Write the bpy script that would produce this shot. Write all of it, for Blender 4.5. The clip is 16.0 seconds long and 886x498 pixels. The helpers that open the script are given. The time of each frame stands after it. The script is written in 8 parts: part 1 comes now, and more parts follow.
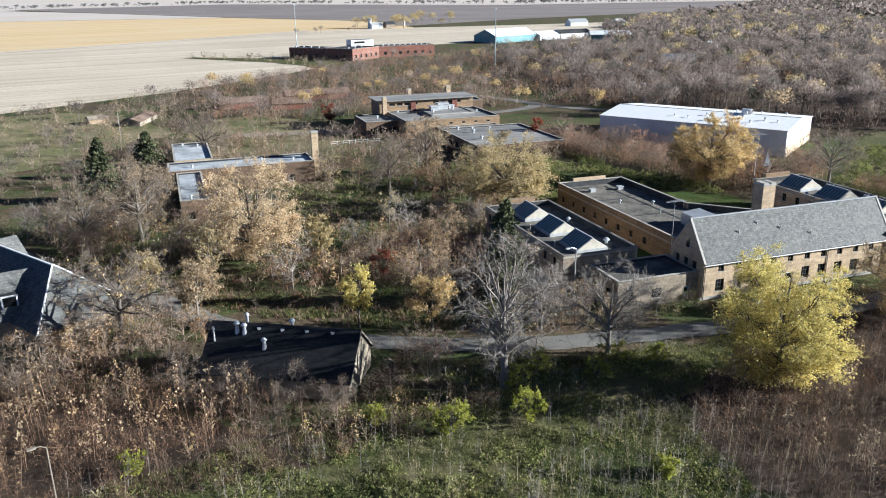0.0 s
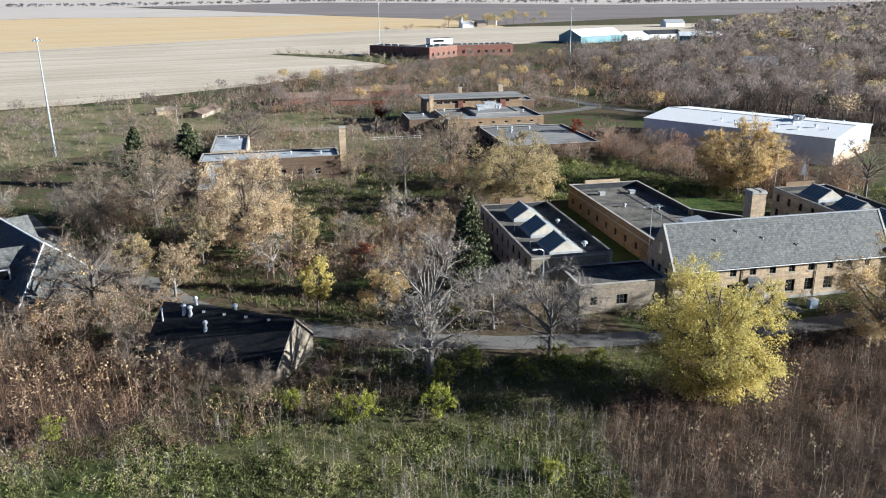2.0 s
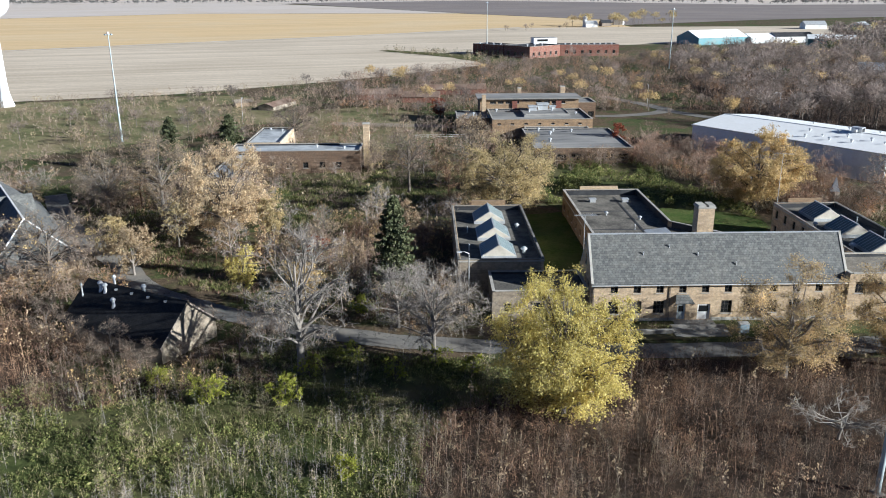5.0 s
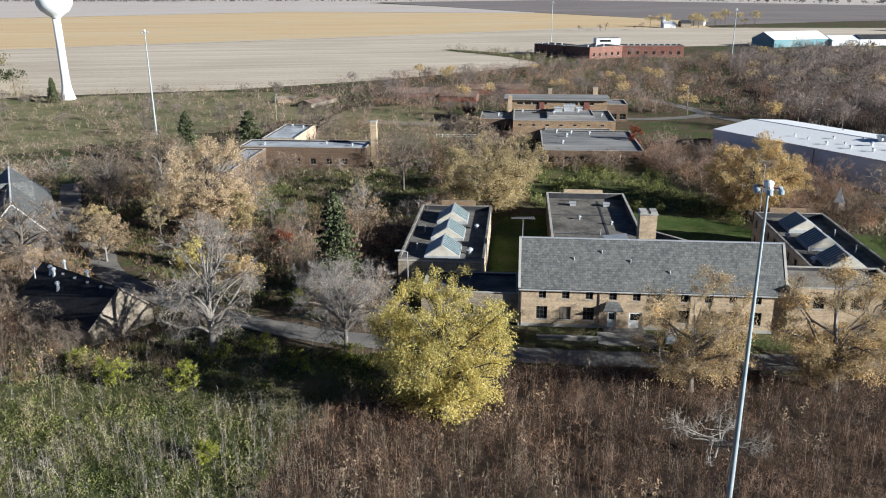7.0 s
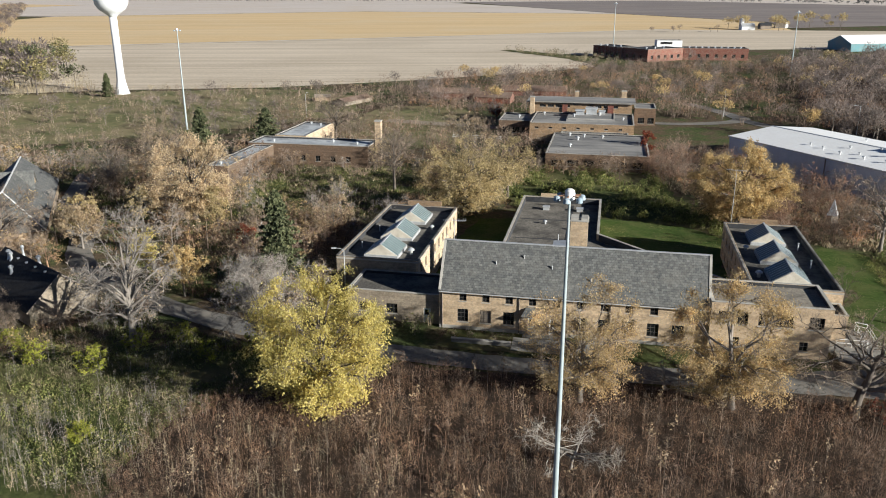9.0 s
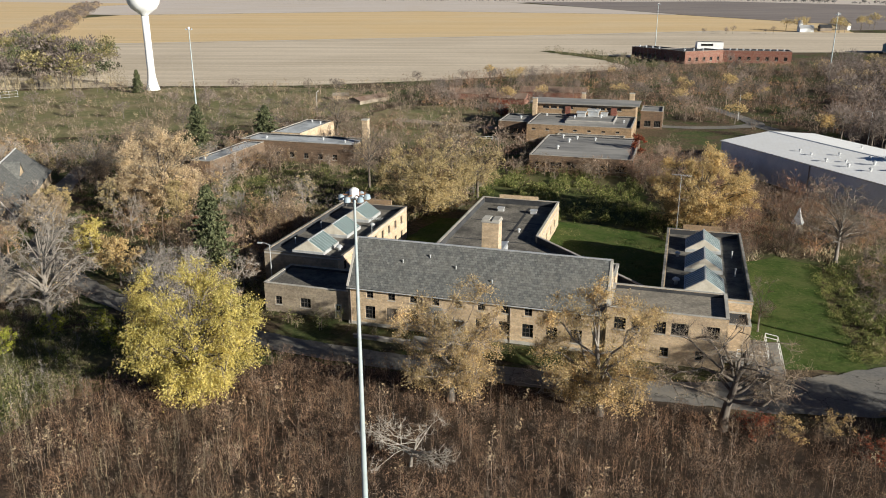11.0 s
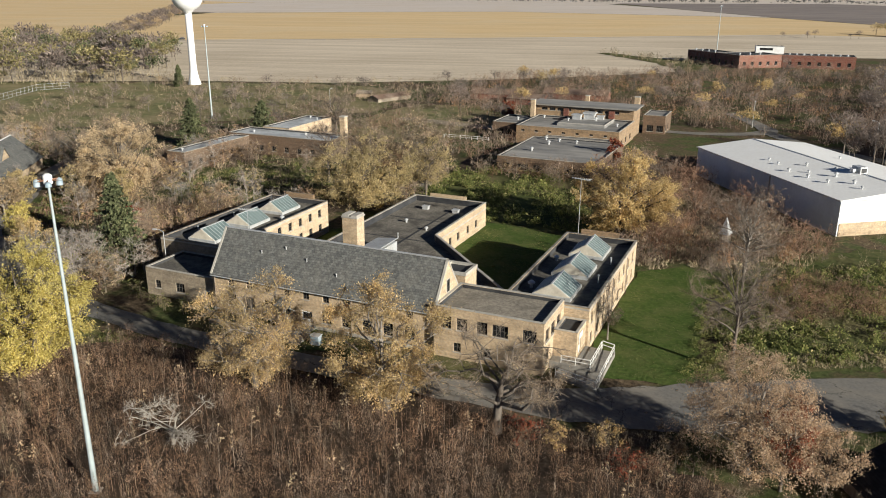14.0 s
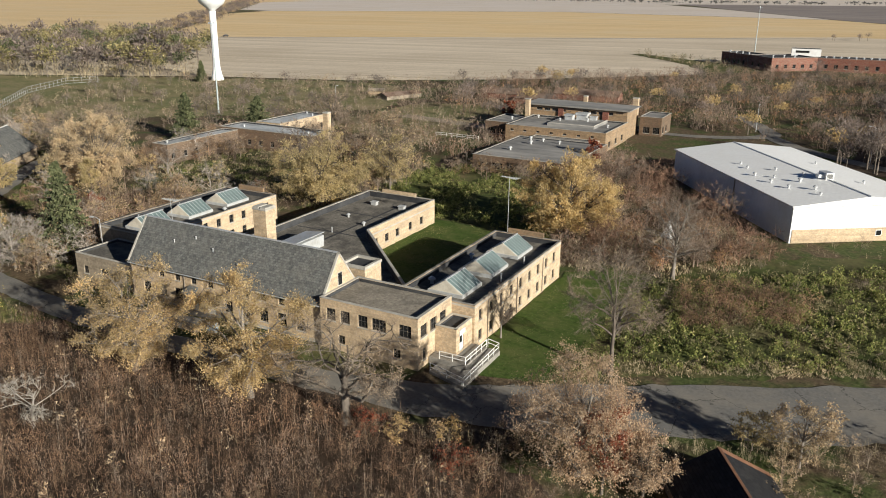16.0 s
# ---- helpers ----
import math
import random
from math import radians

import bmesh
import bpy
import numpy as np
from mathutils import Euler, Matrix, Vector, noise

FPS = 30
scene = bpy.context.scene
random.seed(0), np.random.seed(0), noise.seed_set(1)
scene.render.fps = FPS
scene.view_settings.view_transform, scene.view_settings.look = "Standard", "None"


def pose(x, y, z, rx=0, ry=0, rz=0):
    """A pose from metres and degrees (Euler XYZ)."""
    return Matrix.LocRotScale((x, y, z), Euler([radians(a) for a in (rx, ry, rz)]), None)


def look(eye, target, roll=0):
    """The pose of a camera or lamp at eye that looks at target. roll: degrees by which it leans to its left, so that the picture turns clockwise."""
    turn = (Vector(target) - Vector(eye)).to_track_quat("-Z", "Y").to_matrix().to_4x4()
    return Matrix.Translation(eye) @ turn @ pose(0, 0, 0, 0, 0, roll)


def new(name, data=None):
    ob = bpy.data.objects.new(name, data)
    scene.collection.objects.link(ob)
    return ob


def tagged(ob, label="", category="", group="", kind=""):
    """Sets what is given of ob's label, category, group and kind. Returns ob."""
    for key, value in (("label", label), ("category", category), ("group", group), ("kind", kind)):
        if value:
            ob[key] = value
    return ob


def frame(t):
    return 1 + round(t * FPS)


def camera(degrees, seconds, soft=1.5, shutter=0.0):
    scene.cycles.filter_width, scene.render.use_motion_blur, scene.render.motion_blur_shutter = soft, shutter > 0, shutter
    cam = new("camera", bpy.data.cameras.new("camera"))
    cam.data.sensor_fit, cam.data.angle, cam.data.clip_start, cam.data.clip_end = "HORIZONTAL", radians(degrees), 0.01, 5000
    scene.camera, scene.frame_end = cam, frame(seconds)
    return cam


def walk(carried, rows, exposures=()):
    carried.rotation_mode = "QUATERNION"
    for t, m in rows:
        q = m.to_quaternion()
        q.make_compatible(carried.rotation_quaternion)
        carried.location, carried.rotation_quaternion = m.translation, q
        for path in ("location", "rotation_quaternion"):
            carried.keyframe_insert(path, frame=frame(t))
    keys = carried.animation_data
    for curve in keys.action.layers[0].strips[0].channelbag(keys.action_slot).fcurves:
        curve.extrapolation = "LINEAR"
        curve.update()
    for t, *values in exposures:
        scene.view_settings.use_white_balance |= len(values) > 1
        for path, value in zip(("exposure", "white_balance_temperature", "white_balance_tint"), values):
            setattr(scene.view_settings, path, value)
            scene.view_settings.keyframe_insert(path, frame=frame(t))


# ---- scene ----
cam = camera(58.2, 16.0, 1.0)
METRES, EYE, TILT, LEAN, TURN = 165.0, 42.9, -0.3, 0.0, -19.1
ROWS = [
    (0.0, 0.0, 0.0, 0.0, -0.21, -17.94, 0.64),
    (0.5, 0.0291, -0.0016, -0.0004, 1.7, -17.94, 0.6),
    (1.0, 0.0577, -0.0024, -0.0009, 3.63, -17.93, 0.55),
    (1.5, 0.0861, -0.0022, -0.001, 5.56, -17.93, 0.49),
    (2.0, 0.1143, -0.0008, -0.001, 7.38, -17.93, 0.44),
    (2.5, 0.143, 0.0019, -0.001, 9.18, -17.95, 0.39),
    (3.0, 0.1729, 0.0062, -0.0004, 11.0, -17.97, 0.35),
    (3.5, 0.202, 0.0112, -0.0001, 12.73, -17.98, 0.32),
    (4.0, 0.2323, 0.0176, 0.0001, 14.52, -17.98, 0.27),
    (6.5, 0.3838, 0.0627, 0.0015, 22.83, -18.03, 0.13),
    (7.0, 0.4133, 0.0748, 0.0017, 24.51, -18.04, 0.12),
    (7.5, 0.4426, 0.0877, 0.002, 26.18, -18.05, 0.09),
    (8.0, 0.4719, 0.1017, 0.0025, 27.83, -18.06, 0.04),
    (10.5, 0.6102, 0.1779, 0.0044, 34.68, -18.04, -0.12),
    (11.0, 0.6366, 0.1944, 0.0046, 35.76, -18.06, -0.15),
    (11.5, 0.6634, 0.2116, 0.0048, 36.95, -18.04, -0.19),
    (12.0, 0.6905, 0.23, 0.0051, 38.14, -18.03, -0.22),
    (12.5, 0.7169, 0.2489, 0.0053, 39.36, -18.06, -0.28),
    (13.0, 0.7434, 0.2681, 0.0057, 40.58, -18.07, -0.34),
    (13.5, 0.7689, 0.2883, 0.0057, 41.78, -18.08, -0.41),
    (14.0, 0.794, 0.3089, 0.0055, 43.0, -18.08, -0.45),
    (14.5, 0.8184, 0.3303, 0.0052, 44.23, -18.1, -0.51),
    (15.0, 0.8423, 0.3518, 0.0045, 45.36, -18.11, -0.57),
    (15.5, 0.8657, 0.3736, 0.0039, 46.43, -18.13, -0.64),
    (16.0, 0.8878, 0.3954, 0.0047, 47.49, -18.14, -0.72),
]
walk(cam, [(t, pose(0, 0, EYE, TILT, LEAN, TURN) @ pose(METRES * x, METRES * y, METRES * z, 90 + pitch, roll, yaw)) for t, x, y, z, yaw, pitch, roll in ROWS],
     [(0.0, 1.6, 5150, 6), (2.5, 1.46, 5150, 6), (4.0, 1.39, 5150, 6), (7.5, 1.18, 5300, 7), (10.5, 1.04, 5850, 6), (16.0, 0.85, 5950, 6)])

# ---- daylight ----
SUN_ELEVATION, SUN_AZIMUTH = radians(17.5), radians(-21.0)  # azimuth from +x towards +y
sun_way = Vector((math.cos(SUN_ELEVATION) * math.cos(SUN_AZIMUTH), math.cos(SUN_ELEVATION) * math.sin(SUN_AZIMUTH), math.sin(SUN_ELEVATION)))
world = bpy.data.worlds.new("sky")
scene.world = world
world.use_nodes = True
wn, wl = world.node_tree.nodes, world.node_tree.links
sky = wn.new("ShaderNodeTexSky")
sky.sky_type, sky.sun_disc = "NISHITA", False
sky.sun_elevation, sky.sun_rotation = SUN_ELEVATION, math.pi / 2 - SUN_AZIMUTH
sky.altitude, sky.air_density, sky.dust_density, sky.ozone_density = 200, 0.2, 0.1, 1.0
wl.new(sky.outputs[0], wn["Background"].inputs[0])
wn["Background"].inputs[1].default_value = 0.05
lamp = bpy.data.lights.new("sun", "SUN")
lamp.energy, lamp.angle, lamp.color = 5.0, radians(0.6), (1.0, 0.88, 0.72)
sun = new("sun", lamp)
sun.matrix_world = look(sun_way * 300, (0, 0, 0))

# ---- materials ----
def links(mat):
    nt = mat.node_tree
    return nt.nodes, nt.links, nt.nodes["Principled BSDF"]


def ramp(nodes, stops):
    r = nodes.new("ShaderNodeValToRGB")
    e = r.color_ramp.elements
    while len(e) < len(stops):
        e.new(0.5)
    for el, (p, c) in zip(e, stops):
        el.position, el.color = p, (*c, 1)
    return r


def noise_node(nodes, lk, vec, scale, detail=4.0, rough=0.55, distortion=0.0):
    n = nodes.new("ShaderNodeTexNoise")
    n.inputs["Scale"].default_value, n.inputs["Detail"].default_value = scale, detail
    n.inputs["Roughness"].default_value, n.inputs["Distortion"].default_value = rough, distortion
    lk.new(vec, n.inputs["Vector"])
    return n


def mix_node(nodes, lk, fac, a, b, mode="MIX"):
    m = nodes.new("ShaderNodeMix")
    m.data_type, m.blend_type = "RGBA", mode
    for sock, value in ((m.inputs[0], fac), (m.inputs[6], a), (m.inputs[7], b)):
        if isinstance(value, bpy.types.NodeSocket):
            lk.new(value, sock)
        elif isinstance(value, tuple):
            sock.default_value = (*value, 1)
        else:
            sock.default_value = value
    return m.outputs[2]


def surface(name, a, b, scale, rough=0.85, bump=0.3, c=None, scale2=None, metal=0.0, stretch=(1, 1, 1), amount2=0.5, spec=0.3, bump_distance=0.05):
    """Two colours mixed by fine noise, a third one by patches of a larger noise, and relief from both."""
    mat = bpy.data.materials.new(name)
    mat.use_nodes = True
    n, lk, p = links(mat)
    co = n.new("ShaderNodeTexCoord")
    mp = n.new("ShaderNodeMapping")
    mp.inputs["Scale"].default_value = stretch
    lk.new(co.outputs["Object"], mp.inputs["Vector"])
    n1 = noise_node(n, lk, mp.outputs[0], scale, 6.0, 0.65)
    r1 = ramp(n, [(0.3, a), (0.7, b)])
    lk.new(n1.outputs[0], r1.inputs[0])
    col = r1.outputs[0]
    if c:
        n2 = noise_node(n, lk, mp.outputs[0], scale2 or scale / 8, 5.0, 0.6)
        r2 = ramp(n, [(0.42, (0, 0, 0)), (0.68, (amount2,) * 3)])
        lk.new(n2.outputs[0], r2.inputs[0])
        col = mix_node(n, lk, r2.outputs[0], col, c)
    lk.new(col, p.inputs["Base Color"])
    p.inputs["Roughness"].default_value, p.inputs["Metallic"].default_value = rough, metal
    p.inputs["Specular IOR Level"].default_value = spec
    bp = n.new("ShaderNodeBump")
    bp.inputs["Strength"].default_value, bp.inputs["Distance"].default_value = bump, bump_distance
    lk.new(n1.outputs[0], bp.inputs["Height"])
    lk.new(bp.outputs[0], p.inputs["Normal"])
    return mat


def masonry(name, a, b, mortar, width=0.22, height=0.075, rough=0.9, stain=(0.12, 0.10, 0.08), flat=False, offset=0.5, stain_amount=0.45, joint=0.012, spec=0.25):
    """Courses on upright walls along x or y (or, flat, on a slope that falls along y)."""
    mat = bpy.data.materials.new(name)
    mat.use_nodes = True
    n, lk, p = links(mat)
    co = n.new("ShaderNodeTexCoord")
    sp = n.new("ShaderNodeSeparateXYZ")
    lk.new(co.outputs["Object"], sp.inputs[0])
    add = n.new("ShaderNodeMath")
    add.operation = "ADD"
    lk.new(sp.outputs[0], add.inputs[0])
    if not flat:
        lk.new(sp.outputs[1], add.inputs[1])
    else:
        add.inputs[1].default_value = 0
    cb = n.new("ShaderNodeCombineXYZ")
    lk.new(add.outputs[0], cb.inputs[0])
    lk.new(sp.outputs[2], cb.inputs[1])
    br = n.new("ShaderNodeTexBrick")
    br.offset = offset
    br.inputs["Scale"].default_value = 1.0
    br.inputs["Brick Width"].default_value, br.inputs["Row Height"].default_value = width, height
    br.inputs["Mortar Size"].default_value, br.inputs["Mortar Smooth"].default_value = joint, 0.3
    br.inputs["Color1"].default_value, br.inputs["Color2"].default_value = (*a, 1), (*b, 1)
    br.inputs["Mortar"].default_value = (*mortar, 1)
    lk.new(cb.outputs[0], br.inputs["Vector"])
    n1 = noise_node(n, lk, co.outputs["Object"], 0.45, 6.0, 0.7)
    n2 = noise_node(n, lk, co.outputs["Object"], 3.0, 4.0, 0.6)
    r1 = ramp(n, [(0.45, (0, 0, 0)), (0.75, (stain_amount,) * 3)])
    lk.new(n1.outputs[0], r1.inputs[0])
    col = mix_node(n, lk, r1.outputs[0], br.outputs[0], stain)
    r2 = ramp(n, [(0.3, (0.72, 0.72, 0.72)), (0.7, (1.15, 1.12, 1.08))])
    lk.new(n2.outputs[0], r2.inputs[0])
    col = mix_node(n, lk, 1.0, col, r2.outputs[0], "MULTIPLY")
    st = n.new("ShaderNodeMapping")
    st.inputs["Scale"].default_value = (1.6, 1.6, 1.6) if flat else (0.14, 0.14, 2.2)
    lk.new(co.outputs["Object"], st.inputs["Vector"])
    n3 = noise_node(n, lk, st.outputs[0], 1.0, 5.0, 0.7)
    r3 = ramp(n, [(0.35, (0.80, 0.785, 0.77)), (0.6, (1.06, 1.055, 1.04))])
    lk.new(n3.outputs[0], r3.inputs[0])
    col = mix_node(n, lk, 1.0, col, r3.outputs[0], "MULTIPLY")
    lk.new(col, p.inputs["Base Color"])
    p.inputs["Roughness"].default_value = rough
    p.inputs["Specular IOR Level"].default_value = spec
    bp = n.new("ShaderNodeBump")
    bp.inputs["Strength"].default_value, bp.inputs["Distance"].default_value = 0.5, 0.02
    lk.new(br.outputs[1], bp.inputs["Height"])
    bp.invert = True
    lk.new(bp.outputs[0], p.inputs["Normal"])
    return mat


def foliage(name, stops, rough=0.7, translucent=0.4, spec=0.2, patchy=0.25):
    """Colours spread over the single leaves or twigs."""
    mat = bpy.data.materials.new(name)
    mat.use_nodes = True
    n, lk, p = links(mat)
    geo = n.new("ShaderNodeNewGeometry")
    r = ramp(n, stops)
    lk.new(geo.outputs["Random Per Island"], r.inputs[0])
    co = n.new("ShaderNodeTexCoord")
    nz = noise_node(n, lk, co.outputs["Object"], 0.35, 3.0)
    r2 = ramp(n, [(0.3, (0.95 - patchy, 0.95 - patchy, 0.95 - patchy)), (0.7, (1.0 + patchy, 1.0 + patchy, 1.0 + patchy))])
    lk.new(nz.outputs[0], r2.inputs[0])
    col = mix_node(n, lk, 1.0, r.outputs[0], r2.outputs[0], "MULTIPLY")
    wide = noise_node(n, lk, co.outputs["Object"], 0.13, 3.0)
    r3 = ramp(n, [(0.36, (1.0 - patchy * 1.1, 1.0 - patchy, 1.0 - patchy)), (0.64, (1.0 + patchy, 1.0 + patchy * 0.9, 1.0 + patchy * 0.7))])
    lk.new(wide.outputs[0], r3.inputs[0])
    col = mix_node(n, lk, 1.0, col, r3.outputs[0], "MULTIPLY")
    lk.new(col, p.inputs["Base Color"])
    p.inputs["Roughness"].default_value, p.inputs["Specular IOR Level"].default_value = rough, spec
    if translucent:
        tr = n.new("ShaderNodeBsdfTranslucent")
        lk.new(col, tr.inputs[0])
        ms = n.new("ShaderNodeMixShader")
        ms.inputs[0].default_value = translucent
        lk.new(p.outputs[0], ms.inputs[1])
        lk.new(tr.outputs[0], ms.inputs[2])
        lk.new(ms.outputs[0], n["Material Output"].inputs[0])
    return mat


def ground_material():
    mat = bpy.data.materials.new("rough grassland")
    mat.use_nodes = True
    n, lk, p = links(mat)
    co = n.new("ShaderNodeTexCoord")
    v = co.outputs["Object"]
    fine = noise_node(n, lk, v, 1.3, 8.0, 0.7)
    mid = noise_node(n, lk, v, 0.16, 6.0, 0.65)
    big = noise_node(n, lk, v, 0.028, 5.0, 0.6)
    green = ramp(n, [(0.3, (0.030, 0.042, 0.015)), (0.55, (0.076, 0.095, 0.033)), (0.8, (0.16, 0.165, 0.072))])
    brown = ramp(n, [(0.3, (0.045, 0.034, 0.023)), (0.55, (0.115, 0.086, 0.055)), (0.8, (0.23, 0.18, 0.118))])
    lk.new(fine.outputs[0], green.inputs[0])
    lk.new(fine.outputs[0], brown.inputs[0])
    m = n.new("ShaderNodeMath")
    m.operation = "MULTIPLY_ADD"
    lk.new(mid.outputs[0], m.inputs[0])
    m.inputs[1].default_value = 0.55
    hf = n.new("ShaderNodeMath")
    hf.operation = "MULTIPLY"
    lk.new(big.outputs[0], hf.inputs[0])
    hf.inputs[1].default_value = 0.45
    lk.new(hf.outputs[0], m.inputs[2])
    r = ramp(n, [(0.44, (0, 0, 0)), (0.54, (1, 1, 1))])
    lk.new(m.outputs[0], r.inputs[0])
    col = mix_node(n, lk, r.outputs[0], green.outputs[0], brown.outputs[0])
    lk.new(col, p.inputs["Base Color"])
    p.inputs["Roughness"].default_value, p.inputs["Specular IOR Level"].default_value = 0.95, 0.1
    bp = n.new("ShaderNodeBump")
    bp.inputs["Strength"].default_value, bp.inputs["Distance"].default_value = 0.9, 0.25
    lk.new(fine.outputs[0], bp.inputs["Height"])
    lk.new(bp.outputs[0], p.inputs["Normal"])
    return mat


def row_field(name, a, b, c, angle, pitch=7.0, soft=0.5):
    """Cropped land with rows along one way, and pale and dark patches."""
    mat = bpy.data.materials.new(name)
    mat.use_nodes = True
    n, lk, p = links(mat)
    co = n.new("ShaderNodeTexCoord")
    mp = n.new("ShaderNodeMapping")
    mp.inputs["Rotation"].default_value = (0, 0, radians(angle))
    lk.new(co.outputs["Object"], mp.inputs["Vector"])
    st = n.new("ShaderNodeMapping")
    st.inputs["Scale"].default_value = (0.02, 1, 1)
    lk.new(mp.outputs[0], st.inputs["Vector"])
    rows = noise_node(n, lk, st.outputs[0], 1.0 / pitch, 5.0, 0.75)
    patch = noise_node(n, lk, co.outputs["Object"], 0.009, 5.0, 0.55, 0.6)
    fine = noise_node(n, lk, co.outputs["Object"], 0.6, 5.0, 0.7)
    r1 = ramp(n, [(0.38, a), (0.62, b)])
    lk.new(rows.outputs[0], r1.inputs[0])
    r2 = ramp(n, [(0.45, (0, 0, 0)), (0.7, (soft,) * 3)])
    lk.new(patch.outputs[0], r2.inputs[0])
    col = mix_node(n, lk, r2.outputs[0], r1.outputs[0], c)
    r3 = ramp(n, [(0.3, (0.85, 0.85, 0.85)), (0.7, (1.1, 1.1, 1.1))])
    lk.new(fine.outputs[0], r3.inputs[0])
    lk.new(mix_node(n, lk, 1.0, col, r3.outputs[0], "MULTIPLY"), p.inputs["Base Color"])
    p.inputs["Roughness"].default_value, p.inputs["Specular IOR Level"].default_value = 0.95, 0.1
    return mat


def corrugated(name, colour, pitch, axis, rough=0.45, dirt=(0.3, 0.27, 0.22), relief=0.3):
    mat = surface(name, tuple(0.9 * k for k in colour), colour, 1.2, rough, 0.05, dirt, 0.12, amount2=0.35, spec=0.4)
    n, lk, p = links(mat)
    co = n.new("ShaderNodeTexCoord")
    wv = n.new("ShaderNodeTexWave")
    wv.bands_direction = axis
    wv.inputs["Scale"].default_value = 1.0 / pitch * 0.314
    lk.new(co.outputs["Object"], wv.inputs["Vector"])
    bp = n.new("ShaderNodeBump")
    bp.inputs["Strength"].default_value, bp.inputs["Distance"].default_value = relief, 0.02
    lk.new(wv.outputs["Fac"], bp.inputs["Height"])
    lk.new(bp.outputs[0], p.inputs["Normal"])
    return mat


def glass(name, colour, rough=0.12):
    mat = surface(name, tuple(0.75 * k for k in colour), colour, 2.0, rough, 0.04, tuple(0.4 * k for k in colour), 0.7, spec=0.6)
    return mat


M_GROUND = ground_material()
M_LAWN = surface("mown lawn", (0.030, 0.056, 0.012), (0.078, 0.115, 0.026), 1.6, 0.95, 0.9, (0.12, 0.125, 0.046), 0.25, amount2=0.6, spec=0.1, bump_distance=0.15)
M_WEEDS = surface("weedy meadow", (0.035, 0.050, 0.016), (0.10, 0.115, 0.038), 0.9, 0.95, 0.9, (0.17, 0.135, 0.075), 0.07, amount2=0.8, spec=0.1, bump_distance=0.3)
M_STUBBLE = row_field("pale stubble field", (0.481, 0.411, 0.316), (0.658, 0.569, 0.449), (0.418, 0.354, 0.265), -12, 7.0)
M_TAN = row_field("tan stubble field", (0.569, 0.424, 0.234), (0.683, 0.518, 0.297), (0.632, 0.518, 0.348), -12, 14.0)
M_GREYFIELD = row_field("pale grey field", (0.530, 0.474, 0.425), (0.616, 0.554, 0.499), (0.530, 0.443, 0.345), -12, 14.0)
M_DARKFIELD = row_field("ploughed dark field", (0.19, 0.165, 0.155), (0.26, 0.23, 0.215), (0.30, 0.26, 0.23), 12, 18.0)
M_ASPHALT = surface("weathered asphalt", (0.115, 0.112, 0.105), (0.19, 0.184, 0.172), 2.5, 0.9, 0.25, (0.25, 0.225, 0.185), 0.16, amount2=0.7)
def add_cracks(mat, scale, wide, dark):
    """Sealed cracks that wander over a paved surface."""
    n, lk, p = links(mat)
    co = n.new("ShaderNodeTexCoord")
    wob = noise_node(n, lk, co.outputs["Object"], 0.35, 4.0, 0.6)
    add = n.new("ShaderNodeMix")
    add.data_type = "VECTOR"
    add.inputs[0].default_value = 0.25
    lk.new(co.outputs["Object"], add.inputs[4])
    mul = n.new("ShaderNodeVectorMath")
    mul.operation, mul.inputs[1].default_value = "SCALE", (1, 1, 1)
    mul.inputs["Scale"].default_value = 12.0
    lk.new(wob.outputs["Color"], mul.inputs[0])
    lk.new(mul.outputs[0], add.inputs[5])
    vo = n.new("ShaderNodeTexVoronoi")
    vo.feature = "DISTANCE_TO_EDGE"
    vo.inputs["Scale"].default_value = scale
    lk.new(add.outputs[1], vo.inputs["Vector"])
    r = ramp(n, [(wide * 0.5, (1, 1, 1)), (wide, (0, 0, 0))])
    lk.new(vo.outputs[0], r.inputs[0])
    old = p.inputs["Base Color"].links[0].from_socket
    lk.new(mix_node(n, lk, r.outputs[0], old, dark), p.inputs["Base Color"])


add_cracks(M_ASPHALT, 0.16, 0.006, (0.06, 0.057, 0.052))
M_PALEROAD = surface("pale gravel farm road", (0.52, 0.48, 0.42), (0.64, 0.60, 0.53), 0.4, 0.95, 0.1, (0.45, 0.40, 0.33), 0.05)
M_DIRT = surface("pale dirt track", (0.20, 0.165, 0.12), (0.33, 0.28, 0.21), 1.2, 0.95, 0.4, (0.12, 0.11, 0.06), 0.2)
M_BRICK = masonry("buff brick", (0.62, 0.485, 0.325), (0.50, 0.375, 0.235), (0.48, 0.42, 0.34), stain_amount=0.38)
M_GREYBRICK = masonry("grimy grey-buff brick", (0.37, 0.315, 0.24), (0.28, 0.235, 0.175), (0.30, 0.27, 0.22), stain_amount=0.7)
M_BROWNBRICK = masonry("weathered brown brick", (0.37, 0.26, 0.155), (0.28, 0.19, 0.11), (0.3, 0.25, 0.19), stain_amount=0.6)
M_DARKBRICK = masonry("dark brown brick for dirty walls and canopy shade", (0.20, 0.135, 0.09), (0.14, 0.095, 0.065), (0.17, 0.14, 0.11), stain_amount=0.6)
M_REDBRICK = masonry("red brick", (0.24, 0.088, 0.06), (0.175, 0.06, 0.042), (0.3, 0.24, 0.2), stain_amount=0.25)
M_SLATE = masonry("grey slate", (0.172, 0.178, 0.174), (0.102, 0.108, 0.110), (0.06, 0.063, 0.066), 0.42, 0.27, 0.68, (0.225, 0.22, 0.20), True, joint=0.015, spec=0.22)
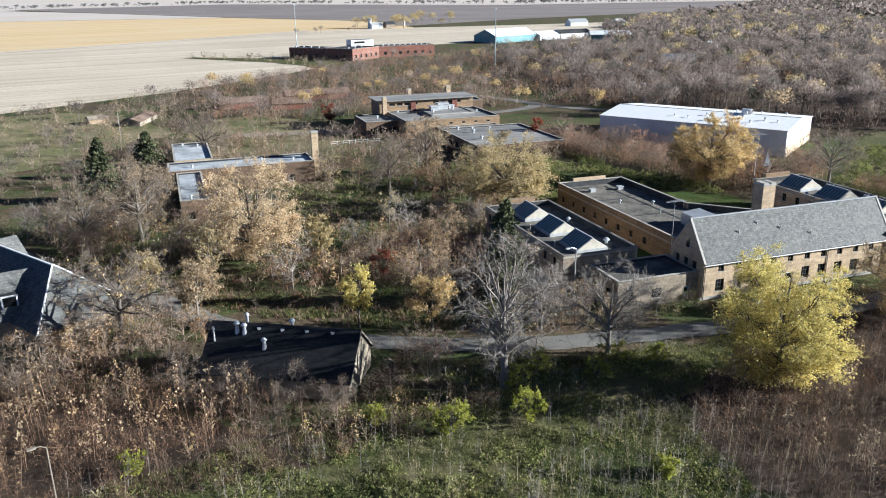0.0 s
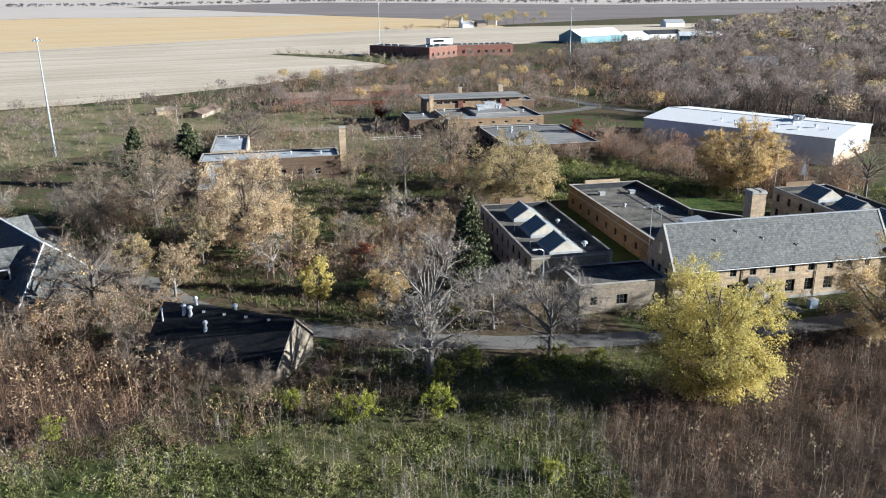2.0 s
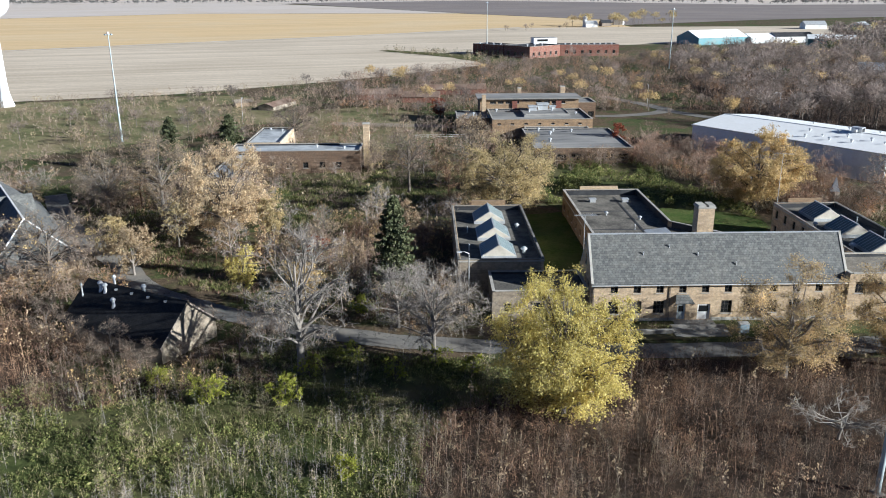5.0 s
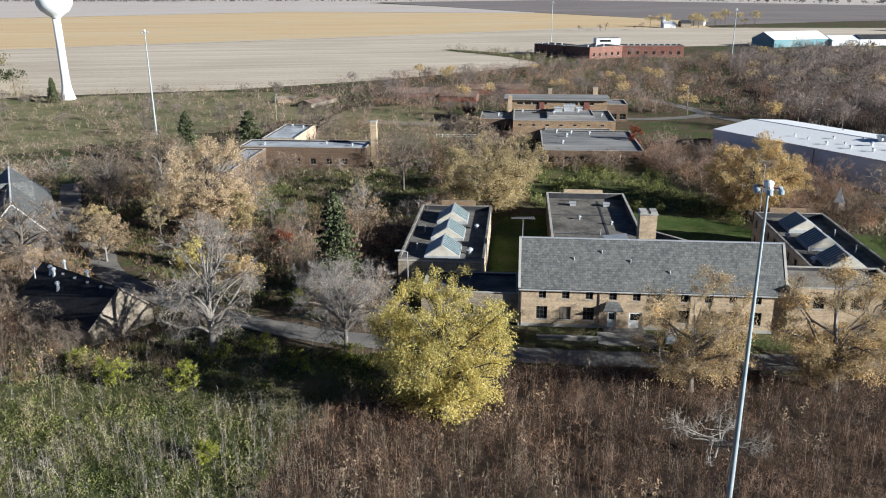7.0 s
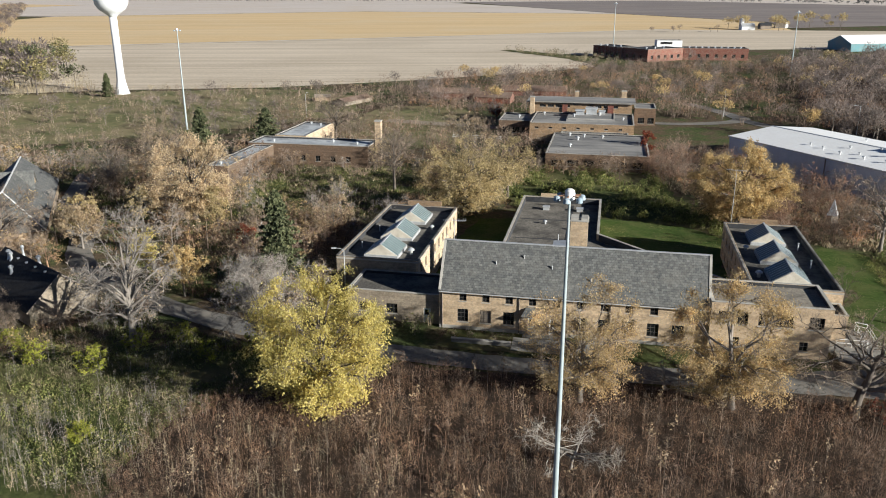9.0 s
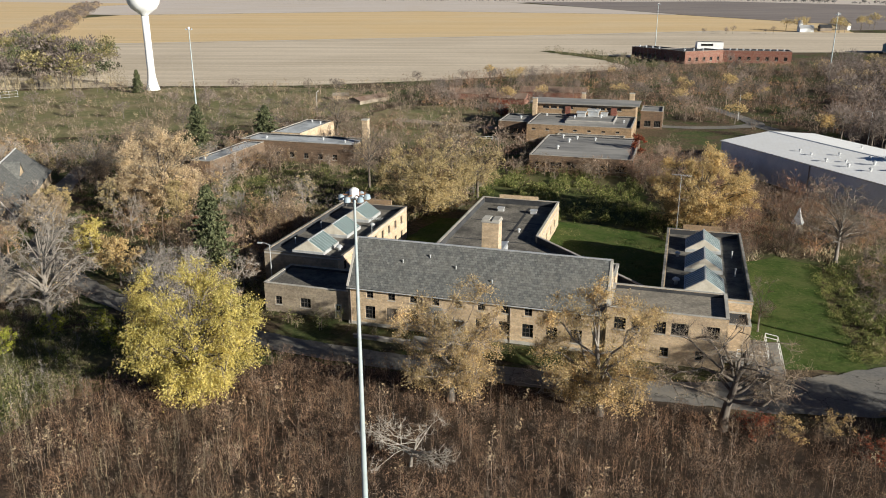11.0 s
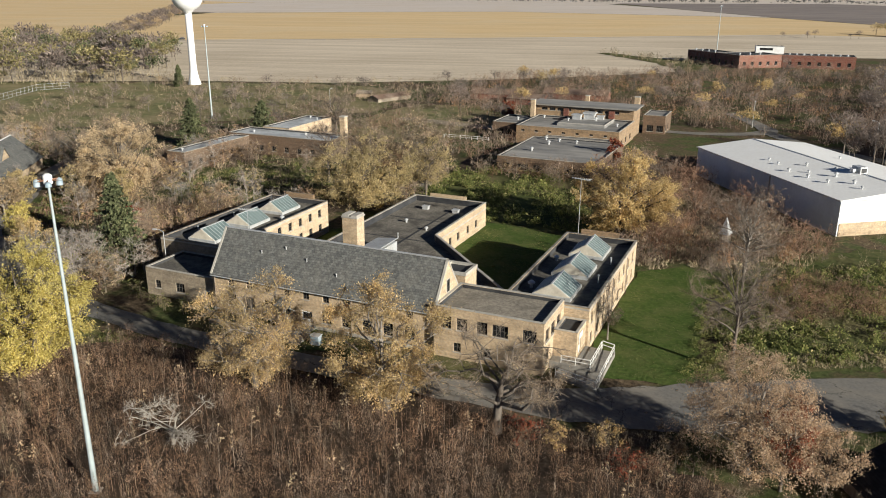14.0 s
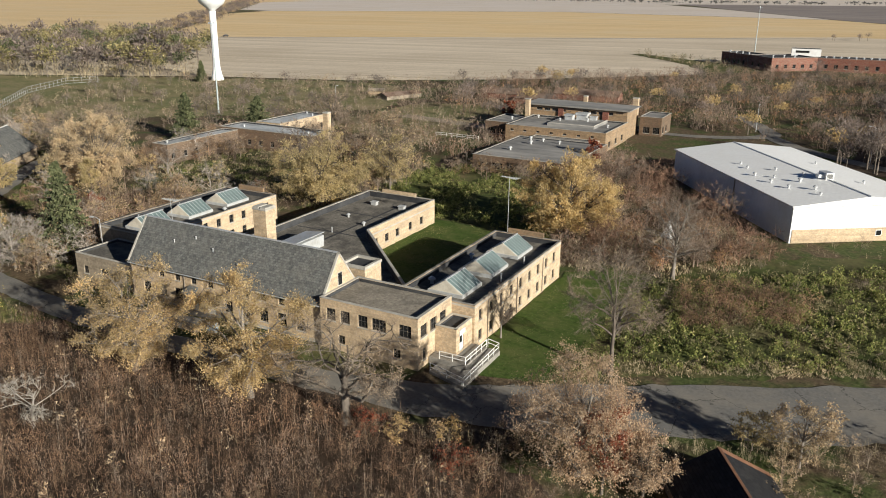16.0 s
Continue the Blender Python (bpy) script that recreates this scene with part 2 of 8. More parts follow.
M_GRAVEL = surface("gravel flat roof", (0.085, 0.077, 0.066), (0.25, 0.23, 0.195), 3.2, 0.95, 0.6, (0.05, 0.047, 0.042), 0.35, amount2=0.9)
M_TAR = surface("black roofing felt", (0.022, 0.023, 0.026), (0.045, 0.046, 0.05), 1.5, 0.75, 0.2, (0.09, 0.09, 0.09), 0.3)
M_DARKSHINGLE = masonry("black shingles", (0.028, 0.029, 0.032), (0.016, 0.017, 0.02), (0.008, 0.008, 0.01), 0.5, 0.15, 0.8, (0.05, 0.05, 0.05), True)
M_COPING = surface("weathered stone coping", (0.33, 0.315, 0.28), (0.52, 0.495, 0.44), 2.0, 0.8, 0.2, (0.16, 0.15, 0.13), 0.5)
M_OLDCOPING = surface("dirty stone coping", (0.17, 0.16, 0.145), (0.36, 0.34, 0.30), 1.2, 0.85, 0.2, (0.07, 0.068, 0.065), 0.4, amount2=0.9)
M_METAL = surface("galvanised metal", (0.52, 0.54, 0.55), (0.66, 0.68, 0.69), 3.0, 0.4, 0.05, (0.4, 0.38, 0.34), 0.8, metal=0.4)
M_WHITE = surface("white paint", (0.72, 0.72, 0.70), (0.82, 0.82, 0.80), 2.0, 0.5, 0.05, (0.5, 0.47, 0.42), 0.4, amount2=0.4)
M_TOWER = surface("white tower paint", (0.76, 0.77, 0.77), (0.83, 0.84, 0.84), 0.4, 0.4, 0.02, (0.6, 0.58, 0.54), 0.12, amount2=0.4)
M_STUCCO = surface("stained old brick render", (0.27, 0.235, 0.185), (0.40, 0.34, 0.265), 2.0, 0.9, 0.2, (0.13, 0.115, 0.09), 0.5, amount2=0.8)
M_WOOD = surface("weathered wood", (0.14, 0.115, 0.09), (0.25, 0.21, 0.165), 3.0, 0.85, 0.3, (0.32, 0.28, 0.23), 0.5, stretch=(1, 1, 0.2))
M_FRAME = surface("dark weathered window frames", (0.05, 0.046, 0.042), (0.10, 0.09, 0.08), 3.0, 0.8, 0.2, (0.16, 0.14, 0.12), 0.5)
M_MAST = surface("pale blue-grey painted mast", (0.32, 0.38, 0.385), (0.44, 0.50, 0.505), 1.5, 0.45, 0.05, (0.34, 0.35, 0.34), 0.5, metal=0.2)
M_DOOR = surface("pale blue door paint", (0.50, 0.58, 0.62), (0.62, 0.68, 0.70), 2.0, 0.5, 0.05, (0.4, 0.42, 0.42), 0.8)
M_DARKGLASS = glass("dark window glass", (0.016, 0.018, 0.02))
M_SKYGLASS = glass("green skylight glass", (0.15, 0.205, 0.205), 0.42)
M_BOARD = surface("cream boarded gable ends", (0.50, 0.46, 0.375), (0.64, 0.595, 0.50), 2.5, 0.8, 0.1, (0.34, 0.30, 0.23), 0.8)
M_PALEGRAVEL = surface("pale worn gravel roof", (0.15, 0.135, 0.11), (0.34, 0.305, 0.25), 3.0, 0.95, 0.6, (0.10, 0.092, 0.078), 0.4, amount2=0.8)
M_RUST = surface("rusty iron", (0.16, 0.075, 0.04), (0.28, 0.15, 0.09), 2.0, 0.8, 0.2, (0.08, 0.05, 0.04), 0.5)
M_OLDRUST = surface("weathered brown roofing", (0.11, 0.07, 0.05), (0.20, 0.135, 0.10), 1.0, 0.9, 0.3, (0.26, 0.21, 0.17), 0.3)
M_STEELWHITE = corrugated("white ribbed roof sheet", (0.90, 0.905, 0.895), 0.9, "X", 0.5, (0.78, 0.765, 0.73), 0.12)
M_STEELWALL = corrugated("pale ribbed wall sheet", (0.78, 0.81, 0.81), 0.6, "X")
M_TEAL = corrugated("teal sheet metal", (0.10, 0.25, 0.28), 0.9, "X")
M_CONCRETE = surface("weathered concrete", (0.19, 0.18, 0.16), (0.30, 0.285, 0.255), 1.5, 0.9, 0.3, (0.13, 0.12, 0.11), 0.3)
M_BARK = surface("grey brown bark", (0.065, 0.052, 0.042), (0.15, 0.125, 0.10), 4.0, 0.95, 0.6, (0.20, 0.18, 0.155), 0.6, stretch=(1, 1, 0.25))
M_BLEACHED = surface("bleached dead wood", (0.26, 0.235, 0.20), (0.44, 0.405, 0.35), 4.0, 0.9, 0.5, (0.18, 0.16, 0.14), 0.6, stretch=(1, 1, 0.25))
M_BARKPALE = surface("pale grey bark", (0.15, 0.132, 0.112), (0.28, 0.25, 0.215), 4.0, 0.9, 0.5, (0.11, 0.095, 0.08), 0.6, stretch=(1, 1, 0.25))
M_TWIG = foliage("grey brown twigs", [(0.0, (0.14, 0.106, 0.084)), (0.5, (0.30, 0.236, 0.186)), (1.0, (0.455, 0.37, 0.295))], 0.8, 0.35, patchy=0.33)
M_TWIGPINK = foliage("pinkish brown twigs", [(0.0, (0.14, 0.103, 0.082)), (0.5, (0.30, 0.228, 0.18)), (1.0, (0.46, 0.36, 0.285))], 0.8, 0.35, patchy=0.33)
M_GOLD = foliage("dull golden leaves", [(0.0, (0.36, 0.25, 0.115)), (0.5, (0.62, 0.455, 0.22)), (1.0, (0.75, 0.60, 0.34))], 0.7, 0.5)
M_TWIGGREY = foliage("silvery twigs", [(0.0, (0.15, 0.13, 0.115)), (0.5, (0.29, 0.258, 0.232)), (1.0, (0.43, 0.385, 0.345))], 0.8, 0)
M_TWIGWARM = foliage("warm tan twigs", [(0.0, (0.19, 0.145, 0.105)), (0.5, (0.38, 0.30, 0.225)), (1.0, (0.56, 0.455, 0.355))], 0.85, 0.3, patchy=0.2)
M_TWIGROSE = foliage("rosy brown twigs", [(0.0, (0.12, 0.070, 0.050)), (0.5, (0.30, 0.185, 0.13)), (1.0, (0.50, 0.345, 0.25))], 0.85, 0.4, patchy=0.3)
M_TWIGRED = foliage("russet twigs", [(0.0, (0.060, 0.037, 0.025)), (0.5, (0.178, 0.108, 0.068)), (0.85, (0.315, 0.205, 0.132)), (1.0, (0.42, 0.295, 0.205))], 0.85, 0)
M_TWIGTAN = foliage("straw stems", [(0.0, (0.180, 0.150, 0.096)), (0.5, (0.336, 0.276, 0.180)), (1.0, (0.528, 0.444, 0.300))], 0.85, 0)
M_YELLOW = foliage("yellow leaves", [(0.0, (0.38, 0.315, 0.085)), (0.4, (0.64, 0.535, 0.16)), (0.8, (0.80, 0.685, 0.26)), (1.0, (0.49, 0.435, 0.16))], 0.7, 0.5, patchy=0.15)
M_ORANGE = foliage("orange leaves", [(0.0, (0.42, 0.30, 0.13)), (0.5, (0.66, 0.49, 0.225)), (1.0, (0.76, 0.60, 0.32))], 0.7, 0.5, patchy=0.15)
M_TANLEAF = foliage("tan leaves", [(0.0, (0.33, 0.245, 0.15)), (0.5, (0.48, 0.37, 0.235)), (1.0, (0.58, 0.465, 0.31))], 0.7, 0.5)
M_PALETAN = foliage("pale tan leaves", [(0.0, (0.44, 0.33, 0.195)), (0.5, (0.69, 0.54, 0.34)), (1.0, (0.80, 0.655, 0.44))], 0.7, 0.5, patchy=0.12)
M_OLIVE = foliage("olive yellow leaves", [(0.0, (0.31, 0.245, 0.12)), (0.5, (0.55, 0.44, 0.22)), (1.0, (0.68, 0.56, 0.31))], 0.7, 0.5, patchy=0.15)
M_PINKTAN = foliage("pinkish tan leaves", [(0.0, (0.36, 0.245, 0.155)), (0.5, (0.60, 0.44, 0.29)), (1.0, (0.72, 0.565, 0.40))], 0.7, 0.5, patchy=0.15)
M_REDLEAF = foliage("red leaves", [(0.0, (0.16, 0.03, 0.02)), (0.5, (0.28, 0.07, 0.04)), (1.0, (0.38, 0.16, 0.08))])
M_GREENLEAF = foliage("fresh green leaves", [(0.0, (0.17, 0.20, 0.028)), (0.5, (0.35, 0.37, 0.05)), (1.0, (0.52, 0.50, 0.10))], 0.7, 0.5)
M_NEEDLE = foliage("dark conifer needles", [(0.0, (0.05, 0.062, 0.03)), (0.6, (0.115, 0.128, 0.062)), (1.0, (0.20, 0.20, 0.105))], 0.7, 0.15)
M_GRASS = foliage("grass blades", [(0.0, (0.055, 0.072, 0.022)), (0.45, (0.13, 0.148, 0.046)), (0.8, (0.22, 0.215, 0.09)), (1.0, (0.36, 0.30, 0.17))], 0.8, 0.3)
M_WEEDLEAF = foliage("low weed leaves", [(0.0, (0.088, 0.110, 0.034)), (0.5, (0.205, 0.228, 0.070)), (0.85, (0.30, 0.30, 0.11)), (1.0, (0.42, 0.36, 0.185))], 0.8, 0.35)
M_RUSTLEAF = foliage("rusty orange leaves", [(0.0, (0.28, 0.15, 0.07)), (0.5, (0.46, 0.27, 0.13)), (1.0, (0.58, 0.38, 0.20))], 0.75, 0.4, patchy=0.2)
M_DRYWEED = foliage("dry weed leaves", [(0.0, (0.14, 0.125, 0.065)), (0.5, (0.27, 0.235, 0.13)), (1.0, (0.40, 0.35, 0.215))], 0.8, 0.3)
M_BROWNLEAF = foliage("brown leaves", [(0.0, (0.22, 0.14, 0.07)), (0.5, (0.38, 0.265, 0.14)), (1.0, (0.52, 0.39, 0.23))])
M_LITTER = surface("dark leaf litter", (0.027, 0.021, 0.017), (0.080, 0.061, 0.046), 2.0, 0.95, 0.6, (0.096, 0.068, 0.044), 0.2, spec=0.1, bump_distance=0.1)
M_PALEMEADOW = surface("pale dry meadow", (0.095, 0.105, 0.046), (0.215, 0.205, 0.098), 0.5, 0.95, 0.5, (0.27, 0.215, 0.13), 0.06, amount2=0.8, spec=0.1)
# Lighter, greyer twig tone for the far woods, some aerial haze mixed into it.
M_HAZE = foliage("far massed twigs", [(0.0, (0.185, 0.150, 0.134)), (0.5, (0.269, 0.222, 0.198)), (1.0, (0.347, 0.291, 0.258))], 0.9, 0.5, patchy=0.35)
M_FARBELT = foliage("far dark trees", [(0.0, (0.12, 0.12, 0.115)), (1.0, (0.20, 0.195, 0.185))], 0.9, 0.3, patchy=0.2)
M_WESTLEAF = foliage("dull olive leaves", [(0.0, (0.15, 0.135, 0.06)), (0.5, (0.30, 0.265, 0.125)), (1.0, (0.43, 0.37, 0.19))], 0.8, 0.4, patchy=0.3)
M_OLDROOF = surface("mossy dark flat roof", (0.04, 0.038, 0.036), (0.15, 0.14, 0.122), 2.6, 0.9, 0.5, (0.25, 0.23, 0.19), 0.4, amount2=0.8)
M_FLOOD = surface("blue grey lamp casing", (0.20, 0.27, 0.32), (0.30, 0.37, 0.42), 3.0, 0.4, 0.05, (0.5, 0.52, 0.52), 1.0)

# ---- building helpers ----
def part(name, bm, material, parent=None, label="", smooth=False):
    """Link a bmesh as one mesh object."""
    me = bpy.data.meshes.new(name)
    bm.to_mesh(me)
    bm.free()
    return part_of_mesh(name, me, material, parent, label, smooth)


def part_of_mesh(name, me, material, parent=None, label="", smooth=False):
    if material and not me.materials:
        me.materials.append(material)
    if smooth:
        me.polygons.foreach_set("use_smooth", [True] * len(me.polygons))
    ob = new(name, me)
    ob.parent = parent
    if label:
        tagged(ob, label)
    return ob


def thing(name, label, category, group="", kind=""):
    return tagged(new(name), label, category, group, kind)


def box(bm, x0, x1, y0, y1, z0, z1, m=None):
    v = [bm.verts.new((x, y, z)) for z in (z0, z1) for y in (y0, y1) for x in (x0, x1)]
    for f in ((0, 2, 3, 1), (4, 5, 7, 6), (0, 1, 5, 4), (2, 6, 7, 3), (0, 4, 6, 2), (1, 3, 7, 5)):
        bm.faces.new([v[i] for i in f])
    if m is not None:
        bmesh.ops.transform(bm, matrix=m, verts=v)
    return v


def boxes(*sizes, m=None):
    bm = bmesh.new()
    for s in sizes:
        box(bm, *s, m=m)
    return bm


def solid(points, z0, z1, m=None):
    """An upright prism over a plan outline (anticlockwise)."""
    bm = bmesh.new()
    lo, hi = [[bm.verts.new((x, y, z)) for x, y in points] for z in (z0, z1)]
    bm.faces.new(lo[::-1]), bm.faces.new(hi)
    for i in range(len(points)):
        j = (i + 1) % len(points)
        bm.faces.new((lo[i], lo[j], hi[j], hi[i]))
    if m is not None:
        bmesh.ops.transform(bm, matrix=m, verts=bm.verts[:])
    return bm


def sheet(points, thick=0.12, m=None):
    """A slab under a flat outline in space."""
    bm = bmesh.new()
    pts = [Vector(p) for p in points]
    nrm = (pts[1] - pts[0]).cross(pts[2] - pts[0]).normalized()
    top, low = [bm.verts.new(p) for p in pts], [bm.verts.new(p - nrm * thick) for p in pts]
    bm.faces.new(top), bm.faces.new(low[::-1])
    for i in range(len(pts)):
        j = (i + 1) % len(pts)
        bm.faces.new((low[i], low[j], top[j], top[i]))
    if m is not None:
        bmesh.ops.transform(bm, matrix=m, verts=bm.verts[:])
    return bm


def tube(bm, points, radii, sides=10, caps=True):
    """A tapered pipe along points."""
    rings = []
    pts = [Vector(p) for p in points]
    for i, (p, r) in enumerate(zip(pts, radii)):
        d = (pts[min(i + 1, len(pts) - 1)] - pts[max(i - 1, 0)]).normalized()
        a = d.cross(Vector((0, 0, 1)) if abs(d.z) < 0.9 else Vector((1, 0, 0))).normalized()
        b = d.cross(a)
        rings.append([bm.verts.new(p + r * (math.cos(k * math.tau / sides) * a + math.sin(k * math.tau / sides) * b)) for k in range(sides)])
    for q, s in zip(rings, rings[1:]):
        for k in range(sides):
            bm.faces.new((q[k], s[k], s[(k + 1) % sides], q[(k + 1) % sides]))
    if caps:
        bm.faces.new(rings[0]), bm.faces.new(rings[-1][::-1])


def pipe(points, radii, sides=10):
    bm = bmesh.new()
    tube(bm, points, radii, sides)
    bmesh.ops.recalc_face_normals(bm, faces=bm.faces)
    return bm


def lathe(profile, sides=24, at=(0, 0, 0)):
    """A turned body from (radius, height) pairs."""
    bm = bmesh.new()
    rings = [[bm.verts.new((at[0] + r * math.cos(k * math.tau / sides), at[1] + r * math.sin(k * math.tau / sides), at[2] + z)) for k in range(sides)] for r, z in profile]
    for q, s in zip(rings, rings[1:]):
        for k in range(sides):
            bm.faces.new((q[k], q[(k + 1) % sides], s[(k + 1) % sides], s[k]))
    bm.faces.new(rings[0][::-1]), bm.faces.new(rings[-1])
    return bm


def frame_of(p, q):
    """A pose with x along the wall from p to q and y into the wall."""
    d = Vector((q[0] - p[0], q[1] - p[1]))
    return pose(p[0], p[1], 0, 0, 0, math.degrees(math.atan2(d.y, d.x))), d.length


def wall(parent, p, q, z0, z1, openings=(), thick=0.4, material=None, name="wall", label=""):
    """A wall whose outer face runs from p to q (the outside on the right hand), with openings (u0, u1, v0, v1) through it."""
    m, length = frame_of(p, q)
    us = sorted({0.0, length, *[o[0] for o in openings], *[o[1] for o in openings]})
    bm = bmesh.new()
    for a, b in zip(us, us[1:]):
        holes = sorted((o[2], o[3]) for o in openings if o[0] <= a + 1e-4 and o[1] >= b - 1e-4)
        z = z0
        for h0, h1 in holes + [(z1, z1)]:
            if h0 > z + 1e-4:
                box(bm, a, b, 0, thick, z, h0, m=m)
            z = h1
    bmesh.ops.remove_doubles(bm, verts=bm.verts, dist=1e-4)
    return part(name, bm, material, parent, label)


def window(parent, p, q, o, bars=(2, 2), frame_mat=None, pane_mat=None, sill=True, recess=0.14, label=""):
    """A window in an opening of the wall from p to q: frame with bars, a pane, a stone sill."""
    m, _ = frame_of(p, q)
    u0, u1, v0, v1 = o
    f = 0.07
    bm = bmesh.new()
    rings = [[bm.verts.new(m @ Vector((x, y, z))) for x, z in ((u0 + e, v0 + e), (u1 - e, v0 + e), (u1 - e, v1 - e), (u0 + e, v1 - e))] for y in (recess, recess + 0.08) for e in (0, f)]
    for a, b in ((rings[0], rings[1]), (rings[1], rings[3]), (rings[3], rings[2]), (rings[2], rings[0])):
        for i in range(4):
            j = (i + 1) % 4
            bm.faces.new((a[i], a[j], b[j], b[i]))
    bmesh.ops.recalc_face_normals(bm, faces=bm.faces)
    w = part("window", bm, frame_mat or M_FRAME, parent, label)
    for i in range(1, bars[0]):
        x = u0 + (u1 - u0) * i / bars[0]
        part("bar", boxes((x - 0.022, x + 0.022, recess + 0.012, recess + 0.068, v0 + f, v1 - f), m=m), frame_mat or M_FRAME, w)
    for i in range(1, bars[1]):
        z = v0 + (v1 - v0) * i / bars[1]
        part("bar", boxes((u0 + f, u1 - f, recess + 0.01, recess + 0.07, z - 0.022, z + 0.022), m=m), frame_mat or M_FRAME, w)
    part("pane", boxes((u0 + f - 0.01, u1 - f + 0.01, recess + 0.03, recess + 0.045, v0 + f - 0.01, v1 - f + 0.01), m=m), pane_mat or M_DARKGLASS, w)
    if sill:
        part("sill", boxes((u0 - 0.08, u1 + 0.08, -0.07, recess - 0.003, v0 - 0.12, v0 - 0.003), m=m), M_COPING, w)
    return w


def door(parent, p, q, o, material=None, label="", recess=0.12):
    m, _ = frame_of(p, q)
    u0, u1, v0, v1 = o
    f = 0.09
    d = part("door", boxes((u0, u0 + f, recess, recess + 0.1, v0, v1), (u1 - f, u1, recess, recess + 0.1, v0, v1), (u0 + f, u1 - f, recess, recess + 0.1, v1 - f, v1), m=m), M_WHITE, parent, label)
    part("leaf", boxes((u0 + f, u1 - f, recess + 0.03, recess + 0.075, v0 + 0.01, v1 - f), m=m), material or M_DOOR, d)
    part("pane", boxes((u0 + f + 0.12, u1 - f - 0.12, recess + 0.015, recess + 0.027, v0 + 1.1, v1 - f - 0.15), m=m), M_DARKGLASS, d)
    part("handle", boxes((u1 - f - 0.16, u1 - f - 0.06, recess - 0.03, recess + 0.027, v0 + 0.95, v0 + 1.02), m=m), M_METAL, d)
    return d


def row_of(count, first, step, width, v0, v1, skip=()):
    return [(first + i * step, first + i * step + width, v0, v1) for i in range(count) if i not in skip]


def flat_block(parent, outline, z_deck, z_top, wall_mat, openings, roof_mat, coping=0.32, doors=(), band=None, frame_mat=None, pane_mat=None, coping_mat=None, side_mats=None):
    """A flat-roofed block: walls with openings keyed by side, deck, parapet copings, windows."""
    n = len(outline)
    for i in range(n):
        p, q = outline[i], outline[(i + 1) % n]
        ops = list(openings.get(i, ()))
        ds = [d for s, d in doors if s == i]
        r = outline[(i + 2) % n]
        d, e = (Vector(q) - Vector(p)).normalized(), (Vector(r) - Vector(q)).normalized()
        end = tuple(Vector(q) - d * 0.38) if abs(d.dot(e)) < 0.05 and d.cross(e) > 0 else q
        wall(parent, p, end, 0, z_top, ops + ds, 0.38, (side_mats or {}).get(i, wall_mat))
        for o in ops:
            wide = o[1] - o[0]
            window(parent, p, q, o, (max(2, round(wide / 0.55)), 2 if o[3] - o[2] > 1 else 1), frame_mat, pane_mat)
        for d in ds:
            door(parent, p, q, d)
        m, length = frame_of(p, q)
        part("coping", boxes((-0.05, length + 0.05, -0.05, coping + 0.04, z_top, z_top + 0.07 + 0.004 * (i % 2)), m=m), coping_mat or M_COPING, parent)
        part("parapet_lining", boxes((0.44, length - 0.44, 0.383, 0.42, z_deck - 0.02, z_top - 0.02), m=m), M_TAR, parent)
        for zb in band or ():
            part("band", boxes((0.02, length - 0.02, -0.05, 0.02, zb, zb + 0.22), m=m), M_COPING, parent)
    inner = inset(outline, 0.3)
    part("roof", solid(inner, z_deck - 0.25, z_deck), roof_mat, parent)


def inset(outline, d):
    pts = [Vector(p) for p in outline]
    out = []
    for i, p in enumerate(pts):
        a, b = (p - pts[i - 1]).normalized(), (pts[(i + 1) % len(pts)] - p).normalized()
        na, nb = Vector((-a.y, a.x)), Vector((-b.y, b.x))
        out.append(tuple(p + (na + nb) * d / (1 + na.dot(nb))))
    return out


def ground_height(y):
    return 0.006 * max(0.0, min(y, 1200.0) - 220.0)


def roof_vent(x, y, z, kind="mushroom", size=1.0):
    v = thing("roof_vent", "pale galvanised roof vent standing on a flat roof", "roof vent", "roof vents")
    if kind == "mushroom":
        part("pipe", lathe([(0.22 * size, -0.05), (0.22 * size, 0.55 * size)], 12), M_METAL, v)
        part("hood", lathe([(0.25 * size, 0.5 * size), (0.45 * size, 0.55 * size), (0.45 * size, 0.7 * size), (0.2 * size, 0.9 * size), (0.05, 0.93 * size)], 14), M_METAL, v)
    elif kind == "box":
        part("body", boxes((-0.6 * size, 0.6 * size, -0.5 * size, 0.5 * size, 0, 0.6 * size)), M_METAL, v)
        part("hood", boxes((-0.72 * size, 0.72 * size, -0.62 * size, 0.62 * size, 0.6 * size, 0.78 * size)), M_METAL, v)
    else:
        part("pipe", lathe([(0.07 * size, -0.05), (0.07 * size, 0.7 * size), (0.1 * size, 0.72 * size), (0.1 * size, 0.8 * size)], 8), M_METAL, v)
    v.location = (x, y, z)
    return v


